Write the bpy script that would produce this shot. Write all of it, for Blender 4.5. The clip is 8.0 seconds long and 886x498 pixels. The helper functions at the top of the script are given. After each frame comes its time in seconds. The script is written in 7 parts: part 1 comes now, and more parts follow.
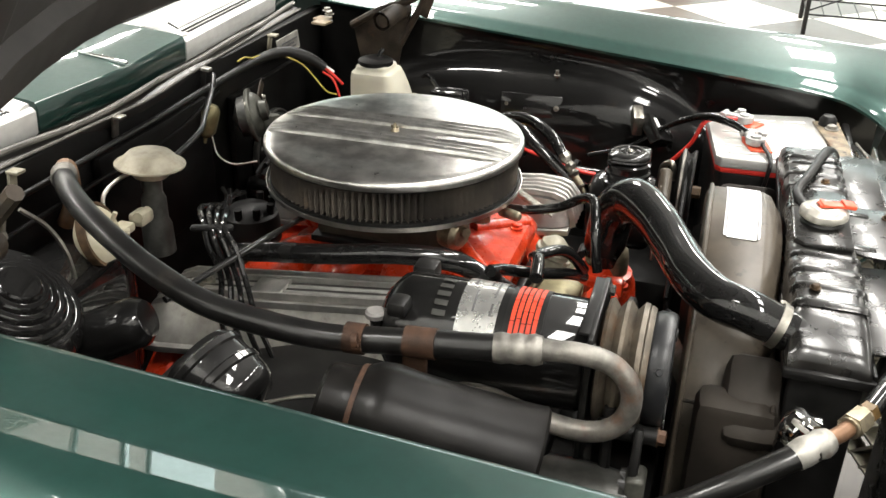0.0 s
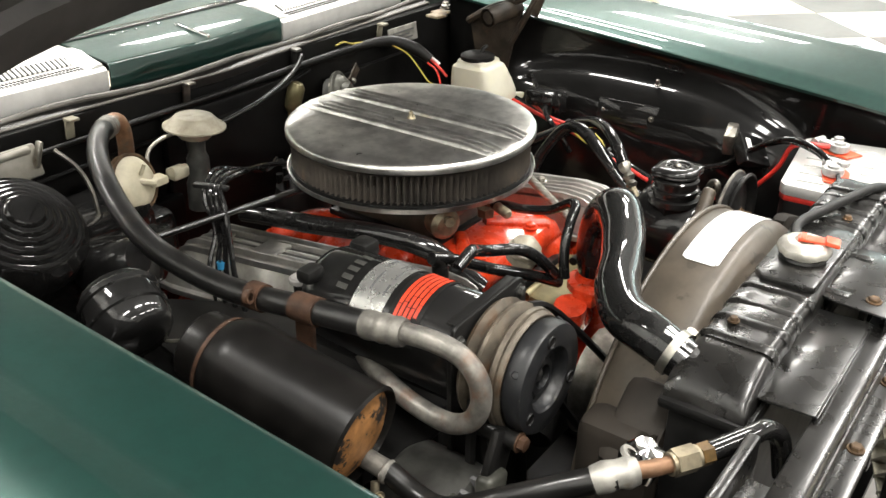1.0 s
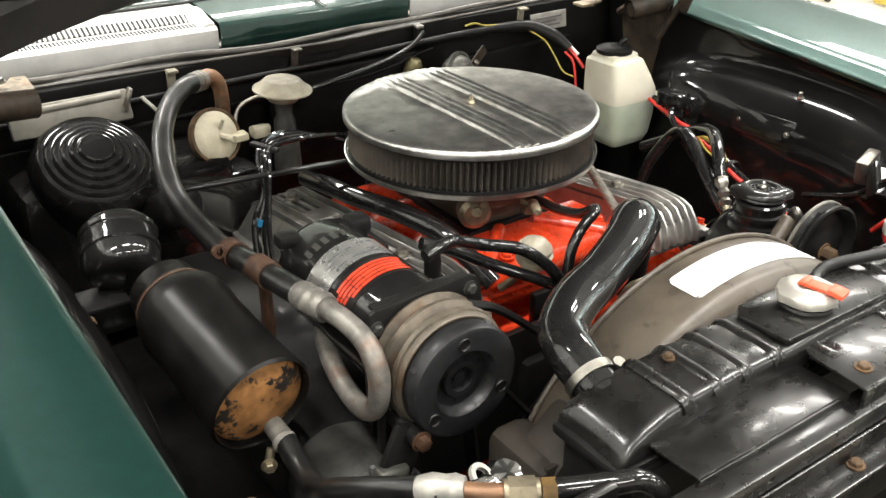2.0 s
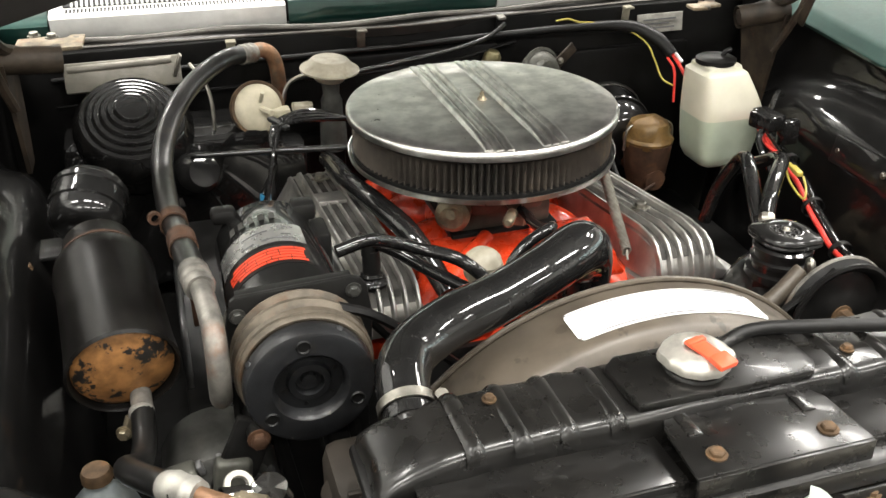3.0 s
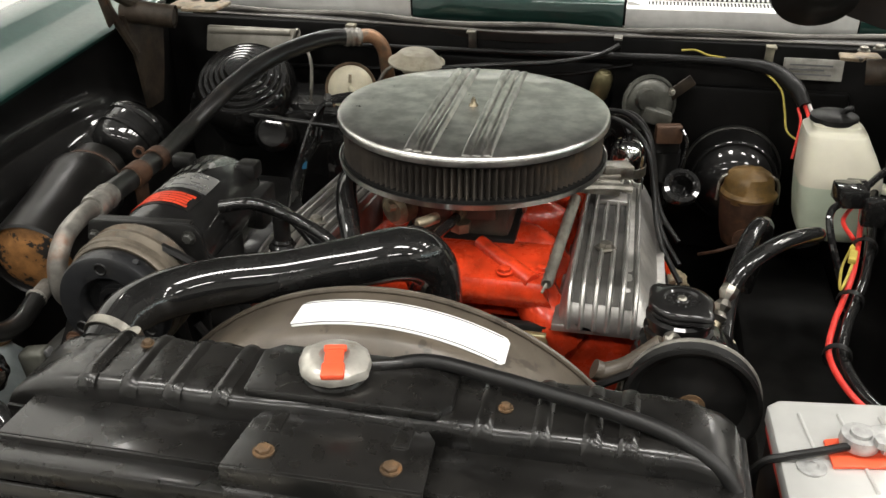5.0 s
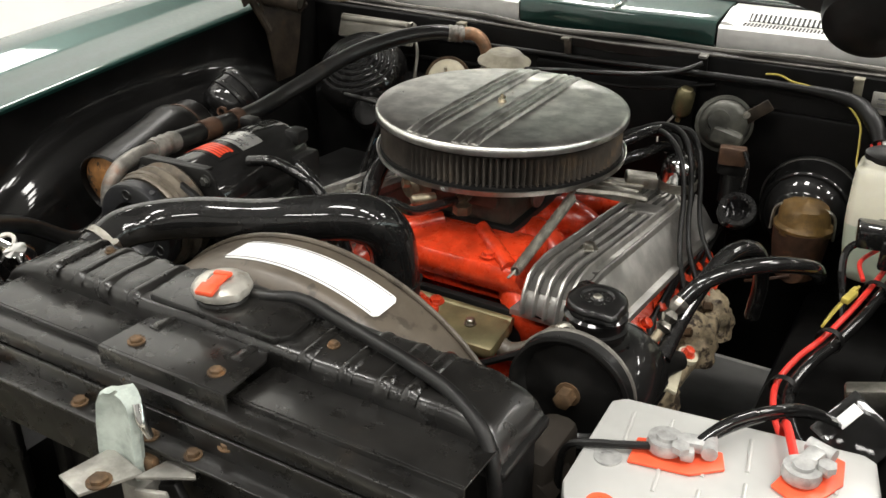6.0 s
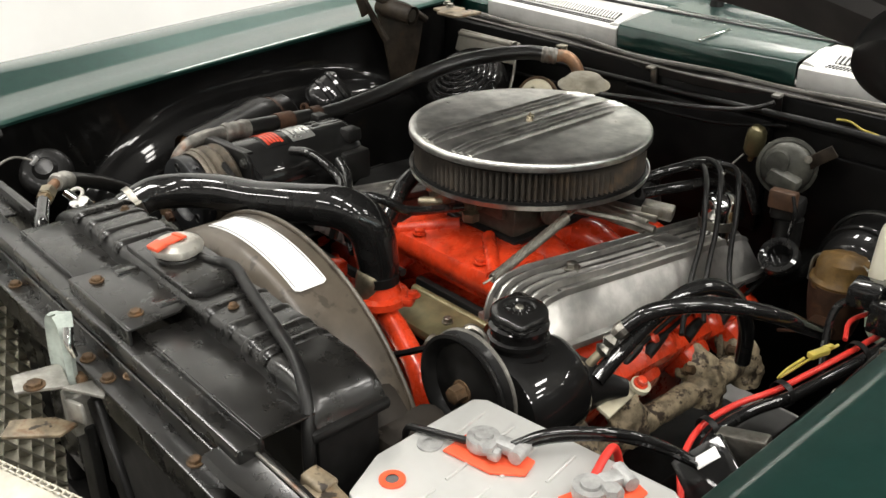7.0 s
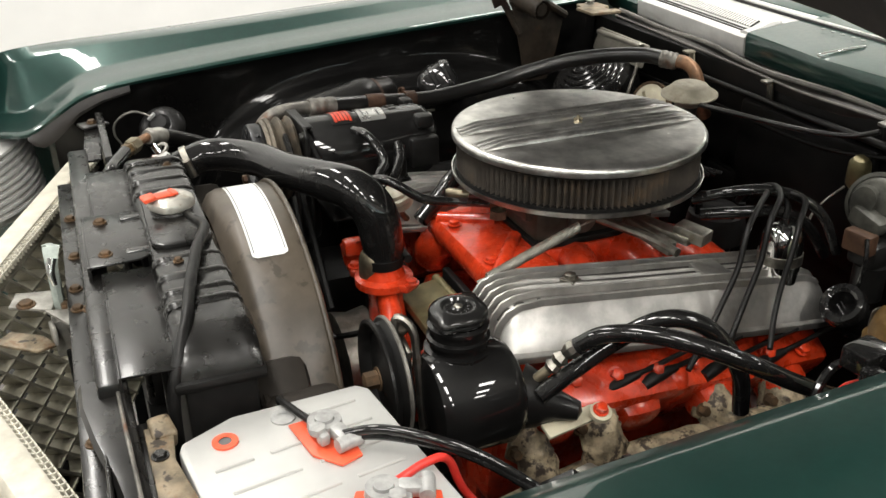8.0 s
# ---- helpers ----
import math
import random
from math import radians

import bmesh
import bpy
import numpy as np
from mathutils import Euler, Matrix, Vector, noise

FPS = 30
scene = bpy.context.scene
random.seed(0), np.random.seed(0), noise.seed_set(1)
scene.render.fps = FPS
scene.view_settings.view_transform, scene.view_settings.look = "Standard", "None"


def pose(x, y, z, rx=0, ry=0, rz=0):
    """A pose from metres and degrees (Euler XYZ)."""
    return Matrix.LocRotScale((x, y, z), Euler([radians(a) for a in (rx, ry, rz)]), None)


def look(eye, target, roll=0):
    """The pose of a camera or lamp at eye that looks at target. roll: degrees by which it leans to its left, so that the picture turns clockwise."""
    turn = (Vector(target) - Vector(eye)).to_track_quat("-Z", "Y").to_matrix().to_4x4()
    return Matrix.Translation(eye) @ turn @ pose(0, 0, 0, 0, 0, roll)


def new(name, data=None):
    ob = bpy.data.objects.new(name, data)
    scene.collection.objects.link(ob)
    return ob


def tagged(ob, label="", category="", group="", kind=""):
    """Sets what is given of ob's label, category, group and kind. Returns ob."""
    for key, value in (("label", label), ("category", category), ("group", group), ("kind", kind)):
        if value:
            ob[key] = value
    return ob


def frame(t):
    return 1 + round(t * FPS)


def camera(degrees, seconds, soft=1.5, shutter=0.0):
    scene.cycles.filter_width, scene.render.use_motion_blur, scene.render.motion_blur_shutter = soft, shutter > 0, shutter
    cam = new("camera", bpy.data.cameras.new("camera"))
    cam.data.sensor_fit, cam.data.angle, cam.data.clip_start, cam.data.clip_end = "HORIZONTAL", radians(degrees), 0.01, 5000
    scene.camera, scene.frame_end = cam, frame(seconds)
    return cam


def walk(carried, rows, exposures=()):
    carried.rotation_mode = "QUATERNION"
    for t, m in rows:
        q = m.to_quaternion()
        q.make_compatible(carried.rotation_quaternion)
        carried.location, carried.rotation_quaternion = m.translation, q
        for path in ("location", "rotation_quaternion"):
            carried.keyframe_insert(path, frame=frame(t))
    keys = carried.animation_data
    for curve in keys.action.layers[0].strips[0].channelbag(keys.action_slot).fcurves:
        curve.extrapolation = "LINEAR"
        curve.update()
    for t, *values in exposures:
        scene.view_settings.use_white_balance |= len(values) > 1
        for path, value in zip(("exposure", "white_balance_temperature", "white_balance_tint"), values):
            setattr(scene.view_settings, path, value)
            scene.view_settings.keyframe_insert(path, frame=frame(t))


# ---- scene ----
cam = camera(50.9, 8.0)
PATH = [
    (0, (-1.1415, -0.4115, 1.3911), (-0.0345, -0.0834, 0.7937), 1.38),
    (0.5, (-1.0830, -0.6091, 1.3887), (-0.0438, -0.0996, 0.7967), 0.91),
    (1, (-0.9999, -0.7735, 1.3864), (-0.0600, -0.1007, 0.7914), 0.50),
    (1.5, (-0.8853, -0.9059, 1.3820), (-0.0735, -0.0832, 0.7868), 0.13),
    (2.8, (-0.4695, -1.0802, 1.3614), (-0.0691, -0.0152, 0.7325), -0.13),
    (3, (-0.3962, -1.1000, 1.3580), (-0.0574, -0.0099, 0.7360), -0.23),
    (3.5, (-0.2660, -1.1280, 1.3565), (-0.0620, -0.0027, 0.7384), -0.15),
    (4, (-0.1093, -1.1395, 1.3509), (-0.0377, -0.0002, 0.7290), -0.21),
    (4.5, (0.0419, -1.1495, 1.3522), (-0.0302, -0.0105, 0.7297), -0.31),
    (4.7, (0.1018, -1.1553, 1.3446), (-0.0336, -0.0145, 0.7362), -0.28),
    (6, (0.5675, -1.1316, 1.3577), (-0.0180, -0.1331, 0.7660), 0.11),
    (6.5, (0.7497, -1.0739, 1.3630), (-0.0075, -0.1772, 0.8039), -0.31),
    (7, (0.8970, -0.9699, 1.3730), (0.0231, -0.1926, 0.8055), -0.15),
    (7.5, (1.0067, -0.8293, 1.3728), (0.0154, -0.2158, 0.7975), -0.35),
    (8, (1.0958, -0.6442, 1.3632), (0.0105, -0.2117, 0.7932), -0.77),
]
walk(cam, [(t, look(eye, target, roll)) for t, eye, target, roll in PATH],
     [(0.0, 0.42), (1.5, 0.56), (3.0, 0.58), (3.5, 0.44), (4.5, 0.01), (6.5, -0.10), (8.0, -0.21)])

# ---- light ----
world = bpy.data.worlds.new("world")
scene.world = world
world.use_nodes = True
world.node_tree.nodes["Background"].inputs[0].default_value = (0.9, 0.95, 1.0, 1)
world.node_tree.nodes["Background"].inputs[1].default_value = 0.02
scene.view_settings.exposure = 0.0
CEILING_GLOW = 45.0

# ---- materials ----
MATS = {}


def surf(name, base, rough=0.5, metal=0.0, vary=0.3, scale=25.0, bump=0.1, grain=300.0, stain=None, amount=0.0,
         stain_scale=12.0, coat=0.0, coat_rough=0.05, flake=0.0, rough_vary=0.03, trans=0.0, subsurf=0.0, emit=0.0, spec=0.5, soft_edge=0.24, dents=0.0, specks=None):
    """A painted, metal or plastic surface: mottled colour, stains with a shape of their own, fine relief."""
    m = bpy.data.materials.new(name)
    m.use_nodes = True
    nt = m.node_tree
    b = nt.nodes["Principled BSDF"]
    co = nt.nodes.new("ShaderNodeTexCoord")

    def noise_at(s, detail=4.0, rgh=0.6):
        n = nt.nodes.new("ShaderNodeTexNoise")
        n.inputs["Scale"].default_value = s
        n.inputs["Detail"].default_value = detail
        n.inputs["Roughness"].default_value = rgh
        nt.links.new(co.outputs["Object"], n.inputs["Vector"])
        return n

    def mix(fac, a, c):
        x = nt.nodes.new("ShaderNodeMix")
        x.data_type = "RGBA"
        nt.links.new(fac, x.inputs["Factor"])
        for sock, val in ((x.inputs["A"], a), (x.inputs["B"], c)):
            if isinstance(val, tuple):
                sock.default_value = (*val, 1)
            else:
                nt.links.new(val, sock)
        return x.outputs["Result"]

    def ramp(src, lo, hi):
        r = nt.nodes.new("ShaderNodeMapRange")
        r.inputs["From Min"].default_value = lo
        r.inputs["From Max"].default_value = hi
        r.interpolation_type = "SMOOTHSTEP"
        nt.links.new(src, r.inputs["Value"])
        return r.outputs["Result"]

    n1 = noise_at(scale)
    dark = tuple(c * (1 - vary) for c in base)
    light = tuple(min(1.0, c * (1 + vary * 0.6)) for c in base)
    colour = mix(ramp(n1.outputs["Fac"], 0.3, 0.7), dark, light)
    if stain:
        n2 = noise_at(stain_scale, 6.0, 0.65)
        colour = mix(ramp(n2.outputs["Fac"], 0.60 - amount * 0.4, 0.60 + soft_edge - amount * 0.4), colour, stain)
    if specks:
        tint, speck_scale, cut = specks
        colour = mix(ramp(noise_at(speck_scale, 3.0, 0.55).outputs["Fac"], cut, cut + 0.06), colour, tint)
    nt.links.new(colour, b.inputs["Base Color"])
    n3 = noise_at(scale * 2.3)
    rr = nt.nodes.new("ShaderNodeMapRange")
    rr.inputs["To Min"].default_value = max(0.02, rough - rough_vary)
    rr.inputs["To Max"].default_value = min(1.0, rough + rough_vary)
    rr.inputs["From Min"].default_value = 0.22
    rr.inputs["From Max"].default_value = 0.78
    rr.interpolation_type = "SMOOTHSTEP"
    nt.links.new(n3.outputs["Fac"], rr.inputs["Value"])
    nt.links.new(rr.outputs["Result"], b.inputs["Roughness"])
    b.inputs["Metallic"].default_value = metal
    b.inputs["Specular IOR Level"].default_value = spec
    b.inputs["Coat Weight"].default_value = coat
    b.inputs["Coat Roughness"].default_value = coat_rough
    b.inputs["Transmission Weight"].default_value = trans
    b.inputs["Subsurface Weight"].default_value = subsurf
    if subsurf:
        b.inputs["Subsurface Radius"].default_value = (0.02, 0.02, 0.015)
    if emit:
        b.inputs["Emission Color"].default_value = (*base, 1)
        b.inputs["Emission Strength"].default_value = emit
    if bump:
        last = None
        for size, depth in ((grain, 0.00012), (scale * 1.5, 0.0005)):
            n4 = noise_at(size, 2.0, 0.5)
            bp = nt.nodes.new("ShaderNodeBump")
            bp.inputs["Strength"].default_value = min(1.0, bump * 4)
            bp.inputs["Distance"].default_value = depth
            nt.links.new(n4.outputs["Fac"], bp.inputs["Height"])
            if last:
                nt.links.new(last, bp.inputs["Normal"])
            last = bp.outputs["Normal"]
        nt.links.new(last, b.inputs["Normal"])
    if dents:
        n5 = noise_at(scale, 1.0, 0.4)
        bp = nt.nodes.new("ShaderNodeBump")
        bp.inputs["Distance"].default_value = dents
        nt.links.new(n5.outputs["Fac"], bp.inputs["Height"])
        if bump:
            nt.links.new(last, bp.inputs["Normal"])
        nt.links.new(bp.outputs["Normal"], b.inputs["Normal"])
    MATS[name] = m
    return m


GREEN = surf("green_paint", (0.0085, 0.039, 0.031), 0.36, 0.5, 0.10, 60, 0.0, 900, coat=1.0, coat_rough=0.02, rough_vary=0.025)
BLACK_GLOSS = surf("black_gloss_paint", (0.0072, 0.0070, 0.0068), 0.45, 0, 0.4, 14, 0.0, 260, spec=0.1, coat=0.9, coat_rough=0.03, rough_vary=0.0, dents=0.0008)
BLACK_SATIN = surf("black_satin_paint", (0.0092, 0.0090, 0.0086), 0.42, 0, 0.4, 24, 0.02, 300, (0.024, 0.019, 0.015), 0.0, 40, rough_vary=0.0, spec=0.18, coat=0.12, coat_rough=0.12, dents=0.0012)
BLACK_DUSTY = surf("black_worn_paint", (0.0098, 0.0093, 0.0085), 0.29, 0, 0.5, 18, 0.015, 110, (0.028, 0.023, 0.018), 0.0, 16, rough_vary=0.05, spec=0.42, coat=0.22, coat_rough=0.10, soft_edge=0.30, dents=0.0013, specks=((0.11, 0.078, 0.050), 70.0, 0.745))
FIREWALL = surf("firewall_black", (0.0050, 0.0048, 0.0046), 0.42, 0, 0.5, 14, 0.06, 200, (0.013, 0.010, 0.008), 0.04, 16, spec=0.10)
RUBBER = surf("black_rubber", (0.0075, 0.0073, 0.0071), 0.5, 0, 0.35, 40, 0.0, 300, rough_vary=0.0, coat=1.0, coat_rough=0.03, spec=0.08, dents=0.0006)
RUBBER_MATT = surf("worn_rubber", (0.0075, 0.0073, 0.0070), 0.42, 0, 0.35, 40, 0.06, 350, (0.024, 0.021, 0.019), 0.03, 50, spec=0.28)
LID = surf("worn_polished_aluminium", (0.70, 0.69, 0.66), 0.31, 1.0, 0.34, 26, 0.0, 700, (0.47, 0.455, 0.425), 0.13, 14, rough_vary=0.04, soft_edge=0.36, dents=0.0004)
CAST = surf("cast_aluminium", (0.50, 0.49, 0.465), 0.46, 1.0, 0.24, 26, 0.06, 420, (0.30, 0.285, 0.255), 0.08, 18, rough_vary=0.03)
CHROME = surf("chrome", (0.72, 0.72, 0.71), 0.10, 1.0, 0.1, 40, 0.03, 300, (0.35, 0.3, 0.25), 0.03, 30, rough_vary=0.025)
STEEL = surf("dull_steel", (0.30, 0.285, 0.25), 0.40, 1.0, 0.3, 60, 0.05, 350, (0.14, 0.09, 0.05), 0.06, 40)
ZINC = surf("grey_oxidised_pipe", (0.19, 0.18, 0.16), 0.45, 0.5, 0.45, 40, 0.10, 350, (0.15, 0.062, 0.026), 0.16, 18)
CADMIUM = surf("dull_zinc_plate", (0.25, 0.215, 0.15), 0.42, 0.8, 0.4, 50, 0.1, 300, (0.10, 0.06, 0.03), 0.18, 34)
COPPER = surf("tarnished_copper", (0.27, 0.15, 0.085), 0.48, 0.6, 0.4, 40, 0.12, 300, (0.13, 0.115, 0.09), 0.22, 26)
RUST = surf("rust", (0.085, 0.052, 0.027), 0.65, 0.0, 0.5, 60, 0.12, 300, (0.16, 0.075, 0.028), 0.10, 60, spec=0.3)
RUST_CAP = surf("flaked_rust_end", (0.30, 0.14, 0.045), 0.55, 0.1, 0.4, 50, 0.12, 250, (0.012, 0.011, 0.010), 0.16, 42, soft_edge=0.04)
ORANGE = surf("orange_engine_enamel", (0.60, 0.046, 0.012), 0.28, 0, 0.35, 24, 0.10, 150, (0.06, 0.012, 0.007), 0.12, 20, coat=0.4, coat_rough=0.12)
TAN_METAL = surf("tan_heat_paint", (0.30, 0.24, 0.155), 0.62, 0.0, 0.6, 55, 0.35, 160, (0.04, 0.027, 0.018), 0.20, 50, soft_edge=0.08)
SHROUD = surf("brown_grey_plastic", (0.078, 0.064, 0.048), 0.40, 0, 0.35, 14, 0.03, 350, (0.125, 0.108, 0.085), 0.06, 18, dents=0.002, specks=((0.045, 0.036, 0.027), 40.0, 0.60))
CAP_ZINC = surf("pale_zinc_cap", (0.50, 0.48, 0.43), 0.36, 0.6, 0.3, 40, 0.05, 300, (0.22, 0.18, 0.12), 0.14, 34)
DARK_ZINC = surf("dark_zinc_casting", (0.055, 0.055, 0.050), 0.4, 0.4, 0.4, 40, 0.06, 300)
# Grey chosen only to keep the unseen wall's reflections dim.
DIM_WALL = surf("dimming_wall_grey", (0.34, 0.34, 0.33), 0.7, 0, 0.05, 3, 0.05, 120)
SILVER_LABEL = surf("silver_foil", (0.50, 0.50, 0.48), 0.28, 0.8, 0.15, 30, 0.0, 300, (0.30, 0.30, 0.29), 0.05, 24)
VENT_ALU = surf("bright_aluminium_panel", (0.60, 0.60, 0.58), 0.34, 0.2, 0.10, 30, 0.0, 300)
FLANGE = surf("dusty_grey_flange", (0.024, 0.022, 0.020), 0.34, 0.2, 0.4, 25, 0.05, 250, (0.016, 0.013, 0.011), 0.10, 14)
GREY_PLASTIC = surf("grey_plastic", (0.22, 0.21, 0.20), 0.5, 0, 0.25, 40, 0.1, 300)
WHITE_LABEL = surf("white_label", (0.80, 0.80, 0.79), 0.4, 0, 0.03, 40, 0.03, 300)
PRINT = surf("dark_print", (0.10, 0.10, 0.10), 0.4, 0, 0.1, 40, 0.0)
CREAM = surf("cream_plastic", (0.50, 0.46, 0.34), 0.42, 0, 0.2, 30, 0.06, 300, (0.24, 0.19, 0.11), 0.12, 22, subsurf=0.1)
DOME = surf("aged_cream_enamel", (0.36, 0.33, 0.255), 0.42, 0.1, 0.3, 30, 0.1, 300, (0.13, 0.10, 0.065), 0.15, 24)
JAR = surf("milky_plastic", (0.62, 0.60, 0.49), 0.42, 0, 0.08, 14, 0.03, 200, subsurf=0.35)
FLUID = surf("jar_with_green_fluid", (0.44, 0.50, 0.395), 0.38, 0, 0.12, 10, 0.03, 200, subsurf=0.35)
FILTER = surf("sooty_filter_paper", (0.060, 0.050, 0.040), 0.85, 0, 0.5, 14, 0.0, 300, (0.17, 0.115, 0.065), 0.05, 10)
RED = surf("red_plastic", (0.62, 0.035, 0.025), 0.38, 0, 0.2, 40, 0.05, 300)
LABEL_RED = surf("red_label_print", (0.56, 0.050, 0.020), 0.35, 0, 0.25, 60, 0.0, 300)
RED_TAG = surf("red_orange_tag", (0.80, 0.10, 0.04), 0.4, 0, 0.12, 60, 0.05, 300)
YELLOW = surf("yellow_wire", (0.46, 0.37, 0.07), 0.45, 0, 0.2, 40, 0.0)
LEAD = surf("grey_lead", (0.42, 0.42, 0.41), 0.5, 0.5, 0.25, 70, 0.2, 260, (0.24, 0.23, 0.22), 0.1, 40)
BATTERY_TOP = surf("brushed_battery_top", (0.52, 0.52, 0.50), 0.32, 0.3, 0.10, 10, 0.0, 280)
HINGE = surf("brown_black_hinge", (0.030, 0.022, 0.015), 0.55, 0.0, 0.6, 30, 0.12, 250, (0.085, 0.036, 0.014), 0.08, 22, spec=0.25)
GREY_BEIGE = surf("beige_grey_metal", (0.25, 0.235, 0.20), 0.42, 0.2, 0.2, 30, 0.05, 250, (0.12, 0.10, 0.08), 0.06, 18)
SPRING = surf("dull_grey_spring", (0.33, 0.32, 0.28), 0.45, 0.9, 0.3, 60, 0.04, 350)
OLIVE = surf("olive_zinc_tin", (0.20, 0.175, 0.09), 0.38, 0.5, 0.3, 30, 0.05, 250, (0.07, 0.06, 0.04), 0.08, 25)
MOTTLED = surf("mottled_grey_zinc", (0.080, 0.080, 0.068), 0.44, 0.3, 0.6, 22, 0.06, 300, (0.022, 0.022, 0.018), 0.16, 26, spec=0.3)
COPPER_DARK = surf("browned_copper", (0.085, 0.045, 0.026), 0.5, 0.4, 0.4, 40, 0.08, 300)
CREAM_DARK = surf("soiled_cream", (0.26, 0.24, 0.18), 0.5, 0, 0.35, 30, 0.06, 250)
RUST_BODY = surf("dark_rusted_iron", (0.045, 0.022, 0.012), 0.6, 0.0, 0.6, 40, 0.15, 250, (0.105, 0.046, 0.019), 0.10, 34, spec=0.3)
GOLD = surf("grimy_gold_plate", (0.125, 0.072, 0.020), 0.42, 0.2, 0.5, 35, 0.1, 250, (0.035, 0.018, 0.009), 0.20, 34)
HOSE = surf("dull_black_hose", (0.0085, 0.0082, 0.0078), 0.32, 0, 0.4, 24, 0.0, 350, (0.036, 0.030, 0.024), 0.02, 16, rough_vary=0.0, spec=0.40, coat=0.30, coat_rough=0.12, dents=0.0012)
TAN_PULLEY = surf("rust_stained_pulley", (0.105, 0.088, 0.066), 0.46, 0.45, 0.5, 30, 0.08, 300, (0.085, 0.040, 0.016), 0.22, 26)
CLUTCH = surf("dull_grey_clutch", (0.0125, 0.013, 0.014), 0.36, 0, 0.5, 26, 0.05, 250, (0.045, 0.039, 0.031), 0.04, 38, spec=0.4, specks=((0.09, 0.085, 0.075), 120.0, 0.68))
PALE_STEEL = surf("pale_worn_steel", (0.32, 0.31, 0.28), 0.45, 0.5, 0.35, 40, 0.08, 300, (0.14, 0.08, 0.04), 0.08, 30)
CARB = surf("dull_zinc_casting", (0.055, 0.050, 0.038), 0.45, 0.2, 0.4, 40, 0.08, 300, (0.02, 0.018, 0.015), 0.14, 30)
SEAL = surf("dusty_grey_seal", (0.12, 0.112, 0.10), 0.5, 0, 0.35, 20, 0.05, 250, (0.05, 0.045, 0.04), 0.10, 14)
INNER = surf("inner_fender_black", (0.0055, 0.0053, 0.0051), 0.42, 0, 0.4, 10, 0.0, 200, (0.020, 0.013, 0.008), -0.06, 22, spec=0.06, coat=0.60, coat_rough=0.06, rough_vary=0.0, dents=0.0012)
# Darker version of CAST, used for the passenger cover's body.
CAST_DARK = surf("darker_cast_aluminium", (0.42, 0.41, 0.375), 0.46, 1.0, 0.25, 26, 0.06, 420, (0.19, 0.18, 0.155), 0.10, 20, rough_vary=0.025)
DRYER = surf("dull_black_canister", (0.0055, 0.0050, 0.0045), 0.34, 0, 0.6, 12, 0.02, 200, (0.026, 0.019, 0.013), 0.08, 10, spec=0.20, soft_edge=0.35, dents=0.004)
# Darker SHROUD: shade on the lower panels put into colour; seams use it too.
SHROUD_DARK = surf("darkened_shroud_plastic", (0.024, 0.020, 0.016), 0.6, 0, 0.3, 14, 0.03, 300, (0.045, 0.036, 0.028), 0.05, 16, spec=0.2)
GROOVE = surf("dark_groove", (0.050, 0.047, 0.042), 0.6, 0.4, 0.5, 30, 0.05, 300, (0.018, 0.016, 0.014), 0.15, 24)
CORNER = surf("rust_stained_pale_plate", (0.20, 0.160, 0.105), 0.5, 0.1, 0.5, 45, 0.06, 250, (0.13, 0.055, 0.018), 0.26, 40, specks=((0.03, 0.022, 0.015), 50.0, 0.60))
DRUM = surf("black_blower_drum", (0.0050, 0.0048, 0.0046), 0.42, 0, 0.4, 20, 0.0, 300, spec=0.08, coat=1.0, coat_rough=0.03, dents=0.003, rough_vary=0.0)
WOODY = surf("brown_wood", (0.28, 0.18, 0.10), 0.6, 0, 0.3, 8, 0.1, 60)
BLUE = surf("blue_plastic", (0.02, 0.16, 0.30), 0.4, 0, 0.2, 30, 0.05, 300)
CLEARISH = surf("cloudy_bottle", (0.26, 0.29, 0.29), 0.35, 0, 0.35, 14, 0.04, 200, (0.12, 0.16, 0.18), 0.12, 14, subsurf=0.2)
LATCH = surf("chalky_green_latch", (0.40, 0.45, 0.41), 0.6, 0.0, 0.35, 40, 0.1, 250, (0.22, 0.12, 0.06), 0.10, 26)
UNDER_HOOD = surf("dark_hood_underside", (0.028, 0.025, 0.023), 0.6, 0, 0.4, 10, 0.05, 150)
# Darker version of the silver grille, for the bars below the header.
GRILLE_CELL = surf("darker_silver_grille", (0.36, 0.34, 0.27), 0.45, 0.0, 0.25, 30, 0.04, 300, (0.17, 0.14, 0.085), 0.10, 24)
ALLOY_GRILLE = surf("silver_grille", (0.58, 0.55, 0.46), 0.45, 0.0, 0.2, 30, 0.04, 300, (0.33, 0.28, 0.18), 0.06, 24)
WALL = surf("white_wall_paint", (0.82, 0.82, 0.80), 0.7, 0, 0.03, 3, 0.05, 120)
CEIL = surf("ceiling_board", (0.22, 0.22, 0.22), 0.8, 0, 0.1, 2, 0.05, 80)
TILE_WHITE = surf("white_floor_tile", (0.52, 0.50, 0.45), 0.42, 0, 0.10, 3, 0.02, 60)
TILE_DARK = surf("dark_floor_tile", (0.13, 0.12, 0.11), 0.42, 0, 0.2, 3, 0.02, 60)
TILE_TAN = surf("tan_floor_tile", (0.50, 0.44, 0.34), 0.42, 0, 0.15, 3, 0.02, 60)
GLOW = surf("lamp_diffuser", (1.0, 0.97, 0.92), 0.5, 0, 0.0, 10, 0.0, emit=CEILING_GLOW)
SKY = surf("daylight", (0.92, 0.96, 1.0), 0.9, 0, 0.0, 10, 0.0, emit=2.2)
GLASS = bpy.data.materials.new("windscreen_glass")
GLASS.use_nodes = True
_g = GLASS.node_tree.nodes["Principled BSDF"]
_g.inputs["Base Color"].default_value = (0.75, 0.85, 0.80, 1)
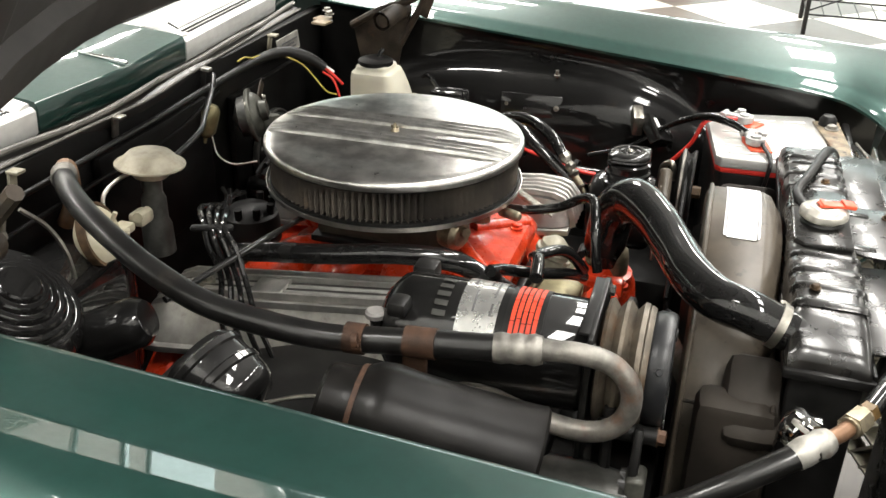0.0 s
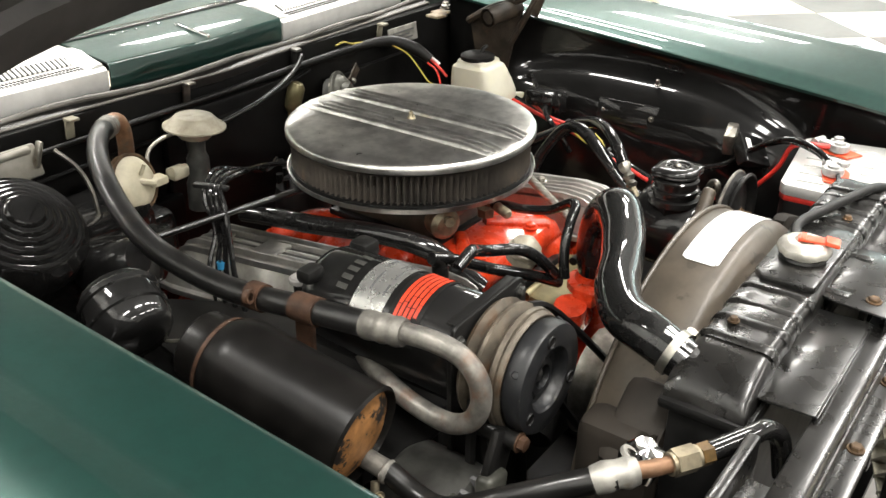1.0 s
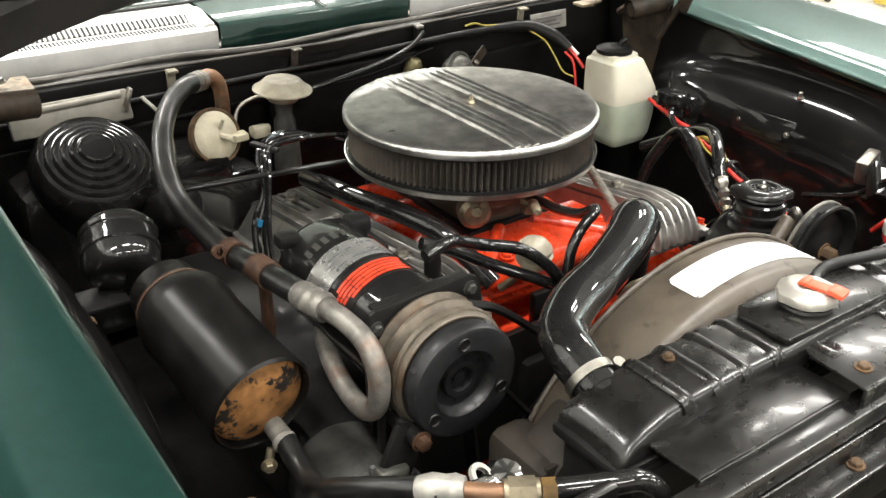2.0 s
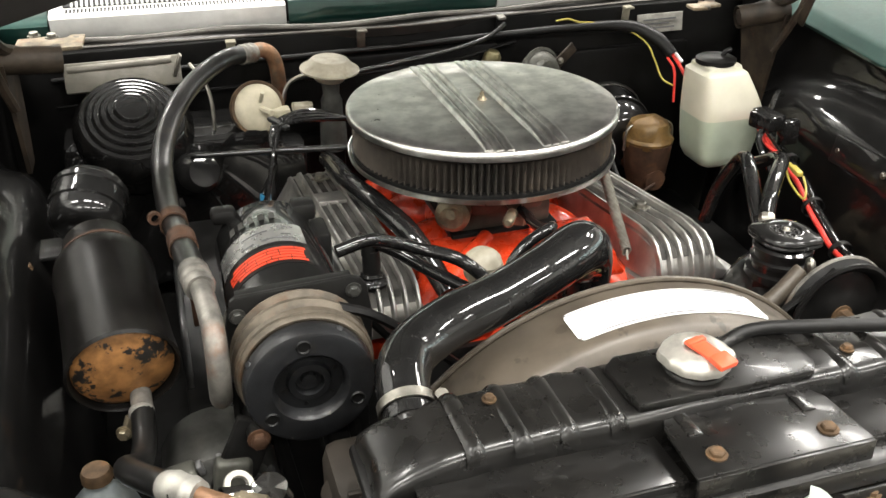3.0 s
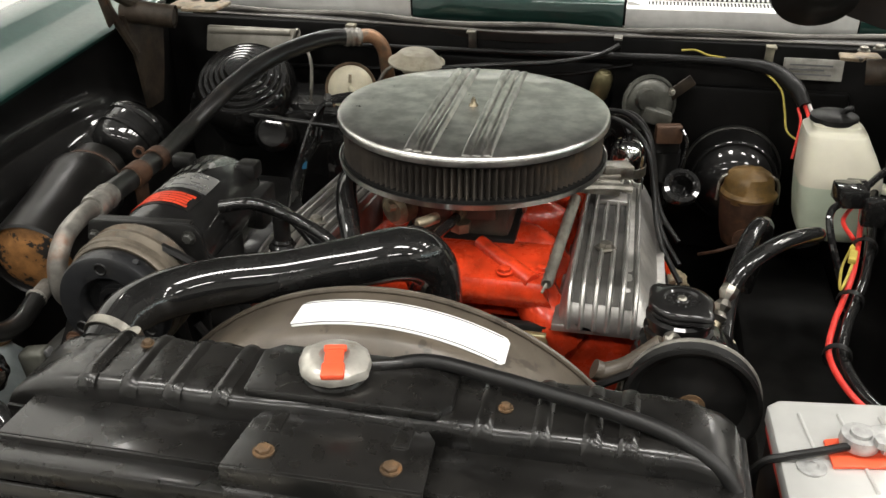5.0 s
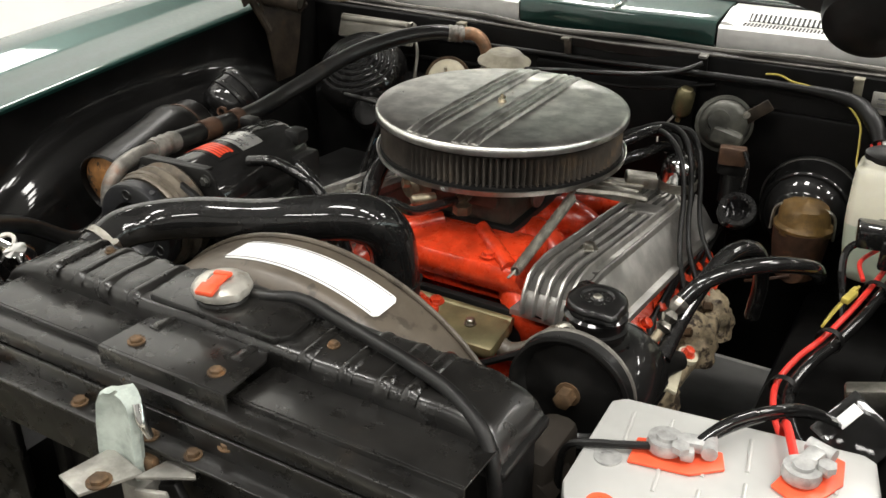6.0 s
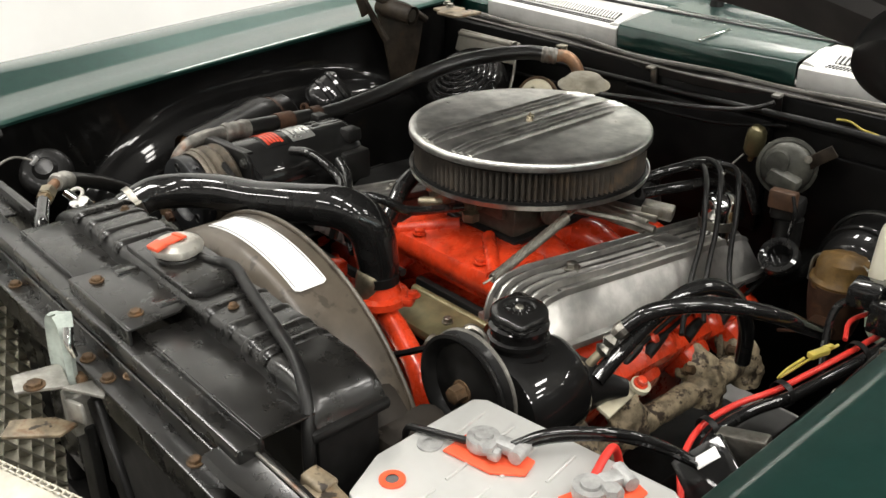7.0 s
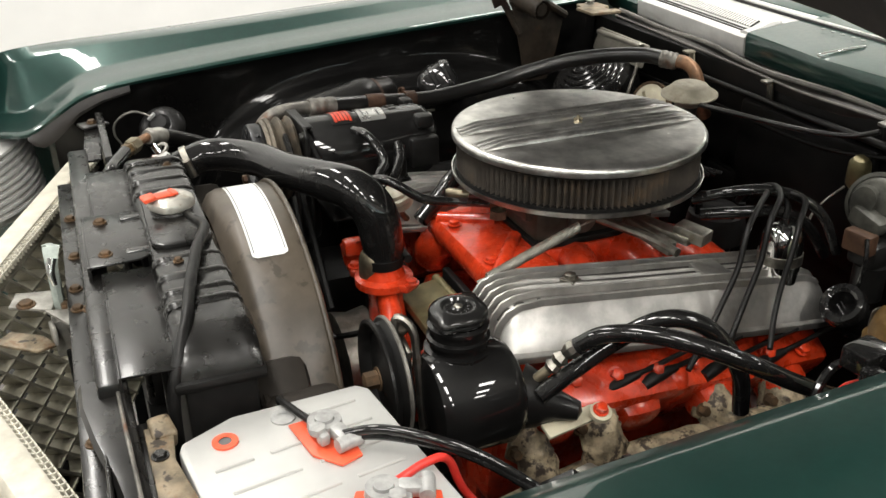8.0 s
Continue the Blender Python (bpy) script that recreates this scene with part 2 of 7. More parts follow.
_g.inputs["Transmission Weight"].default_value = 1.0
_g.inputs["Roughness"].default_value = 0.02

# ---- building helpers ----
BASE = {}


def frame_of(axis):
    """Two directions across an axis."""
    a = Vector(axis).normalized()
    u = a.cross(Vector((0, 0, 1)) if abs(a.z) < 0.9 else Vector((1, 0, 0))).normalized()
    return a, u, a.cross(u).normalized()


def mesh_of(verts, faces):
    bm = bmesh.new()
    vs = [bm.verts.new(v) for v in verts]
    for f in faces:
        try:
            bm.faces.new([vs[i] for i in f])
        except ValueError:
            pass
    bmesh.ops.recalc_face_normals(bm, faces=bm.faces)
    return bm


def join(*parts):
    out = bmesh.new()
    for p in parts:
        me = bpy.data.meshes.new("tmp")
        p.to_mesh(me)
        p.free()
        out.from_mesh(me)
        bpy.data.meshes.remove(me)
    return out


def moved(bm, m):
    bmesh.ops.transform(bm, matrix=m, verts=bm.verts)
    return bm


def box(c, s, bevel=0.003, rot=(0, 0, 0), segs=2):
    bm = bmesh.new()
    bmesh.ops.create_cube(bm, size=1.0, matrix=Matrix.Diagonal((*s, 1)))
    if bevel:
        bmesh.ops.bevel(bm, geom=bm.edges[:], offset=min(bevel, min(s) * 0.45), segments=segs, profile=0.5, affect="EDGES")
    return moved(bm, pose(*c, *rot))


def smooth_line(pts, n=6):
    """Catmull-Rom through the points."""
    p = [Vector(q) for q in pts]
    if len(p) < 3:
        return p
    p = [2 * p[0] - p[1]] + p + [2 * p[-1] - p[-2]]
    out = []
    for i in range(1, len(p) - 2):
        for k in range(n):
            t = k / n
            a, b, c, d = p[i - 1], p[i], p[i + 1], p[i + 2]
            out.append(0.5 * ((2 * b) + (c - a) * t + (2 * a - 5 * b + 4 * c - d) * t * t + (3 * b - a - 3 * c + d) * t ** 3))
    out.append(p[-2])
    return out


def tube(pts, r, seg=12, n=6, hollow=False):
    """A round tube; r is one radius or one for each point."""
    line = smooth_line(pts, n)
    m = len(line)
    if isinstance(r, (int, float)):
        radii = [r] * m
    else:
        radii = [float(q) for q in np.interp(np.linspace(0, len(r) - 1, m), range(len(r)), r)]
    verts, faces = [], []
    t0 = (line[1] - line[0]).normalized()
    _, u, w = frame_of(t0)
    for i in range(m):
        t = (line[min(i + 1, m - 1)] - line[max(i - 1, 0)]).normalized()
        u = (u - t * u.dot(t)).normalized()
        w = t.cross(u)
        for k in range(seg):
            a = 2 * math.pi * k / seg
            verts.append(line[i] + radii[i] * (math.cos(a) * u + math.sin(a) * w))
    for i in range(m - 1):
        for k in range(seg):
            k2 = (k + 1) % seg
            faces.append((i * seg + k, i * seg + k2, (i + 1) * seg + k2, (i + 1) * seg + k))
    if not hollow:
        faces.append(tuple(range(seg)))
        faces.append(tuple(range((m - 1) * seg, m * seg)))
    return mesh_of(verts, faces)


def lathe(profile, origin=(0, 0, 0), axis=(0, 0, 1), seg=32, arc=360.0, start=0.0):
    """Turns a profile of (radius, height) round an axis."""
    a, u, w = frame_of(axis)
    o = Vector(origin)
    full = arc >= 360
    cols = seg if full else seg + 1
    verts, faces, rows = [], [], []
    for r, h in profile:
        if r < 1e-6 and full:
            rows.append([len(verts)] * cols)
            verts.append(o + a * h)
        else:
            row = []
            for k in range(cols):
                t = math.radians(start + arc * k / seg)
                row.append(len(verts))
                verts.append(o + a * h + r * (math.cos(t) * u + math.sin(t) * w))
            rows.append(row)
    for r0, r1 in zip(rows, rows[1:]):
        for k in range(seg):
            k2 = (k + 1) % cols
            f = [r0[k], r0[k2], r1[k2], r1[k]]
            f = [v for i, v in enumerate(f) if v not in f[:i]]
            if len(f) > 2:
                faces.append(f)
    return mesh_of(verts, faces)


def slab(poly, z0, z1, bevel=0.002, m=None):
    """An upright prism over a polygon of (x, y)."""
    n = len(poly)
    verts = [(x, y, z0) for x, y in poly] + [(x, y, z1) for x, y in poly]
    faces = [tuple(range(n)), tuple(range(n, 2 * n))] + [(i, (i + 1) % n, n + (i + 1) % n, n + i) for i in range(n)]
    bm = mesh_of(verts, faces)
    if bevel:
        bmesh.ops.bevel(bm, geom=bm.edges[:], offset=bevel, segments=2, profile=0.5, affect="EDGES")
    return moved(bm, m) if m else bm


def loft(sections, closed=True, caps=True):
    """Skins a row of sections, each a list of the same number of points."""
    n = len(sections[0])
    verts = [v for s in sections for v in s]
    faces = []
    for i in range(len(sections) - 1):
        for k in range(n if closed else n - 1):
            k2 = (k + 1) % n
            faces.append((i * n + k, i * n + k2, (i + 1) * n + k2, (i + 1) * n + k))
    if caps and closed:
        faces.append(tuple(range(n)))
        faces.append(tuple(range((len(sections) - 1) * n, len(sections) * n)))
    return mesh_of(verts, faces)


def sheet(sections, thick):
    """An open skin given a thickness."""
    bm = loft(sections, closed=False)
    bmesh.ops.solidify(bm, geom=bm.faces[:], thickness=thick)
    return bm


def put(name, bm, material, at=None):
    me = bpy.data.meshes.new(name)
    if at is not None:
        bmesh.ops.translate(bm, verts=bm.verts, vec=-Vector(at))
    bm.to_mesh(me)
    bm.free()
    me.materials.append(material)
    me.polygons.foreach_set("use_smooth", [True] * len(me.polygons))
    me.set_sharp_from_angle(angle=radians(38))
    return new(name, me)


def thing(name, at, label, category, group="", kind=""):
    """An empty at a thing's base."""
    ob = new(name)
    ob.location = at
    ob.empty_display_size = 0.02
    BASE[ob.name] = Vector(at)
    return tagged(ob, label, category, group, kind)


def part(name, bm, material, parent, label=""):
    at = BASE[parent.name]
    ob = put(name, bm, material, at)
    ob.parent = parent
    BASE[ob.name] = at
    return tagged(ob, label)


def solo(name, bm, material, label, category, group="", kind=""):
    """A thing of one mesh."""
    lo = [min(v.co[i] for v in bm.verts) for i in range(3)]
    hi = [max(v.co[i] for v in bm.verts) for i in range(3)]
    at = Vector(((lo[0] + hi[0]) / 2, (lo[1] + hi[1]) / 2, lo[2]))
    ob = put(name, bm, material, at)
    ob.location = at
    BASE[ob.name] = at
    return tagged(ob, label, category, group, kind)


def bolt(c, r=0.007, h=0.006, axis=(0, 0, 1)):
    """A hex head on a washer."""
    return join(lathe([(0, 0), (r * 1.35, 0), (r * 1.35, 0.0015), (0, 0.0015)], c, axis, 14),
                lathe([(0, 0.0015), (r, 0.0015), (r, h), (r * 0.8, h + 0.001), (0, h + 0.001)], c, axis, 6))


def clamp(c, axis, r, w=0.012):
    """A hose clamp: a band with its screw housing."""
    a, u, v = frame_of(axis)
    c = Vector(c)
    band = lathe([(r, -w / 2), (r + 0.002, -w / 2), (r + 0.002, w / 2), (r, w / 2)], c, axis, 24)
    s = c + u * (r + 0.006)
    return join(band, tube([s - v * 0.013, s + v * 0.013], 0.006, 8, 1))


def uneven(bm, amp, size):
    """Pushes a casting's skin in and out a little."""
    bm.normal_update()
    for v in bm.verts:
        v.co += v.normal * amp * noise.noise(v.co * size)
    return bm


# ---- the showroom ----
floor = solo("floor", box((1.0, 0.5, -0.06), (16, 14, 0.10), 0), TILE_DARK, "polished checkerboard showroom floor", "floor", kind="structure")
solo("wall_west", box((-2.75, 0.5, 2.0), (0.2, 14, 4.2), 0), WALL, "plain white showroom wall", "wall", kind="structure")
solo("wall_east", join(box((9.1, 0.5, 0.35), (0.2, 14, 0.9), 0), box((9.1, 0.5, 3.40), (0.2, 14, 1.4), 0), box((9.1, -4.9, 1.75), (0.2, 3.2, 1.9), 0), *[box((9.1, (a + b) / 2, 1.75), (0.2, b - a, 1.9), 0) for a, b in ((3.3, 3.95), (4.85, 5.05), (5.19, 5.72), (5.84, 7.5))]), WALL, "white showroom wall with a long window", "wall", kind="structure")
window = thing("window_1", (9.1, 0.0, 0.8), "long showroom window with dark mullions", "window", kind="structure")
for k in range(7):
    part("mullion", box((9.1, -3.27 + 1.09 * k, 1.75), (0.08, 0.07, 1.9), 0.004), BLACK_SATIN, window)
for z in (0.83, 1.75, 2.67):
    part("rail", box((9.1, 0.0, z), (0.07, 6.55, 0.06), 0.004), BLACK_SATIN, window)
for k in range(6):
    pane = part("pane", box((9.1, -2.725 + 1.09 * k, 1.75), (0.008, 1.02, 1.84), 0), GLASS, window)
    pane.visible_shadow = False
for nm, ya, yb in (("window_2", 3.95, 4.85), ("window_3", 5.05, 5.19), ("window_4", 5.72, 5.84)):
    w = thing(nm, (9.1, (ya + yb) / 2, 0.8), "tall showroom window with a dark frame", "window", kind="structure")
    for q in (ya + 0.012, yb - 0.012):
        part("window_frame", box((9.1, q, 1.75), (0.06, 0.024, 1.9), 0.003), BLACK_SATIN, w)
    pane = part("pane", box((9.1, (ya + yb) / 2, 1.75), (0.008, yb - ya - 0.05, 1.88), 0), GLASS, w)
    pane.visible_shadow = False
solo("backdrop", box((10.4, 0.0, 1.75), (0.02, 12, 5), 0), SKY, "bright daylight outside the window", "backdrop", kind="structure")
solo("wall_north", box((3.2, 7.6, 2.0), (12, 0.2, 4.2), 0), WALL, "plain white showroom wall", "wall", kind="structure")
solo("wall_south", box((3.2, -6.6, 2.0), (12, 0.2, 4.2), 0), DIM_WALL, "plain unseen showroom wall, set grey to dim reflections", "wall", kind="structure")
solo("ceiling", box((3.2, 0.5, 4.15), (12, 14.2, 0.1), 0), CEIL, "pale grey board ceiling", "ceiling", kind="structure")


def ceiling_light(x, y, sx, sy):
    at = (x, y, 3.98)
    lamp = thing("ceiling_light", at, "long white ceiling light with a glowing diffuser", "ceiling light", "ceiling lights")
    t = 0.03
    part("frame", join(box((x - sx / 2, y, 4.03), (t, sy, 0.1), 0.004), box((x + sx / 2, y, 4.03), (t, sy, 0.1), 0.004),
                       box((x, y - sy / 2, 4.03), (sx, t, 0.1), 0.004), box((x, y + sy / 2, 4.03), (sx, t, 0.1), 0.004)), WHITE_LABEL, lamp)
    a, b = sx / 2 - 0.02, sy / 2 - 0.02
    part("diffuser", mesh_of([(x - a, y - b, 4.01), (x - a, y + b, 4.01), (x + a, y + b, 4.01), (x + a, y - b, 4.01)], [(0, 1, 2, 3)]), GLOW, lamp)


for ly, row in ((-4.3, (-1.9, 0.4, 2.4, 4.4, 7.0)), (-1.3, (-1.9, 0.4, 2.4, 4.4, 7.0)), (1.4, (-1.75, -0.2, 1.35, 2.9, 4.45, 6.0)), (5.4, (-1.9, 0.4, 2.4, 4.4, 7.0))):
    for lx in row:
        ceiling_light(lx, ly, *((0.50, 1.05) if ly == 1.4 else (1.30, 0.42)))

# ---- the car's body ----
car = thing("car", (0, 0, 0), "dark green classic car with its hood open", "car")


def fender_lines(s):
    """Stations along a fender: y, inner edge x and z, crown z."""
    if s < 0:
        return [(-0.93, 0.86, 0.80, 0.83), (-0.88, 0.80, 0.815, 0.875), (-0.82, 0.71, 0.825, 0.925), (-0.78, 0.650, 0.832, 0.942),
                (-0.74, 0.606, 0.840, 0.949), (-0.69, 0.602, 0.872, 0.953), (-0.64, 0.604, 0.902, 0.956), (-0.58, 0.606, 0.914, 0.958),
                (-0.36, 0.611, 0.933, 0.968), (-0.08, 0.616, 0.953, 0.984), (0.2, 0.620, 0.970, 0.996), (0.45, 0.624, 0.985, 1.006), (0.62, 0.66, 1.0, 1.012), (1.6, 0.70, 1.01, 1.02)]
    return [(-1.04, 0.50, 0.64, 0.78), (-0.96, 0.50, 0.70, 0.875), (-0.86, 0.515, 0.755, 0.908), (-0.78, 0.54, 0.80, 0.922),
            (-0.73, 0.575, 0.83, 0.928), (-0.69, 0.598, 0.856, 0.931), (-0.64, 0.606, 0.878, 0.934), (-0.58, 0.610, 0.888, 0.938),
            (-0.36, 0.618, 0.907, 0.950), (-0.08, 0.628, 0.929, 0.967), (0.2, 0.637, 0.949, 0.982), (0.45, 0.648, 0.968, 0.994), (0.62, 0.67, 0.985, 1.0), (1.6, 0.70, 1.0, 1.01)]


def dense(st):
    """Stations five times as close, with the bends between them rounded."""
    out = []
    for a, b in zip(st, st[1:]):
        out += [tuple(p + (q - p) * k / 5 for p, q in zip(a, b)) for k in range(5)]
    out.append(st[-1])
    for _ in range(3):
        out = [out[0]] + [tuple((p + q + r) / 3 for p, q, r in zip(*out[i - 1:i + 2])) for i in range(1, len(out) - 1)] + [out[-1]]
    return out


def fender(s):
    rows = []
    for y, xi, zi, zc in dense(fender_lines(s)):
        zm = zi + min(0.011, (zc - zi) * 0.4)
        top = 0.85 * (zc - zm)
        xe = 0.094 + min(0.066, (top - 0.0015) / (0.380 + 0.38 * min(0.22, max(0.0, -0.03 - y)))) if s < 0 else 0.135
        zq = (0.0015 + top) / 2 if s < 0 else 0.45 * (zc - zm)
        sec = [(xi + 0.010, zi - 0.011), (xi + 0.001, zi - 0.008), (xi, zi - 0.003), (xi + 0.003, zi), (xi + 0.010, zi + 0.002), (xi + 0.05, zi + (zm - zi) * 0.55), (xi + 0.088, zm), (xi + 0.094, zm + 0.0015),
               (xi + (0.094 + xe) / 2 if s < 0 else xi + 0.112, zm + zq), (xi + xe, zm + top), (0.80, zc), (0.86, zc - 0.022), (0.91, zc - 0.055), (0.94, zc - 0.12), (0.95, zc - 0.22), (0.945, 0.60), (0.93, 0.40), (0.90, 0.28)]
        if s > 0:
            rise = [(xi + (0.80 - xi) * u, zi + 0.004 + (zc - zi - 0.004) * math.sin(0.5 * math.pi * u) ** 0.9) for u in (0.10, 0.2, 0.32, 0.45, 0.6, 0.78, 0.9)]
            sec[5:10] = rise
        if s < 0:
            g = (top - 0.0015) / (xe - 0.094)
            sec[8:9] = [(xi + 0.094 + d, zm + 0.0015 + g * d) for d in (0.004, (xe - 0.094) / 2, xe - 0.094 - 0.004)]
        rows.append([(s * x, y, z) for x, z in sec])
    ob = part("fender", sheet(rows, 0.0015), GREEN, car, "dark green glossy front fender")
    return ob


for side in (-1, 1):
    fender(side)
ret = [(-0.742, 0.004), (-0.732, 0.020), (-0.718, 0.034), (-0.700, 0.038), (-0.680, 0.034), (-0.650, 0.026), (-0.610, 0.020), (-0.560, 0.016)]
nose = fender_lines(-1)
ret = [(y, float(np.interp(y, [q[0] for q in nose], [q[1] for q in nose])), float(np.interp(y, [q[0] for q in nose], [q[2] for q in nose])), d) for y, d in ret]
part("lip_return", sheet([[(-x - 0.003, y, z - 0.006), (-x + 0.002, y, z - 0.006 - 0.35 * d), (-x + 0.004, y, z - 0.006 - 0.75 * d), (-x + 0.001, y, z - 0.006 - d)] for y, x, z, d in ret], 0.0015), UNDER_HOOD, car, "dark grey folded return of the fender lip")


def inner_fender(s):
    rows = []
    st = fender_lines(s)
    for y in np.linspace(-0.70, 0.40, 56):
        xi = float(np.interp(y, [q[0] for q in st], [q[1] for q in st]))
        zi = float(np.interp(y, [q[0] for q in st], [q[2] for q in st]))
        u = (y + 0.06) / 0.42
        b = max(0.0, 1 - abs(u) ** 3) ** 0.75 if abs(u) < 1 else 0.0
        top = 0.68 + (0.192 if s < 0 else 0.185) * b
        g = 0.25 + 0.75 * b
        hi = min(zi - 0.035, top + 0.030)
        sec = [(xi + 0.008, zi - 0.009), (xi + 0.014, zi - 0.022), (xi + 0.013, hi), (xi + 0.010, min(hi - 0.006, top + 0.016))]
        if s < 0:
            sec += [(xi + 0.002, min(hi - 0.012, top + 0.008)), (xi - 0.012 * g, min(hi - 0.016, top + 0.004)), (xi - 0.026 * g, top - 0.002), (xi - 0.038 * g, top - 0.012), (xi - 0.047 * g, top - 0.028), (xi - 0.053 * g, top - 0.05), (xi - 0.060 * g, top - 0.09)]
        else:
            sec += [(xi + 0.006 - 0.068 * g * math.sin(a), min(hi - 0.012, top + 0.004) - 0.088 * (1 - math.cos(a))) for a in np.radians((8, 18, 27, 36, 45, 54, 63, 72, 81, 90))]
        sec += [(xi - 0.075 * g, top - 0.17), (xi - 0.09 * g, 0.34)]
        rows.append([(s * x, float(y), z) for x, z in sec])
    ob = part("inner_fender", sheet(rows, 0.0015), INNER, car, "glossy black inner fender with a wheel-arch bulge")
    return ob


for side in (-1, 1):
    inner_fender(side)

# firewall with its pressed panels
wall_f = part("firewall", box((0, 0.415, 0.66), (1.36, 0.02, 0.56), 0.004), FIREWALL, car, "dirty black painted firewall")
for c, sz in (((0.02, 0.398, 0.80), (0.30, 0.02, 0.20)), ((-0.33, 0.395, 0.62), (0.44, 0.03, 0.30)), ((0.40, 0.400, 0.72), (0.30, 0.016, 0.30))):
    part("pressed_panel", box(c, sz, 0.01), FIREWALL, wall_f)
lip_pts = [(-0.60, 0.443), (-0.30, 0.426), (-0.12, 0.414), (0, 0.405), (0.12, 0.414), (0.30, 0.426), (0.62, 0.443)]
part("cowl_lip", sheet([[(x, y - 0.006, 0.925), (x, y - 0.012, 0.941), (x, y - 0.004, 0.946), (x, y + 0.03, 0.950)] for x, y in lip_pts], 0.002), FLANGE, car, "grey dusty cowl flange")
part("flange_edge", tube([(x, y - 0.013, 0.9425) for x, y in lip_pts], 0.0022, 6), SEAL, car, "pale worn edge of the flange")
part("hood_seal", tube([(x, y - 0.001 + 0.004 * math.sin(14 * x), 0.951 + 0.0025 * math.sin(21 * x + 1)) for x in np.linspace(-0.60, 0.62, 25) for y in [float(np.interp(x, [q[0] for q in lip_pts], [q[1] for q in lip_pts]))]], 0.0045, 8, 3), SEAL, car, "dusty grey weather seal on the cowl flange")

# cowl: a green centre with bright grilles each side


def cowl_front(x):
    return 0.4155 + 0.085 * abs(x) - 0.035 * x * x


rows = []
for x in (-0.184, -0.12, -0.06, 0.0, 0.06, 0.12, 0.177):
    f = cowl_front(x)
    rows.append([(x, f + 0.006, 0.946), (x, f, 0.953), (x, f - 0.0015, 0.987), (x, f + 0.002, 0.9925), (x, f + 0.010, 0.9945), (x, f + 0.09, 1.002), (x, 0.60, 1.005), (x, 0.70, 1.008)])
part("cowl_panel", sheet(rows, 0.003), GREEN, car, "green painted cowl")
for s in (-1, 1):
    part("rear_cowl_strip", box((s * 0.42, 0.645, 1.000), (0.50, 0.11, 0.010), 0.003), GREEN, car)
part("cowl_trim", box((0.003, 0.459, 1.0005), (0.006, 0.088, 0.005), 0.002, (4, 0, -3)), CHROME, car, "short bright seam trim")
part("cowl_seam", tube([(x, 0.552 + 0.06 * x * x, 1.0062) for x in (-0.62, -0.40, -0.20, 0.0, 0.20, 0.40, 0.62)], 0.0032, 8, 3), CHROME, car, "thin bright seam along the rear of the cowl")
part("cowl_gap", tube([(x, 0.545 + 0.06 * x * x, 1.0040) for x in (-0.62, -0.40, -0.20, 0.0, 0.20, 0.40, 0.62)], 0.0028, 6, 3), RUBBER_MATT, car)
for k in range(5):
    part("washer_hole", lathe([(0, 0), (0.0035, 0), (0.004, 0.0012), (0, 0.002)], (-0.105 + 0.022 * k, 0.520, 1.0055), (0, 0, 1), 8), CHROME, car)


def cowl_vent(s):
    x0, x1 = (0.181 if s > 0 else 0.188), 0.552
    rows = []
    for x in (x0, 0.28, 0.37, 0.46, x1):
        f = cowl_front(x)
        rows.append([(s * x, f + 0.006, 0.946), (s * x, f, 0.953), (s * x, f - 0.002, 0.982), (s * x, f + 0.003, 0.9865), (s * x, f + 0.009, 0.9875), (s * x, f + 0.030, 0.9885), (s * x, f + 0.033, 0.9895),
                     (s * x, f + 0.053, 0.9985), (s * x, f + 0.058, 1.0005), (s * x, f + 0.074, 1.0015), (s * x, f + 0.082, 1.0000), (s * x, 0.595, 1.003)])
    v = part("cowl_vent", sheet(rows, 0.003), VENT_ALU, car, "bright metal cowl vent with rows of slots")
    f = cowl_front(x0)
    part("end_rim", loft([[(s * (x0 + a), f + y, z + b) for a, b in ((0.0, -0.004), (0.002, 0.003), (0.010, 0.004), (0.022, 0.0), (0.026, -0.006))] for y, z in ((0.006, 0.9885), (0.028, 0.993), (0.053, 1.0005), (0.076, 1.0015))]), VENT_ALU, v)
    me = None
    for k in range(39):
        x = 0.225 + 0.0077 * k
        f = cowl_front(x)
        at = Vector((s * x, f + 0.0435, 0.9960))
        if me is None:
            q = box((0, 0, 0), (0.0034, 0.023, 0.004), 0.0007, (25, 0, 0), 1)
            me = bpy.data.meshes.new("slat")
            q.to_mesh(me)
            q.free()
            me.materials.append(VENT_ALU)
        ob = new("slat", me)
        ob.parent = v
        ob.location = at - BASE[v.name]
    for k in range(3):
        xa, xb = 0.220 + 0.1035 * k, 0.220 + 0.1035 * (k + 1)
        c = 0.5 * (cowl_front(xa) + cowl_front(xb))
        part("slot_recess", box((s * (xa + xb) / 2, c + 0.0435, 0.9948), (xb - xa, 0.020, 0.003), 0, (25, 0, -s * math.degrees(math.atan2(cowl_front(xb) - cowl_front(xa), xb - xa)) * -1)), RUBBER_MATT, v)
    holes = bmesh.new()
    for k in range(54):
        for j in (0, 1):
            x = 0.218 + 0.0058 * k
            f = cowl_front(x) + 0.0145 + 0.010 * j
            bmesh.ops.create_cube(holes, size=1.0, matrix=pose(s * x, f, 0.9877 + 0.0005 * j) @ Matrix.Diagonal((0.0026, 0.0062, 0.003, 1)))
    tagged(part("perforation", holes, RUBBER_MATT, v), kind="stuff")


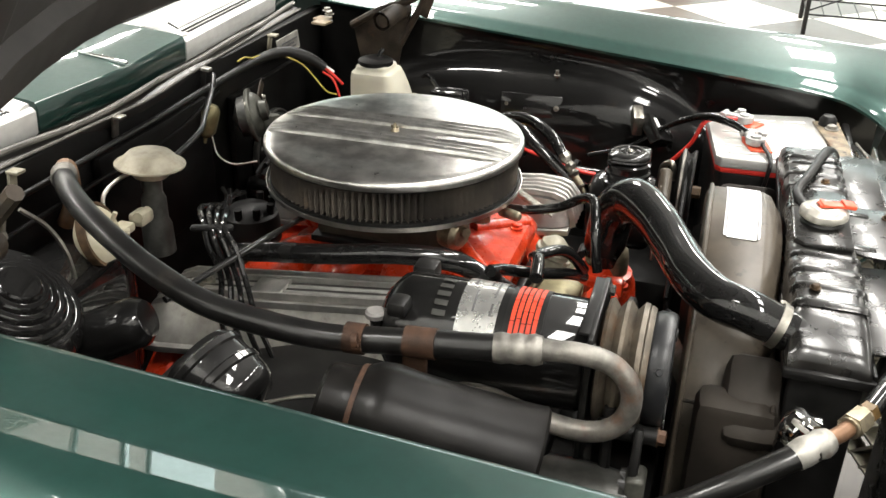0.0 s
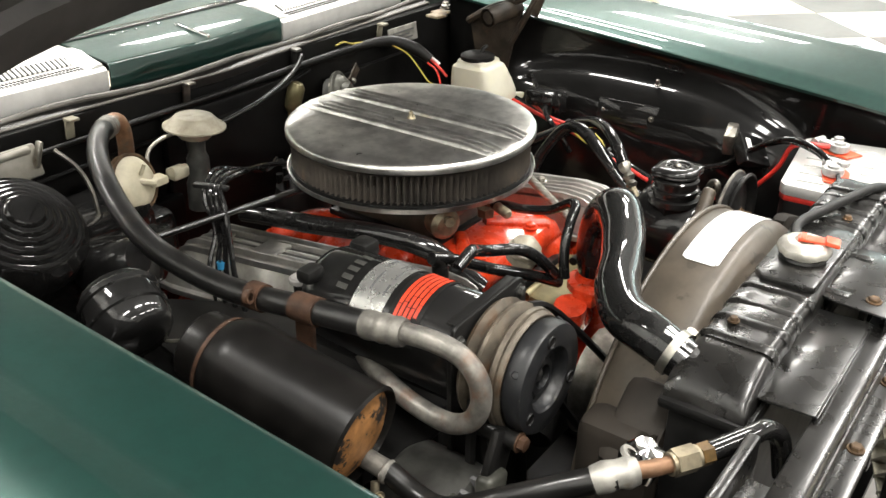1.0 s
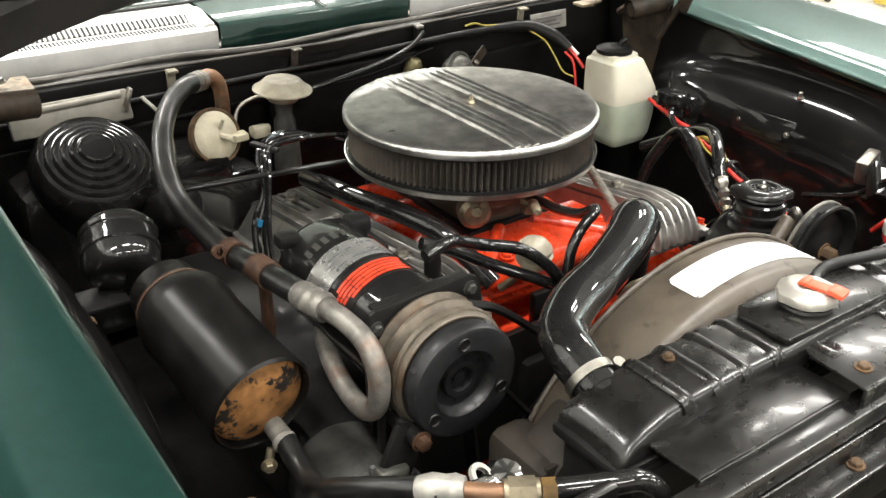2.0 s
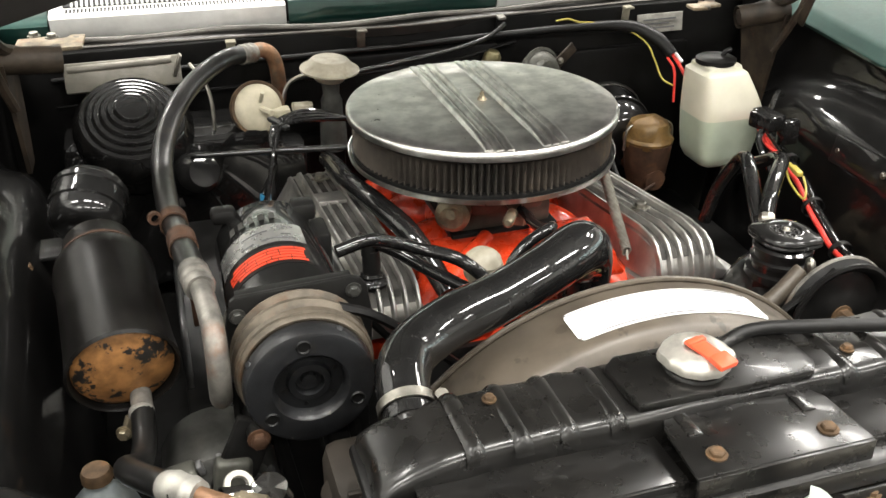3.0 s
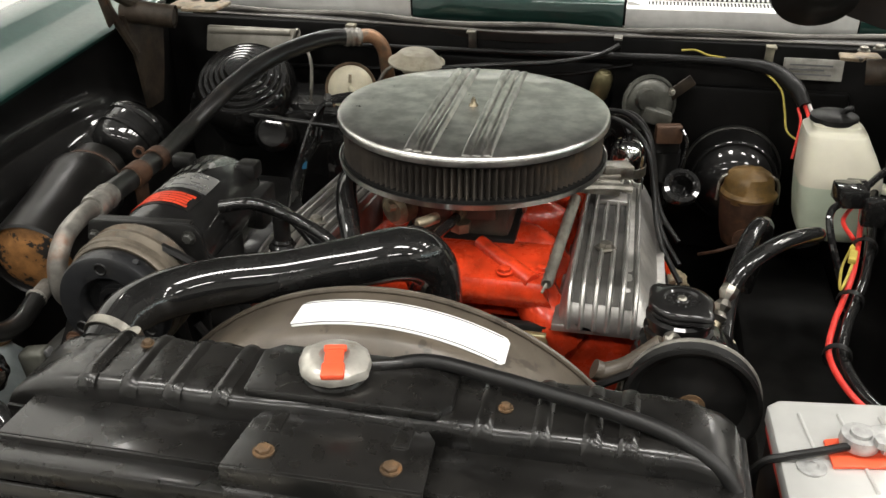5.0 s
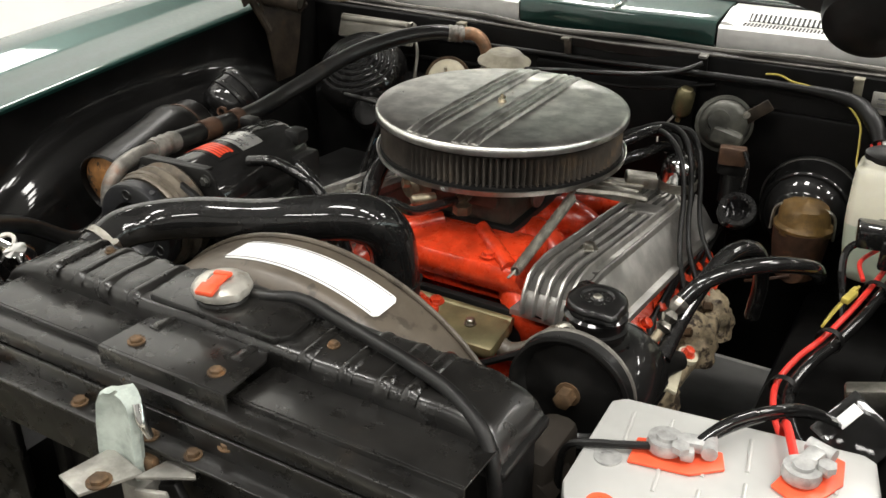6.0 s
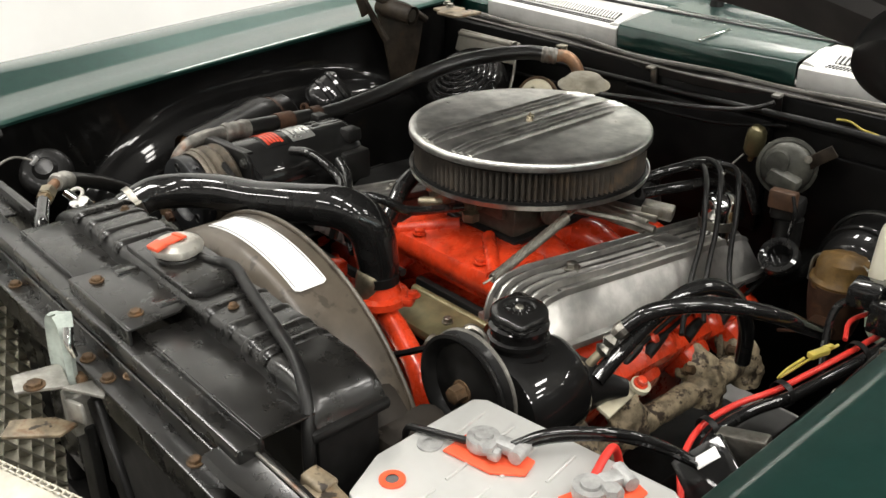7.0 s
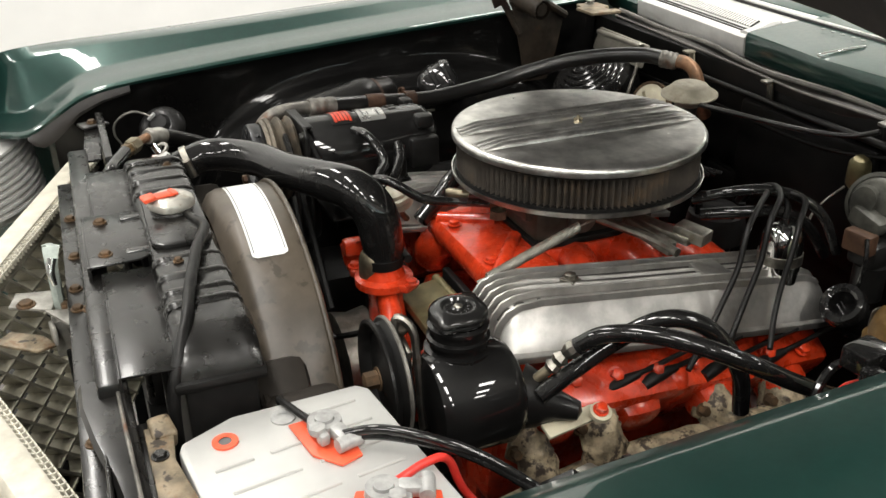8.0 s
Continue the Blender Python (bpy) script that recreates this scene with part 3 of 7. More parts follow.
cowl_vent(-1)
cowl_vent(1)
for s in (-1, 1):
    part("cowl_corner", sheet([[(s * x, cowl_front(x) + dy, z + dz) for dy, z in ((0.006, 0.940), (0.0, 0.950), (-0.001, 0.972), (0.004, 0.978), (0.03, 0.984), (0.10, 0.992), (0.18, 0.998))] for x, dz in ((0.555, 0.0), (0.60, 0.0), (0.645, 0.002), (0.68, 0.006))], 0.003), GREEN, car, "dark green corner of the cowl")

# windscreen, its moulding, a wiper and the dashboard behind
shield = part("windscreen", sheet([[(x, 0.69 + 0.10 * abs(x) ** 2 + t * 0.62, 1.008 + t * 0.42) for x in np.linspace(-0.70, 0.70, 9)] for t in (0, 0.5, 1)], 0.005), GLASS, car, "slanted windscreen glass")
shield.visible_shadow = False
part("windscreen_moulding", tube([(x, 0.682 + 0.10 * abs(x) ** 2, 1.012) for x in (-0.70, -0.35, 0, 0.35, 0.70)], 0.009, 8), CHROME, car, "bright windscreen moulding")
part("dashboard", box((0, 1.05, 0.93), (1.40, 0.55, 0.16), 0.04), BLACK_SATIN, car)
for wx in (-0.12, 0.36):
    w = part("wiper_arm", join(tube([(wx, 0.655, 1.014), (wx + 0.02, 0.70, 1.035), (wx + 0.24, 0.735, 1.052)], 0.006, 8),
                               lathe([(0, 0), (0.014, 0), (0.012, 0.018), (0, 0.02)], (wx, 0.65, 1.006), (0, 0, 1), 14)), BLACK_SATIN, car)
    part("wiper_blade", box((wx + 0.16, 0.728, 1.046), (0.36, 0.008, 0.012), 0.002, (0, -3, 4)), RUBBER, w)

# the open hood, hinged at the rear
HOOD = pose(0, 0.365, 1.085, 0, 1.5, 0) @ pose(0, 0, 0, -57, 0, 0)


def crown(x):
    return 0.012 - 0.36 * x * x


XS = np.linspace(-0.61, 0.61, 13)
hood = part("hood", moved(loft([[(x, y, crown(x) + 0.008) for x in XS] + [(x, y, crown(x) - 0.006) for x in XS[::-1]] for y in (0.0, -0.3, -0.7, -1.10, -1.28)]), HOOD), GREEN, car, "raised green hood")
part("hood_liner", moved(sheet([[(x * 0.97, y, crown(x) - 0.008) for x in XS] for y in (-0.03, -0.6, -1.24)], 0.002), HOOD), UNDER_HOOD, hood, "black hood underside")
for y in (-0.05, -1.19):
    part("hood_brace", moved(loft([[(x * 0.97, y + a, crown(x) + b) for a, b in ((-0.045, -0.010), (-0.035, -0.030), (0.035, -0.030), (0.045, -0.010))] for x in XS]), HOOD), UNDER_HOOD, hood)
for x in (-0.53, -0.18, 0.18, 0.53):
    part("hood_brace", moved(box((x, -0.62, crown(x) - 0.018), (0.07, 1.06, 0.022), 0.01), HOOD), UNDER_HOOD, hood)

nrm_h = HOOD.to_3x3() @ Vector((0, 0, 1))
c_h = Vector((0.432, 0.21, 1.085))
part("under_hood_drum", lathe([(0, -0.045), (0.040, -0.043), (0.056, -0.034), (0.062, -0.018), (0.063, 0.010), (0.058, 0.030), (0.045, 0.070), (0.045, 0.095), (0, 0.095)], c_h, nrm_h, 36), BLACK_SATIN, hood, "round black drum under the hood")


def hood_hinge(s, dz):
    def p(x, y, z):
        return (s * x, y, z + dz)
    h = part("hood_hinge", join(loft([[p(0.596, y0, z), p(0.590, y0, z), p(0.590, y1, z), p(0.596, y1, z)] for z, y0, y1 in ((0.80, 0.215, 0.265), (0.86, 0.205, 0.285), (0.93, 0.19, 0.30), (0.965, 0.18, 0.26))]),
                                tube([p(0.585, 0.30, 0.93), p(0.575, 0.24, 0.965), p(0.590, 0.17, 0.995), p(0.60, 0.10, 1.06)], 0.008, 8), tube([p(0.590, 0.20, 0.90), p(0.60, 0.17, 0.96), p(0.606, 0.13, 1.03)], 0.007, 8),
                                box(p(0.60, 0.15, 0.985), (0.005, 0.026, 0.06), 0.002, (20, 0, 0))), HINGE, car, "brown-black grimy hood hinge")
    part("hinge_spring", join(tube([p(0.522, 0.215, 0.958), p(0.604, 0.198, 0.968)], 0.0185, 16, 1, hollow=True), tube([p(0.524, 0.215, 0.958), p(0.602, 0.198, 0.968)], 0.013, 12, 1)), HINGE, h)
    plate = [(0.500, 0.312), (0.560, 0.310), (0.566, 0.326), (0.594, 0.330), (0.592, 0.376), (0.548, 0.380), (0.542, 0.364), (0.524, 0.366), (0.518, 0.380), (0.497, 0.378)] if s < 0 else [(0.508, 0.326), (0.540, 0.322), (0.546, 0.334), (0.570, 0.336), (0.568, 0.362), (0.540, 0.366), (0.534, 0.354), (0.510, 0.356)]
    part("corner_plate", slab([(s * x, y) for x, y in plate][::s], 0.942 + dz, 0.948 + dz, 0.002), CORNER, h, "pale rust-stained corner plate")
    for q in ((0.540, 0.33, 0.958), (0.565, 0.345, 0.958)):
        part("bolt", bolt(p(*q), 0.007), STEEL, h)


hood_hinge(1, 0.0)
hood_hinge(-1, 0.028)

# front: radiator support, baffles, latch and grille
support = part("radiator_support", box((-0.045, -0.664, 0.861), (0.70, 0.028, 0.022), 0.004), BLACK_DUSTY, car, "black dusty radiator support with rusty bolts")
for nm, c, sz, rt in (("flange", (0.04, -0.688, 0.826), (0.82, 0.026, 0.005), (0, 0, 0)), ("front_web", (0.04, -0.678, 0.80), (0.82, 0.004, 0.10), (0, 0, 0)), ("upright_bracket", (-0.445, -0.637, 0.862), (0.17, 0.026, 0.005), (0, 0, -4)), ("upright_edge", (-0.445, -0.650, 0.850), (0.17, 0.003, 0.03), (0, 0, -4)), ("side_panel", (-0.44, -0.62, 0.66), (0.24, 0.012, 0.44), (0, 0, 0)),
                      ("side_panel", (0.46, -0.645, 0.62), (0.26, 0.012, 0.44), (0, 0, 0)), ("end_plate", (-0.53, -0.632, 0.868), (0.035, 0.045, 0.006), (0, 0, 20))):
    part(nm, box(c, sz, 0.003, rt), BLACK_DUSTY, support)
for bx, by, bz in ((-0.09, -0.687, 0.8285), (0.005, -0.690, 0.8285), (0.057, -0.690, 0.8285), (0.085, -0.676, 0.84), (-0.22, -0.688, 0.8285), (0.24, -0.688, 0.8285), (0.33, -0.688, 0.8285), (-0.53, -0.634, 0.871)):
    part("rusty_bolt", bolt((bx, by, bz), 0.0062, 0.0050), RUST, car)
part("support_end", sheet([[(x, y0, z - 0.006), (x, y0 + 0.004, z), (x, y1 - 0.010, z + 0.002), (x, y1 - 0.004, z + 0.006), (x, y1, z + 0.004), (x, y1 + 0.002, z - 0.012)] for x, y0, y1, z in ((0.27, -0.696, -0.652, 0.858), (0.31, -0.696, -0.651, 0.857), (0.36, -0.688, -0.650, 0.852), (0.41, -0.676, -0.648, 0.846), (0.46, -0.668, -0.646, 0.838), (0.52, -0.662, -0.640, 0.826))], 0.003), BLACK_DUSTY, car, "bent black end of the radiator support")
part("support_ridge", tube([(0.296, -0.660, 0.862), (0.36, -0.6585, 0.860), (0.42, -0.656, 0.852), (0.48, -0.654, 0.842)], 0.0020, 8, 4), ZINC, car, "worn bright edge of the support")
stay = part("corner_stay", slab([(0.345, -0.644), (0.352, -0.618), (0.40, -0.622), (0.575, -0.588), (0.580, -0.632), (0.46, -0.642)], 0.838, 0.843, 0.0015), CORNER, car, "pale rust-stained corner stay")
part("bolt", bolt((0.537, -0.618, 0.843), 0.009, 0.007), PALE_STEEL, stay)
part("bolt", bolt((0.392, -0.634, 0.843), 0.006, 0.004), BLACK_DUSTY, stay)
part("rubber_stop", lathe([(0, 0.018), (0.010, 0.017), (0.015, 0.010), (0.016, 0.0), (0, 0.0)], (0.560, -0.612, 0.843), (0, 0, 1), 18), RUBBER_MATT, stay, "black rubber bump stop")
part("rusty_lug", uneven(box((0.350, -0.628, 0.838), (0.030, 0.022, 0.020), 0.005, (0, 8, 10), 3), 0.003, 90), CORNER, stay)
for s, x0, x1 in ((-1, -0.264, -0.068), (1, 0.078, 0.308)):
    part("baffle", join(box(((x0 + x1) / 2, -0.627, 0.8765), (x1 - x0, 0.056, 0.003), 0.001, (-1.5, 0, 0)), box(((x0 + x1) / 2, -0.656, 0.868), (x1 - x0, 0.003, 0.02), 0.001)), BLACK_DUSTY, car, "flat black radiator baffle plate")
bracket = part("radiator_bracket", slab([(-0.070, -0.668), (0.083, -0.668), (0.080, -0.612), (0.062, -0.585), (-0.052, -0.585), (-0.066, -0.612)], 0.8875, 0.8905, 0.001), BLACK_DUSTY, car, "black centre bracket over the radiator")
for nm, c, sz in (("front_lip", (0.0065, -0.669, 0.873), (0.153, 0.004, 0.034)), ("pressed_rib", (-0.046, -0.601, 0.8898), (0.013, 0.05, 0.005)), ("pressed_rib", (0.056, -0.601, 0.8898), (0.013, 0.05, 0.005))):
    part(nm, box(c, sz, 0.001 if sz[1] != 0.05 else 0.003), BLACK_DUSTY, bracket)
for bx in (-0.043, 0.055):
    part("bolt", bolt((bx, -0.649, 0.8905), 0.0062, 0.0042), RUST, bracket)
LY = -0.708
tongue = []
for z, w, lean, curl in ((0.790, 0.026, 0.0, 0.0), (0.820, 0.026, 0.002, 0.0), (0.850, 0.025, 0.005, 0.001), (0.872, 0.023, 0.008, 0.003), (0.881, 0.020, 0.010, 0.005), (0.887, 0.014, 0.011, 0.007), (0.890, 0.006, 0.012, 0.009)):
    cxl = -0.012 + lean
    tongue.append([(cxl - w + 0.004, LY - 0.010, z), (cxl - w, LY - 0.004, z), (cxl - w + 0.002, LY + 0.002, z), (cxl + w - 0.002, LY + 0.002 + curl, z), (cxl + w, LY - 0.003 + curl, z), (cxl + w - 0.003, LY - 0.009, z), (cxl + w * 0.3, LY - 0.004, z), (cxl - w * 0.3, LY - 0.004, z)])
latch = part("hood_latch", loft(tongue), LATCH, car, "chalky hood latch with a grey-green skin")
part("striker", tube([(0.020, LY, 0.882), (0.026, LY - 0.004, 0.868), (0.031, LY - 0.002, 0.852)], [0.0055, 0.005, 0.003], 10), CHROME, latch)
part("rust_spot", uneven(box((0.016, LY + 0.004, 0.812), (0.018, 0.010, 0.020), 0.005), 0.002, 90), RUST, latch)
part("latch_plate", slab([(-0.034, LY - 0.052), (0.000, LY - 0.060), (0.026, LY - 0.012), (-0.024, LY - 0.002)], 0.815, 0.819, 0.001), PALE_STEEL, latch)
part("latch_wing", slab([(0.024, LY - 0.020), (0.070, LY + 0.006), (0.058, LY + 0.018), (0.032, LY + 0.010)], 0.815, 0.819, 0.001), PALE_STEEL, latch)
part("latch_foot", box((0.010, LY - 0.004, 0.775), (0.026, 0.024, 0.050), 0.003), PALE_STEEL, latch)
part("latch_lug", box((0.036, LY - 0.014, 0.792), (0.036, 0.006, 0.024), 0.004, (0, -12, 8)), PALE_STEEL, latch)
part("lower_plate", slab([(-0.020, LY - 0.066), (0.004, LY - 0.084), (0.042, LY - 0.036), (0.034, LY - 0.014), (0.006, LY - 0.028)], 0.772, 0.776, 0.001), CORNER, latch)
part("bolt", bolt((0.003, LY - 0.040, 0.819), 0.0085, 0.005), RUST, latch)
part("latch_stay", join(box((0.01, -0.708, 0.60), (0.035, 0.012, 0.32), 0.003), box((0.10, -0.70, 0.64), (0.028, 0.010, 0.34), 0.003, (0, -24, 0))), BLACK_SATIN, car)


def grille(s):
    """Half of a pointed egg-crate grille under a bright header bar."""
    a, b = Vector((0, -0.868, 0)), Vector((s * 0.612, -0.654, 0))
    d = (b - a)
    ln = d.length
    d.normalize()
    nrm = Vector((0, 0, 1)).cross(d) * (1 if s > 0 else -1)
    back = Vector((0, 0.25, -1)).normalized()

    def at(u, v):
        return a + d * u + Vector((0, 0, 0.784)) + back * v

    def bar(p, q):
        e, w = (q - p).normalized(), nrm.normalized()
        n = e.cross(w).normalized()
        return loft([[c + n * i * 0.0022 + w * j * 0.016 for i, j in ((-1, -1), (1, -1), (1, 1), (-1, 1))] for c in (p, q)])
    g = part("grille", join(*[tube([at(u, 0), at(u, 0.36)], 0.004, 4, 1) for u in (0.004, ln - 0.004)]), ALLOY_GRILLE, car, "silver egg-crate grille in a pointed nose")
    rungs = []
    for k in range(26):
        u = -0.30 + k * (ln + 0.30) / 25
        p0 = (max(u, 0.0), max(0.0, (0.0 - u) * 1.2))
        p1 = (min(u + 0.30, ln), min(0.36, (min(u + 0.30, ln) - u) * 1.2))
        if p1[0] > p0[0] + 0.01:
            rungs.append(bar(at(*p0), at(*p1)))
    for r in rungs:
        part("slanted_bar", r, GRILLE_CELL, g)
    for v in np.arange(0.02, 0.36, 0.042):
        part("cross_bar", bar(at(0, v), at(ln, v)), GRILLE_CELL, g)
    p = a + Vector((0, 0, 0.797))
    top_bar = [[p + d * u + Vector((0, dy, dz)) for dy, dz in ((-0.018, -0.022), (-0.016, -0.004), (-0.012, 0.001), (0.018, 0.003), (0.022, 0.001), (0.021, -0.008))] for u in (0.0, ln * 0.5, ln)]
    part("header_bar", loft(top_bar), ALLOY_GRILLE, g, "pale silver header bar")


grille(-1)
grille(1)
for s in (-1, 1):
    strip = []
    for k in range(60):
        for m in (0, 1):
            c = Vector((s * (0.02 + 0.0098 * k), -0.8435 + 0.349 * (0.02 + 0.0098 * k) + 0.006 * m, 0.790))
            strip.append(box(c, (0.0018, 0.006, 0.012), 0, (0, 0, s * (35 if m else -25))))
    for m in (0, 1, 2):
        strip.append(tube([(s * 0.01, -0.843 + 0.006 * m, 0.794), (s * 0.605, -0.8465 + 0.349 * 0.605 + 0.006 * m, 0.794)], 0.0011, 6, 1))
    tagged(part("mesh_strip", join(*strip), ALLOY_GRILLE, car, "fine silver mesh along the header bar"), kind="stuff")
for s in (-1, 1):
    prof = [(0.085, -0.02)]
    for k in range(9):
        prof += [(0.104 + 0.0015 * k, 0.014 * k), (0.112 + 0.0015 * k, 0.014 * k + 0.003), (0.112 + 0.0015 * k, 0.014 * k + 0.008), (0.105 + 0.0015 * k, 0.014 * k + 0.011)]
    bez = part("headlamp_bezel", lathe(prof + [(0.10, 0.135)], (s * 0.770, -0.842, 0.668), (-0.10 * s, -0.25, 1), 48), VENT_ALU, car, "ribbed silver headlamp surround")
    part("headlamp", lathe([(0, 0.03), (0.05, 0.025), (0.085, 0.010), (0.09, -0.02)], (s * 0.770, -0.930, 0.70), (-0.05 * s, -1, -0.05), 32), CHROME, bez, "round glass headlamp")
# Black boxes added to hide the lit floor and keep the bay dark.
for s in (-1, 1):
    part("dark_filler_box", join(box((s * 0.485, -0.10, 0.46), (0.17, 1.06, 0.20), 0.02), box((s * 0.40, -0.10, 0.34), (0.34, 1.06, 0.05), 0.01)), BLACK_SATIN, car, "black box added low in the bay to keep it dark")
part("front_valance", join(box((0, -0.80, 0.44), (1.5, 0.10, 0.10), 0.02), box((0, -0.10, 0.30), (1.2, 1.1, 0.02), 0)), BLACK_SATIN, car, "black lower valance and undertray")


def wheel(s):
    w = part("wheel", lathe([(0.0, -0.02), (0.06, -0.03), (0.17, -0.01), (0.19, 0.03), (0.195, 0.08), (0.18, 0.08), (0.16, 0.02), (0, 0.0)], (s * 0.76, -0.08, 0.325), (s, 0, 0), 36), STEEL, car, "steel wheel under the fender")
    part("tyre", lathe([(0.19, -0.09), (0.27, -0.10), (0.315, -0.085), (0.325, -0.05), (0.325, 0.05), (0.315, 0.085), (0.27, 0.10), (0.19, 0.09)], (s * 0.76, -0.08, 0.325), (s, 0, 0), 44), RUBBER_MATT, w)


wheel(-1)
wheel(1)

# ---- the engine: air cleaner ----
air = thing("air_cleaner", (0, 0, 0.87), "round polished aluminium air cleaner with a pleated paper filter", "air cleaner")
lid = part("lid", lathe([(0, 0.9452), (0.05, 0.9451), (0.12, 0.9448), (0.160, 0.9442), (0.1735, 0.9435), (0.1772, 0.9420), (0.1787, 0.9395), (0.1790, 0.9365), (0.1788, 0.9320), (0.1772, 0.9305), (0.170, 0.934), (0.0, 0.937)], (0, 0, 0), (0, 0, 1), 72), LID, air, "scuffed polished aluminium lid with two ribbed bands")
ribs = []
for cx in (-0.0365, 0.0335):
    for k in (-1, 0, 1):
        x = cx + 0.0125 * k
        h = (0.172 ** 2 - x * x) ** 0.5
        rows = []
        for y in np.linspace(-h, h, 13):
            z = 0.9450 - 0.0010 * ((x * x + y * y) / 0.0256)
            e = 1.0 if abs(y) < h * 0.97 else 0.2
            rows.append([(x - 0.0054, y, z - 0.001), (x - 0.0044, y, z + 0.0042 * e), (x - 0.0026, y, z + 0.0066 * e), (x, y, z + 0.0074 * e), (x + 0.0026, y, z + 0.0066 * e), (x + 0.0044, y, z + 0.0042 * e), (x + 0.0054, y, z - 0.001)])
        ribs.append(loft(rows))
part("lid_ribs", join(*ribs), LID, lid)
part("wing_nut", join(lathe([(0, 0), (0.0065, 0), (0.005, 0.003), (0.0032, 0.005), (0.0032, 0.009), (0, 0.010)], (0, 0, 0.9455), (0, 0, 1), 14), box((0, 0, 0.9515), (0.013, 0.0025, 0.004), 0.001, (0, 0, 70)),
                            tube([(0, 0, 0.954), (0, 0, 0.957)], 0.0020, 8, 1)), CADMIUM, lid)
n_pl = 120
rows = []
for z in (0.930, 0.884):
    rows.append([((0.1720 if k % 2 else 0.1560) * math.cos(math.pi * k / n_pl), (0.1720 if k % 2 else 0.1560) * math.sin(math.pi * k / n_pl), z) for k in range(2 * n_pl)])
filt = part("filter", loft(rows), FILTER, air, "grey-brown pleated paper filter")
part("filter_band", join(lathe([(0.164, 0.9275), (0.1735, 0.9275), (0.1735, 0.934), (0.164, 0.934)], (0, 0, 0), (0, 0, 1), 72), lathe([(0.164, 0.880), (0.1735, 0.880), (0.1735, 0.886), (0.164, 0.886)], (0, 0, 0), (0, 0, 1), 72)), RUBBER_MATT, filt)
part("base_pan", lathe([(0.06, 0.858), (0.10, 0.862), (0.145, 0.874), (0.168, 0.8765), (0.1755, 0.879), (0.1775, 0.8835), (0.1790, 0.8835), (0.1775, 0.8765), (0.166, 0.8735), (0.06, 0.852)], (0, 0, 0), (0, 0, 1), 72), LID, air)

# carburettor under it
carb = thing("carburettor", (0, 0, 0.79), "dull zinc four-barrel carburettor on the orange manifold", "carburettor")
part("body", join(box((0, 0.0, 0.825), (0.13, 0.19, 0.045), 0.008), box((0, -0.075, 0.845), (0.10, 0.06, 0.035), 0.008), box((0, 0.08, 0.845), (0.10, 0.05, 0.035), 0.008), lathe([(0.0, 0.84), (0.068, 0.84), (0.068, 0.872), (0.0, 0.872)], (0, 0, 0), (0, 0, 1), 32)), CARB, carb)
part("base_gasket", box((0, 0, 0.799), (0.145, 0.20, 0.010), 0.002), BLACK_SATIN, carb)
part("linkage", join(tube([(0.10, -0.02, 0.842), (0.17, 0.02, 0.835), (0.215, 0.03, 0.832)], 0.006, 8), box((0.155, 0.025, 0.834), (0.09, 0.014, 0.02), 0.003, (0, 6, 12)), lathe([(0, 0), (0.022, 0), (0.022, 0.004), (0, 0.004)], (0.075, -0.03, 0.835), (1, 0, 0), 18)), STEEL, carb)
part("fuel_fitting", join(tube([(0.004, -0.12, 0.845), (0.004, -0.10, 0.845)], 0.010, 6, 1), tube([(0.004, -0.14, 0.848), (0.004, -0.115, 0.846)], 0.006, 10, 1), lathe([(0, 0), (0.013, 0), (0.013, 0.012), (0, 0.012)], (0.008, -0.126, 0.825), (0, 0, 1), 6)), CADMIUM, carb)
part("choke_housing", join(lathe([(0, 0), (0.022, 0), (0.022, 0.02), (0.015, 0.026), (0, 0.026)], (-0.07, -0.10, 0.842), (-0.5, -1, 0), 20), tube([(-0.05, -0.09, 0.845), (-0.085, -0.13, 0.85)], 0.007, 8, 1)), CADMIUM, carb)

# intake manifold: body, runners and the water crossover
mani = thing("intake_manifold", (0, 0, 0.70), "orange enamelled cast intake manifold", "intake manifold")
part("plenum", join(box((0, 0.0, 0.775), (0.15, 0.22, 0.04), 0.012), box((0.0, 0.03, 0.715), (0.24, 0.34, 0.05), 0.02, (-6, 0, 0)), box((0.0, 0.02, 0.742), (0.18, 0.24, 0.04), 0.018, (-4, 0, 0))), ORANGE, mani)
for s in (-1, 1):
    for y0, y1, w in ((-0.075, -0.165, 0.030), (-0.03, -0.05, 0.03), (0.03, 0.07, 0.03), (0.075, 0.17, 0.03)):
        part("runner", tube([(s * 0.03, y0, 0.765), (s * 0.085, (y0 * 0.5 + y1 * 0.5), 0.768), (s * 0.125, y1, 0.735), (s * 0.15, y1, 0.705)], [0.026, 0.030, 0.030, 0.032], 12), ORANGE, mani)
part("front_wall", loft([[(x, y, z) for x, y, z in ((-0.12, y0, zb), (-0.11, y0, zt), (0.12, y0, zt), (0.13, y0, zb))] for y0, zb, zt in ((-0.185, 0.764, 0.778), (-0.178, 0.752, 0.788), (-0.12, 0.735, 0.800), (-0.09, 0.735, 0.798))]), ORANGE, mani)
for q0, q1 in (((0.03, -0.11, 0.802), (0.105, -0.172, 0.786)), ((-0.03, -0.11, 0.802), (-0.10, -0.172, 0.786))):
    part("casting_rib", tube([q0, q1], [0.010, 0.012], 10, 1), ORANGE, mani)
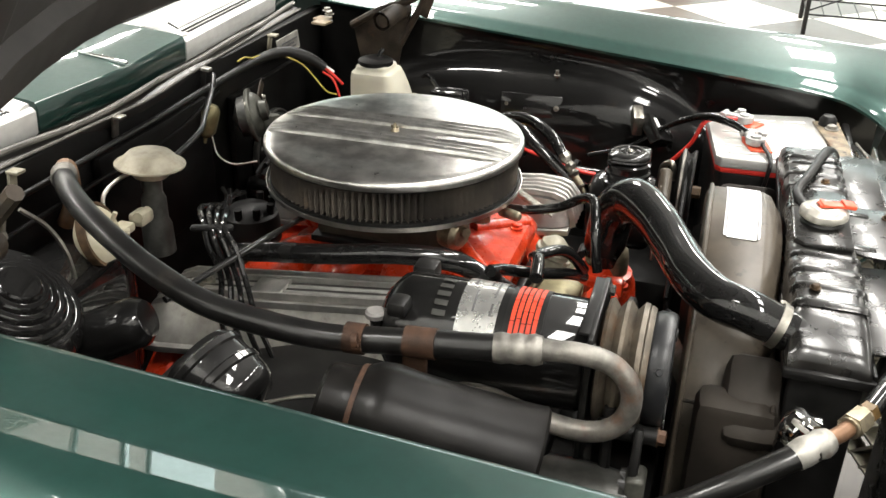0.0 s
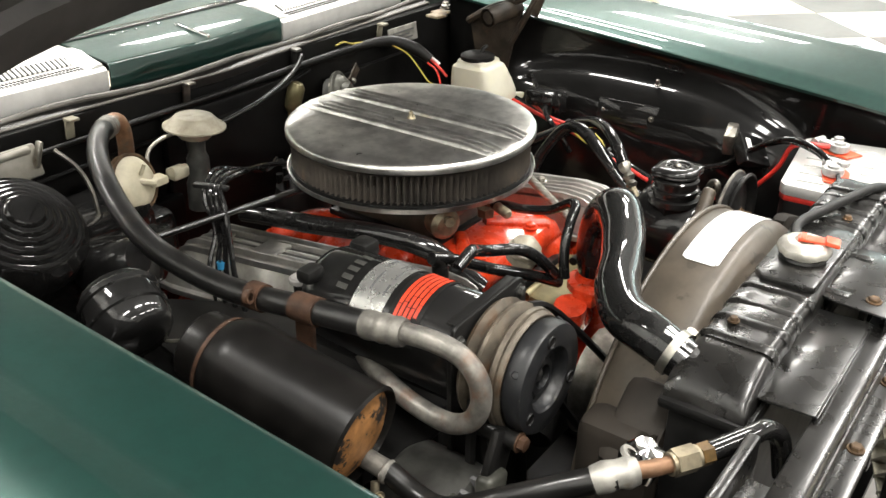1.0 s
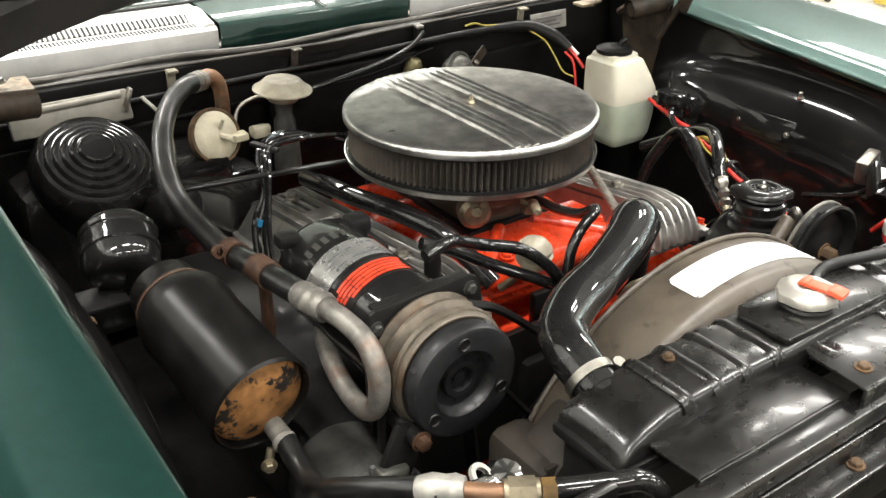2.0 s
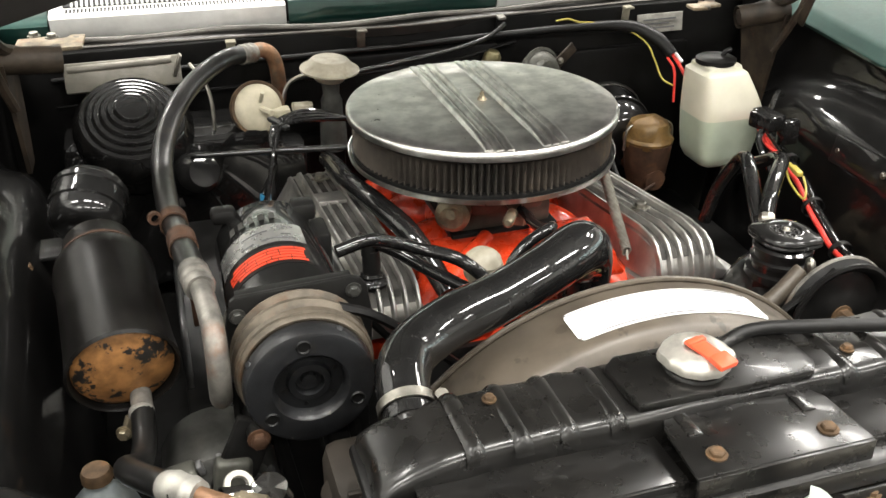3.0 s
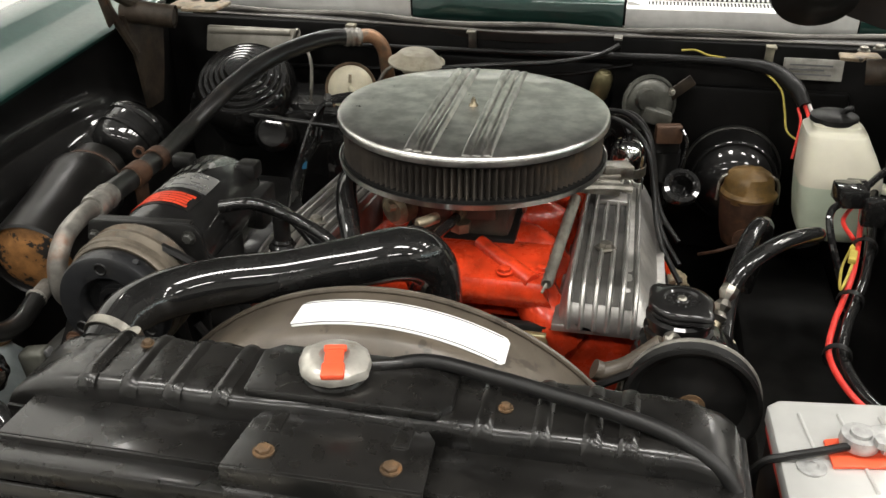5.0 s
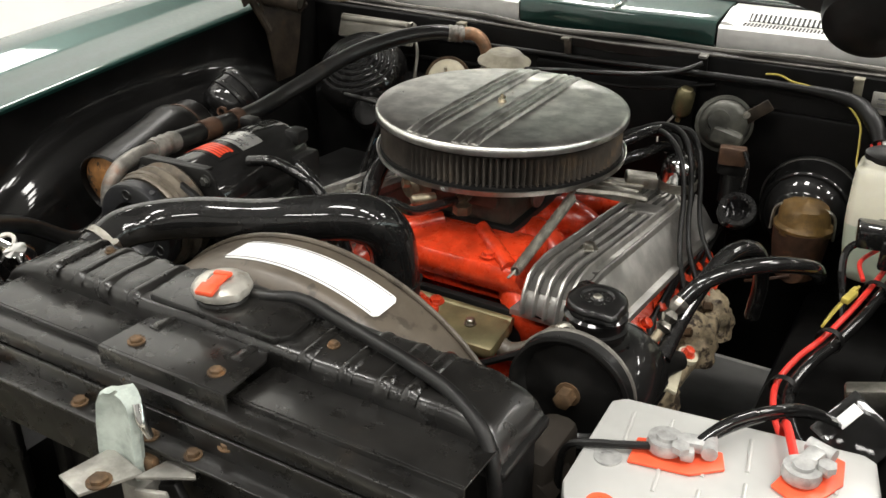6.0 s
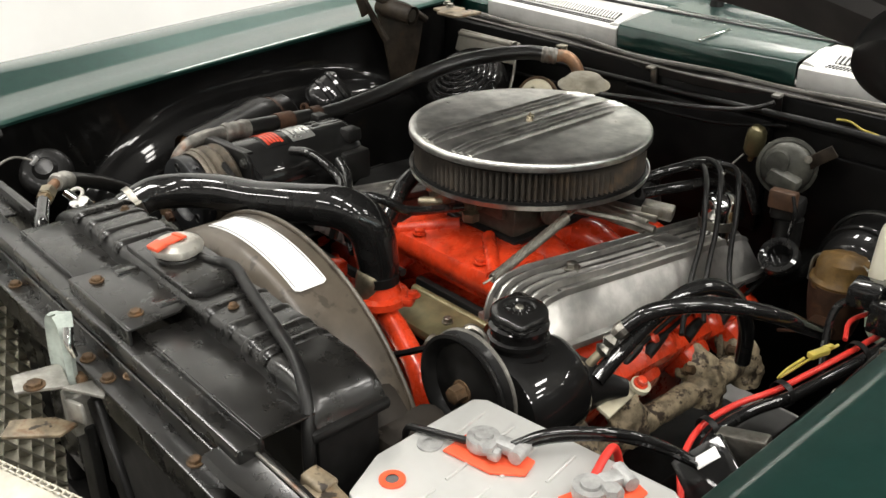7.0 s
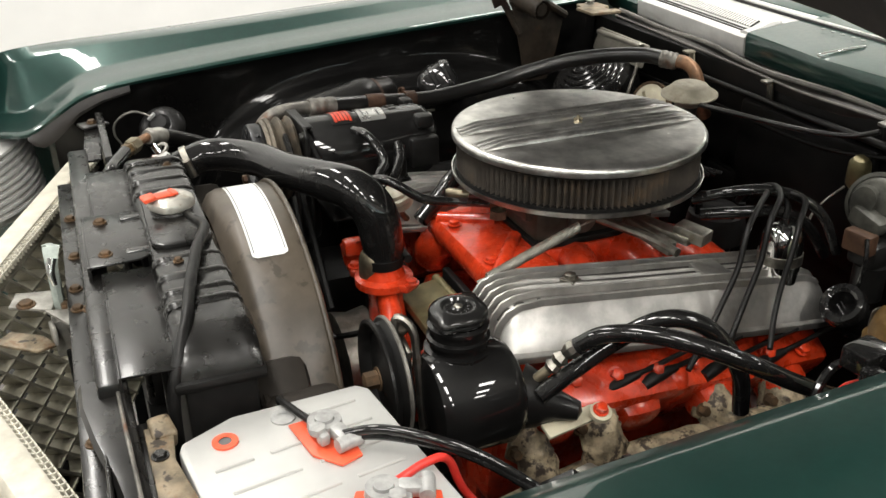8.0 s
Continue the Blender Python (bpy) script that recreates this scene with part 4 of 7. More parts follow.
part("thermostat_neck", join(lathe([(0.040, 0), (0.040, 0.010), (0.030, 0.013), (0.024, 0.03), (0.023, 0.05)], (0.017, -0.302, 0.764), (0, 0, 1), 24), box((0.017, -0.302, 0.769), (0.10, 0.030, 0.012), 0.005, (0, 0, 35)), tube([(0.017, -0.302, 0.765), (0.016, -0.300, 0.735), (0.012, -0.296, 0.69)], [0.026, 0.024, 0.028], 14)), ORANGE, mani)
for q in ((0.056, -0.276, 0.775), (-0.022, -0.330, 0.775)):
    part("bolt", bolt(q, 0.008), ORANGE, mani)
for q in ((0.115, -0.15, 0.792), (0.07, -0.165, 0.793), (-0.06, -0.165, 0.793), (0.12, 0.0, 0.742), (-0.12, 0.0, 0.742)):
    part("bolt", bolt(q, 0.008), ORANGE, mani)
block = thing("engine_block", (0, 0, 0.42), "orange cast-iron engine block with cylinder heads", "engine block")
part("block", join(box((0, 0.04, 0.54), (0.30, 0.48, 0.24), 0.02, (-5, 0, 0)), box((0, 0.04, 0.46), (0.24, 0.50, 0.14), 0.02, (-5, 0, 0))), ORANGE, block)
for s in (-1, 1):
    part("cylinder_head", box((s * 0.208, 0.045, 0.660), (0.12, 0.45, 0.10), 0.014, (-7, s * 32, 0)), ORANGE, block)
    for y in (-0.17, -0.05, 0.07, 0.19):
        part("port_boss", box((s * 0.262, y, 0.640 - y * 0.1), (0.05, 0.062, 0.062), 0.018, (0, s * 30, 0)), ORANGE, block)
    for y in (-0.11, 0.01, 0.13):
        part("plug_boss", tube([(s * 0.242, y, 0.680 - y * 0.1), (s * 0.264, y, 0.674 - y * 0.1), (s * 0.276, y, 0.664 - y * 0.1)], [0.024, 0.020, 0.013], 12), ORANGE, block)
    for y in (-0.20, -0.14, -0.08, -0.02, 0.04, 0.10, 0.16, 0.22):
        part("head_bolt", bolt((s * 0.262, y, 0.694 - y * 0.11), 0.0085, 0.009, (s, 0, 0.9)), ORANGE, block)
# Black tube added to cover the orange head where it lies in shadow.
part("passenger_shade_tube", tube([(-0.335, -0.20, 0.655), (-0.35, -0.08, 0.668), (-0.35, 0.05, 0.662), (-0.34, 0.18, 0.64)], [0.034, 0.040, 0.040, 0.036], 14), BLACK_SATIN, block, "black tube added over the shaded passenger head")
part("water_pump", join(tube([(0.02, -0.27, 0.63), (0.02, -0.33, 0.63)], 0.045, 20, 1), tube([(0.024, -0.303, 0.752), (0.070, -0.310, 0.735), (0.130, -0.325, 0.700), (0.15, -0.33, 0.62)], 0.0155, 14)), ORANGE, block)
# Black inlet and an added plate stand in for shade at the front.
part("pump_inlet", tube([(-0.05, -0.28, 0.64), (-0.13, -0.30, 0.60)], 0.025, 12), BLACK_SATIN, block)
part("front_shade_plate", slab([(-0.27, -0.236), (-0.05, -0.236), (-0.04, -0.246), (-0.27, -0.246)], 0.55, 0.735, 0.002), BLACK_SATIN, block, "black plate added for the shaded front of the engine")
part("timing_cover", box((0.0, -0.245, 0.58), (0.20, 0.03, 0.22), 0.02), BLACK_SATIN, block)
part("valley_tin", join(box((0.058, -0.240, 0.722), (0.150, 0.066, 0.022), 0.009, (10, 0, 0)), tube([(-0.018, -0.212, 0.734), (0.128, -0.206, 0.730)], 0.007, 12, 1)), OLIVE, block, "olive zinc-plated tin below the intake")
part("tin_bolt", bolt((0.085, -0.240, 0.733), 0.006, 0.007), STEEL, block)
# Black box put in for the shade in the gap behind the tin.
part("valley_shade", box((0.05, -0.19, 0.715), (0.17, 0.012, 0.05), 0.003), BLACK_SATIN, block)


def valve_cover(s):
    v = thing("valve_cover", (s * 0.20, 0.02, 0.70), "finned cast aluminium valve cover", "valve cover", "valve covers")

    def zt(y):
        return 0.806 - 0.125 * (y + 0.11)
    secs = []
    for y, k in ((-0.232, 0.0), (-0.230, 0.28), (-0.222, 0.62), (-0.208, 0.86), (-0.185, 0.97), (-0.16, 1.0), (0.05, 1.0), (0.235, 1.0), (0.258, 0.94), (0.270, 0.7), (0.274, 0.0)):
        t = zt(y)
        b = t - 0.056
        h = 0.056 * k
        e = 0.012 * (1 - k)
        secs.append([(s * (0.140 + e), y, b + 0.004), (s * (0.150 + e), y, b + 0.006 + h * 0.80), (s * (0.157 + e), y, b + h), (s * (0.222 - e), y, b + h - 0.002), (s * (0.231 - e), y, b + h * 0.88), (s * (0.256 - e * 0.6), y, b + 0.004), (s * (0.262 - e), y, b - 0.004), (s * 0.20, y, b - 0.006)])
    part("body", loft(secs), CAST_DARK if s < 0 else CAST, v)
    for k in range(6):
        x = 0.1535 + 0.0150 * k
        rows = []
        for y, q in ((-0.2310, 0.02), (-0.2295, 0.28), (-0.2235, 0.58), (-0.214, 0.80), (-0.198, 0.94), (-0.17, 1.0), (-0.05, 1.0), (0.10, 1.0), (0.235, 1.0), (0.262, 0.9)):
            z = zt(y) - 0.056 + 0.056 * q - (0.006 if k == 5 else 0.001)
            h = 0.0088 if (k not in (2, 3) or y < -0.15) else 0.0045
            n = Vector((0, -1, 0.25)).normalized() if q < 0.7 else (Vector((0, -0.6, 0.8)) if q < 0.97 else Vector((0, 0, 1)))
            c = Vector((s * x, y, z))
            rows.append([c + Vector((-0.0032, 0, 0)), c + Vector((-0.0017, 0, 0)) + n * (h - 0.0008), c + Vector((-0.0007, 0, 0)) + n * h, c + Vector((0.0007, 0, 0)) + n * h, c + Vector((0.0017, 0, 0)) + n * (h - 0.0008), c + Vector((0.0032, 0, 0))])
        part("fin", loft(rows), CAST, v)
    # Dark strips laid on the body between the fins to deepen the grooves.
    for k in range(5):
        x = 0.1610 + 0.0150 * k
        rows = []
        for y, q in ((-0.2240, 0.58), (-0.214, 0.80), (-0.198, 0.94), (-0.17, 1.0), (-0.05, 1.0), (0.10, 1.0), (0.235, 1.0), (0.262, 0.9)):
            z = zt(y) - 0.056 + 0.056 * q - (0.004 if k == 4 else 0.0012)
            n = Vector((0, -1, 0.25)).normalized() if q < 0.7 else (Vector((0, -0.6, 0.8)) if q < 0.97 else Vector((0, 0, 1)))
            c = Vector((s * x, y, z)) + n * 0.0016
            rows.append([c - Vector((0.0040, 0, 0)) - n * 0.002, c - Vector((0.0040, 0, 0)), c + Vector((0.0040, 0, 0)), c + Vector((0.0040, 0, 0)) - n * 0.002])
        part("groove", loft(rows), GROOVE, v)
    part("emblem", box((s * 0.191, 0.105, zt(0.105) + 0.002), (0.040, 0.045, 0.007), 0.001, (-7, 0, 0)), CAST, v)
    part("flange", moved(slab([(s * 0.135, -0.2325), (s * 0.266, -0.2325), (s * 0.268, -0.20), (s * 0.268, 0.24), (s * 0.262, 0.278), (s * 0.138, 0.278)], -0.005, 0.004, 0.001), Matrix.Translation((0, 0, zt(0.0) - 0.058)) @ Matrix.Rotation(-0.1244, 4, "X")), CAST, v)
    for y in (-0.11, 0.20):
        part("bolt", join(box((s * 0.188, y, zt(y) + 0.004), (0.022, 0.022, 0.004), 0.002, (-7, 0, 30)), bolt((s * 0.188, y, zt(y) + 0.005), 0.008, 0.007)), STEEL, v)
    return v


valve_cover(1)
valve_cover(-1)

# ---- cooling: radiator, cap, shroud and hoses ----
rad = thing("radiator", (0, -0.565, 0.42), "black painted radiator with a ribbed top tank", "radiator")
END = [(-0.292, 0.0), (-0.289, 0.30), (-0.280, 0.52), (-0.262, 0.74), (-0.238, 0.90), (-0.205, 0.98), (-0.17, 1.0), (0.20, 1.0), (0.240, 0.97), (0.270, 0.88), (0.293, 0.70), (0.307, 0.42), (0.313, 0.0)]
secs = []
for x in np.unique(np.concatenate([np.arange(-0.288, 0.310, 0.006), [-0.292, -0.290, 0.310, 0.313]])):
    h = 0.038 * float(np.interp(x, [q[0] for q in END], [q[1] for q in END]))
    b = 0.862
    secs.append([(x, -0.603, b - 0.004), (x, -0.6025, b + h * 0.40), (x, -0.602, b + h * 0.72), (x, -0.600, b + h * 0.88), (x, -0.596, b + h * 0.97)] + [(x, y, b + h) for y in np.linspace(-0.590, -0.536, 8)] + [(x, -0.529, b + h * 0.95), (x, -0.524, b + h * 0.75), (x, -0.522, b - 0.004)])
tank = part("top_tank", uneven(uneven(loft(secs), 0.0030, 24), 0.0012, 55), BLACK_DUSTY, rad, "dented black top tank with pressed ribs")
for x in (-0.216, -0.178, -0.140, -0.099, 0.114, 0.158, 0.196, 0.223):
    part("rib", loft([[(x + dx * 0.0075, y, 0.8990 + h * k - dz) for dx, h in ((-1, 0), (-0.7, 0.0024), (-0.35, 0.0036), (0, 0.0038), (0.35, 0.0036), (0.7, 0.0024), (1, 0))] for y, k, dz in ((-0.604, 1.0, 0.012), (-0.6025, 1.0, 0.006), (-0.598, 1.0, 0.0012), (-0.590, 1.0, 0), (-0.570, 1.0, 0), (-0.536, 1.0, 0), (-0.528, 1.0, 0.003), (-0.5235, 1.0, 0.010))]), BLACK_DUSTY, tank)
part("tank_flange", join(box((0.0105, -0.565, 0.856), (0.615, 0.090, 0.012), 0.004), box((0.01, -0.607, 0.862), (0.60, 0.004, 0.010), 0.001)), BLACK_SATIN, rad)
part("core", join(box((0.01, -0.565, 0.64), (0.56, 0.05, 0.42), 0), box((0.30, -0.565, 0.64), (0.02, 0.07, 0.42), 0.003), box((-0.28, -0.565, 0.64), (0.02, 0.07, 0.42), 0.003)), BLACK_SATIN, rad)
part("neck_plate", join(slab([(-0.080, -0.596), (0.078, -0.598), (0.088, -0.585), (0.086, -0.538), (0.072, -0.528), (-0.070, -0.528), (-0.084, -0.540)], 0.8965, 0.9055, 0.003), lathe([(0.0, 0.004), (0.025, 0.004), (0.027, 0.0), (0.027, -0.008), (0, -0.008)], (-0.013, -0.563, 0.904), (0, 0, 1), 30), tube([(0.010, -0.548, 0.907), (0.045, -0.538, 0.908)], 0.0050, 10, 1)), BLACK_DUSTY, rad)
part("hose_neck", tube([(-0.246, -0.535, 0.874), (-0.2455, -0.512, 0.879)], 0.0195, 18, 1), BLACK_DUSTY, rad)
for q in ((-0.187, -0.548, 0.901), (0.128, -0.575, 0.901)):
    part("tank_fitting", bolt(q, 0.0045, 0.004), RUST, rad)
lid_bm = lathe([(0, 0.0105), (0.010, 0.0105), (0.0125, 0.0125), (0.019, 0.0125), (0.024, 0.010), (0.0280, 0.007), (0.0292, 0.003), (0.0285, -0.001), (0.022, -0.002), (0.022, -0.012), (0, -0.012)], (-0.013, -0.563, 0.9135), (0, 0, 1), 48)
for v in lid_bm.verts:
    dx, dy = v.co.x + 0.013, v.co.y + 0.563
    if dx * dx + dy * dy > 0.026 ** 2:
        a = math.atan2(dy, dx) + 0.35
        k = 1 + 0.09 * max(0.0, math.cos(2 * a)) ** 6 + 0.018 * math.cos(12 * a)
        v.co.x, v.co.y = -0.013 + dx * k, -0.563 + dy * k
cap = part("cap", lid_bm, CAP_ZINC, rad, "pale zinc radiator cap")
part("lever", join(box((-0.0105, -0.572, 0.9272), (0.0155, 0.036, 0.0035), 0.0012, (0, 0, 13)), box((-0.0060, -0.5895, 0.9275), (0.0185, 0.016, 0.006), 0.002, (8, 0, 13)), box((-0.0130, -0.5600, 0.9285), (0.0185, 0.006, 0.004), 0.0012, (0, 0, 13))), RED_TAG, cap, "red-orange safety lever")

SX, SZ, SR = -0.004, 0.632, 0.2750
shroud = thing("fan_shroud", (0, -0.46, 0.5), "brown-grey plastic fan shroud with a blank white label", "fan shroud")
rows = []
for k in range(41):
    a = math.radians(-25 + 230 * k / 40)
    rows.append([(SX + r * math.cos(a), y, SZ + r * math.sin(a)) for r, y in ((SR - 0.020, -0.424), (SR - 0.012, -0.422), (SR - 0.004, -0.425), (SR, -0.433), (SR, -0.496), (SR - 0.004, -0.506), (SR - 0.025, -0.520))])
part("ring", sheet(rows, 0.003), SHROUD, shroud)
part("edge_bead", tube([(SX + (SR + 0.001) * math.cos(radians(a)), -0.4285, SZ + (SR + 0.001) * math.sin(radians(a))) for a in range(-25, 206, 10)], 0.0032, 8, 3), SHROUD, shroud)
for a0 in (28, 151):
    part("seam", tube([(SX + (SR + 0.0006) * math.cos(radians(a0)), y, SZ + (SR + 0.0006) * math.sin(radians(a0))) for y in (-0.500, -0.465, -0.430)], 0.0022, 6, 2), SHROUD_DARK, shroud)
for c, sz, ry in (((-0.285, -0.485, 0.66), (0.05, 0.085, 0.30), 0), ((0.30, -0.485, 0.66), (0.04, 0.085, 0.30), 0), ((-0.24, -0.50, 0.76), (0.10, 0.06, 0.14), -40), ((0.25, -0.50, 0.75), (0.10, 0.06, 0.14), 40), ((0.0, -0.52, 0.66), (0.60, 0.006, 0.30), 0)):
    part("housing_panel", box(c, sz, 0.014 if sz[1] > 0.01 else 0.002, (0, ry, 0)), SHROUD_DARK, shroud, "lower panel in a darkened, shaded tone of the shroud")
lab = []
for k in range(65):
    a = 64.5 + (106.2 - 64.5) * k / 64
    e = min(a - 64.5, 106.2 - a) * 0.00480
    ins = 0.006 - (0.006 ** 2 - (0.006 - min(e, 0.006)) ** 2) ** 0.5
    a = math.radians(a)
    lab.append([(SX + (SR + 0.0012) * math.cos(a), y, SZ + (SR + 0.0012) * math.sin(a)) for y in (-0.491 + ins, -0.470, -0.448 - ins)])
label_ob = part("label", sheet(lab, 0.0008), WHITE_LABEL, shroud, "blank white paper label")
edge = []
for y in (-0.488, -0.451):
    edge.append(tube([(SX + (SR + 0.0018) * math.cos(math.radians(a)), y, SZ + (SR + 0.0018) * math.sin(math.radians(a))) for a in (66, 75, 86, 97, 106)], 0.0005, 4, 4))
part("printed_border", join(*edge), PRINT, label_ob)
fan = thing("fan", (0, -0.40, 0.5), "black engine fan inside the shroud", "fan")
part("hub", join(lathe([(0, -0.02), (0.06, -0.02), (0.07, 0.0), (0.05, 0.02), (0, 0.02)], (0, -0.43, 0.632), (0, 1, 0), 24), lathe([(0.0, 0.06), (0.08, 0.06), (0.075, 0.085), (0.08, 0.11), (0, 0.11)], (0, -0.43, 0.632), (0, 1, 0), 28)), STEEL, fan)
for k in range(6):
    part("blade", moved(box((0.145, 0, 0), (0.17, 0.004, 0.07), 0.001, (28, 0, 0)), pose(0, -0.43, 0.632, 0, 60 * k + 10, 0)), BLACK_SATIN, fan)

rh = thing("radiator_hose", (-0.1, -0.4, 0.78), "thick glossy black upper radiator hose with clamps", "hose")
part("hose", tube([(-0.2462, -0.527, 0.8755), (-0.2445, -0.505, 0.8830), (-0.240, -0.482, 0.889), (-0.222, -0.448, 0.889), (-0.18, -0.418, 0.891), (-0.12, -0.394, 0.893), (-0.06, -0.366, 0.898), (-0.010, -0.334, 0.897), (0.009, -0.310, 0.870), (0.014, -0.301, 0.825), (0.016, -0.302, 0.79)], [0.0215, 0.0225, 0.0235, 0.0245, 0.025, 0.025, 0.0265, 0.029, 0.030, 0.029, 0.0265], 24, 7), RUBBER, rh)
part("clamp", clamp((-0.2452, -0.5125, 0.8805), (0.07, 1, 0.34), 0.0228, 0.009), STEEL, rh)
part("clamp", clamp((0.017, -0.302, 0.798), (0, 0, 1), 0.0255, 0.013), BLACK_SATIN, rh)
solo("overflow_hose", tube([(0.020, -0.545, 0.905), (0.06, -0.535, 0.909), (0.117, -0.551, 0.912), (0.165, -0.563, 0.911), (0.211, -0.574, 0.909), (0.256, -0.584, 0.901), (0.296, -0.600, 0.882), (0.312, -0.612, 0.84), (0.316, -0.614, 0.74)], 0.0065, 10), RUBBER_MATT, "thin black overflow hose lying over the radiator tank", "hose")

# ---- air-conditioning compressor, lines and dryer ----
comp = thing("compressor", (-0.308, -0.24, 0.74), "black air-conditioning compressor with a rusty belt pulley", "compressor")
cx, cz = -0.308, 0.842
body = part("body", lathe([(0, -0.330), (0.056, -0.330), (0.0605, -0.322), (0.0605, -0.130), (0.055, -0.118), (0.040, -0.105), (0, -0.100)], (cx, 0, cz), (0, 1, 0), 36), BLACK_GLOSS, comp)


def wrap(y0, y1, a0, a1, d=0.0009, n=14):
    """A label wrapped on the compressor's body."""
    return sheet([[(cx + (0.0605 + d) * math.cos(math.radians(a)), y, cz + (0.0605 + d) * math.sin(math.radians(a))) for y in (y0, y1)] for a in np.linspace(a0, a1, n)], 0.0004)


dl = part("silver_label", wrap(-0.234, -0.192, 60, 160), SILVER_LABEL, body, "silver maker's label")
for y, a, w in ((-0.228, 70, 34), (-0.228, 112, 14), (-0.220, 74, 10), (-0.209, 96, 28), (-0.203, 70, 16)):
    part("printed_bar", wrap(y, y + 0.0024, a, a + w, 0.0016, 6), PRINT, dl)
rl = part("warning_label", wrap(-0.282, -0.242, 60, 165), BLACK_SATIN, body, "black warning label with red lines")
rnd = random.Random(4)
for k in range(5):
    y = -0.2765 + 0.0060 * k
    a, end = 64.0 + rnd.uniform(0, 4), 146 + rnd.uniform(-12, 4)
    while a < end:
        w = rnd.uniform(9, 26)
        part("red_bar", wrap(y, y + 0.0043, a, min(a + w, end), 0.0016, 6), LABEL_RED, rl)
        a += w + 0.9
for k in range(5):
    part("letter_bar", wrap(-0.180, -0.166, 84 + 11 * k, 90 + 11 * k, 0.0016, 4), DARK_ZINC, body)
for c, sz in (((cx - 0.046, -0.132, cz + 0.050), (0.028, 0.022, 0.018)), ((cx + 0.043, -0.134, cz + 0.046), (0.028, 0.028, 0.022)), ((cx + 0.055, -0.14, cz), (0.03, 0.05, 0.05))):
    part("rear_lug", box(c, sz, 0.006), BLACK_SATIN, comp)
port = part("charge_port", tube([(-0.342, -0.104, 0.845), (-0.342, -0.102, 0.866)], 0.008, 12, 1), BLACK_SATIN, comp)
part("port_cap", lathe([(0, 0.008), (0.009, 0.0075), (0.0115, 0.005), (0.0115, 0.0), (0, 0.0)], (-0.342, -0.101, 0.866), (0, 0, 1), 18), GREY_PLASTIC, port, "pale plastic cap")
# Plates added to the compressor's bracket to shade and hide the orange below.
part("bracket_shade_plate", slab([(-0.42, -0.30), (-0.245, -0.30), (-0.245, 0.02), (-0.33, 0.16), (-0.40, 0.16), (-0.42, 0.02)], 0.742, 0.748, 0.002), BLACK_SATIN, comp, "black bracket plate under the compressor, added to shade the head")
part("bracket_shade_leg", box((-0.415, -0.10, 0.70), (0.008, 0.30, 0.10), 0.003), BLACK_SATIN, comp)
pul = part("pulley", join(lathe([(0.03, -0.334), (0.052, -0.338), (0.0645, -0.342), (0.0665, -0.346), (0.0575, -0.353), (0.0665, -0.360), (0.0665, -0.364), (0.0575, -0.371), (0.0665, -0.378), (0.0655, -0.383), (0.060, -0.386), (0.03, -0.386)], (cx, 0, cz), (0, 1, 0), 48)), TAN_PULLEY, comp, "grey-tan belt pulley with rust stains")
part("rust_band", lathe([(0.0610, -0.3865), (0.0640, -0.3845), (0.0640, -0.3865), (0.0615, -0.3905), (0.060, -0.3905)], (cx, 0, cz), (0, 1, 0), 48), TAN_PULLEY, pul)
clutch = part("clutch_plate", lathe([(0.058, -0.390), (0.0605, -0.395), (0.0608, -0.407), (0.0590, -0.4115), (0.0560, -0.4130), (0.036, -0.4125), (0.0335, -0.4100), (0.0315, -0.3990), (0.0210, -0.3975), (0.0195, -0.4030), (0.0135, -0.4040), (0.0120, -0.3960), (0.0075, -0.3950), (0.0065, -0.4000), (0, -0.4005)], (cx, 0, cz), (0, 1, 0), 56), CLUTCH, comp)
for a in (95, 215, 335):
    part("rivet", lathe([(0, 0.0002), (0.0052, 0.0002), (0.0062, 0.0014), (0.0072, 0.0), (0.0075, -0.002)], (cx + 0.0465 * math.cos(radians(a)), -0.4128, cz + 0.0465 * math.sin(radians(a))), (0, -1, 0), 18), RUBBER_MATT, clutch)
for k in range(6):
    a = radians(60 * k + 20)
    part("slot", lathe([(0, 0.0), (0.0022, 0.0), (0.0024, -0.002)], (cx + 0.0262 * math.cos(a), -0.3990, cz + 0.0262 * math.sin(a)), (0, -1, 0), 10), RUBBER_MATT, clutch)
for a in (60, 150, 285):
    part("rim_bolt", bolt((cx + 0.0575 * math.cos(radians(a)), -0.401, cz + 0.0575 * math.sin(radians(a))), 0.0042, 0.004, (math.cos(radians(a)), -0.4, math.sin(radians(a)))), CLUTCH, clutch)
part("front_bracket", join(slab([(-0.374, 0.800), (-0.374, 0.872), (-0.368, 0.900), (-0.362, 0.904), (-0.252, 0.908), (-0.243, 0.905), (-0.236, 0.895), (-0.232, 0.860), (-0.236, 0.800)], 0.331, 0.337, 0.0015, Matrix.Rotation(math.pi / 2, 4, "X")), box((-0.306, -0.328, 0.9035), (0.112, 0.014, 0.004), 0.0015, (0, -2, 0)), box((-0.305, -0.332, 0.80), (0.13, 0.006, 0.16), 0.003), box((-0.245, -0.28, 0.82), (0.006, 0.12, 0.05), 0.002), tube([(-0.262, -0.33, 0.89), (-0.20, -0.30, 0.80)], 0.007, 8, 1)), BLACK_SATIN, comp, "black steel mounting bracket")
for q in ((-0.362, -0.337, 0.884), (-0.250, -0.337, 0.893)):
    part("bolt", bolt(q, 0.006, 0.005, (0, -1, 0)), DARK_ZINC, comp)
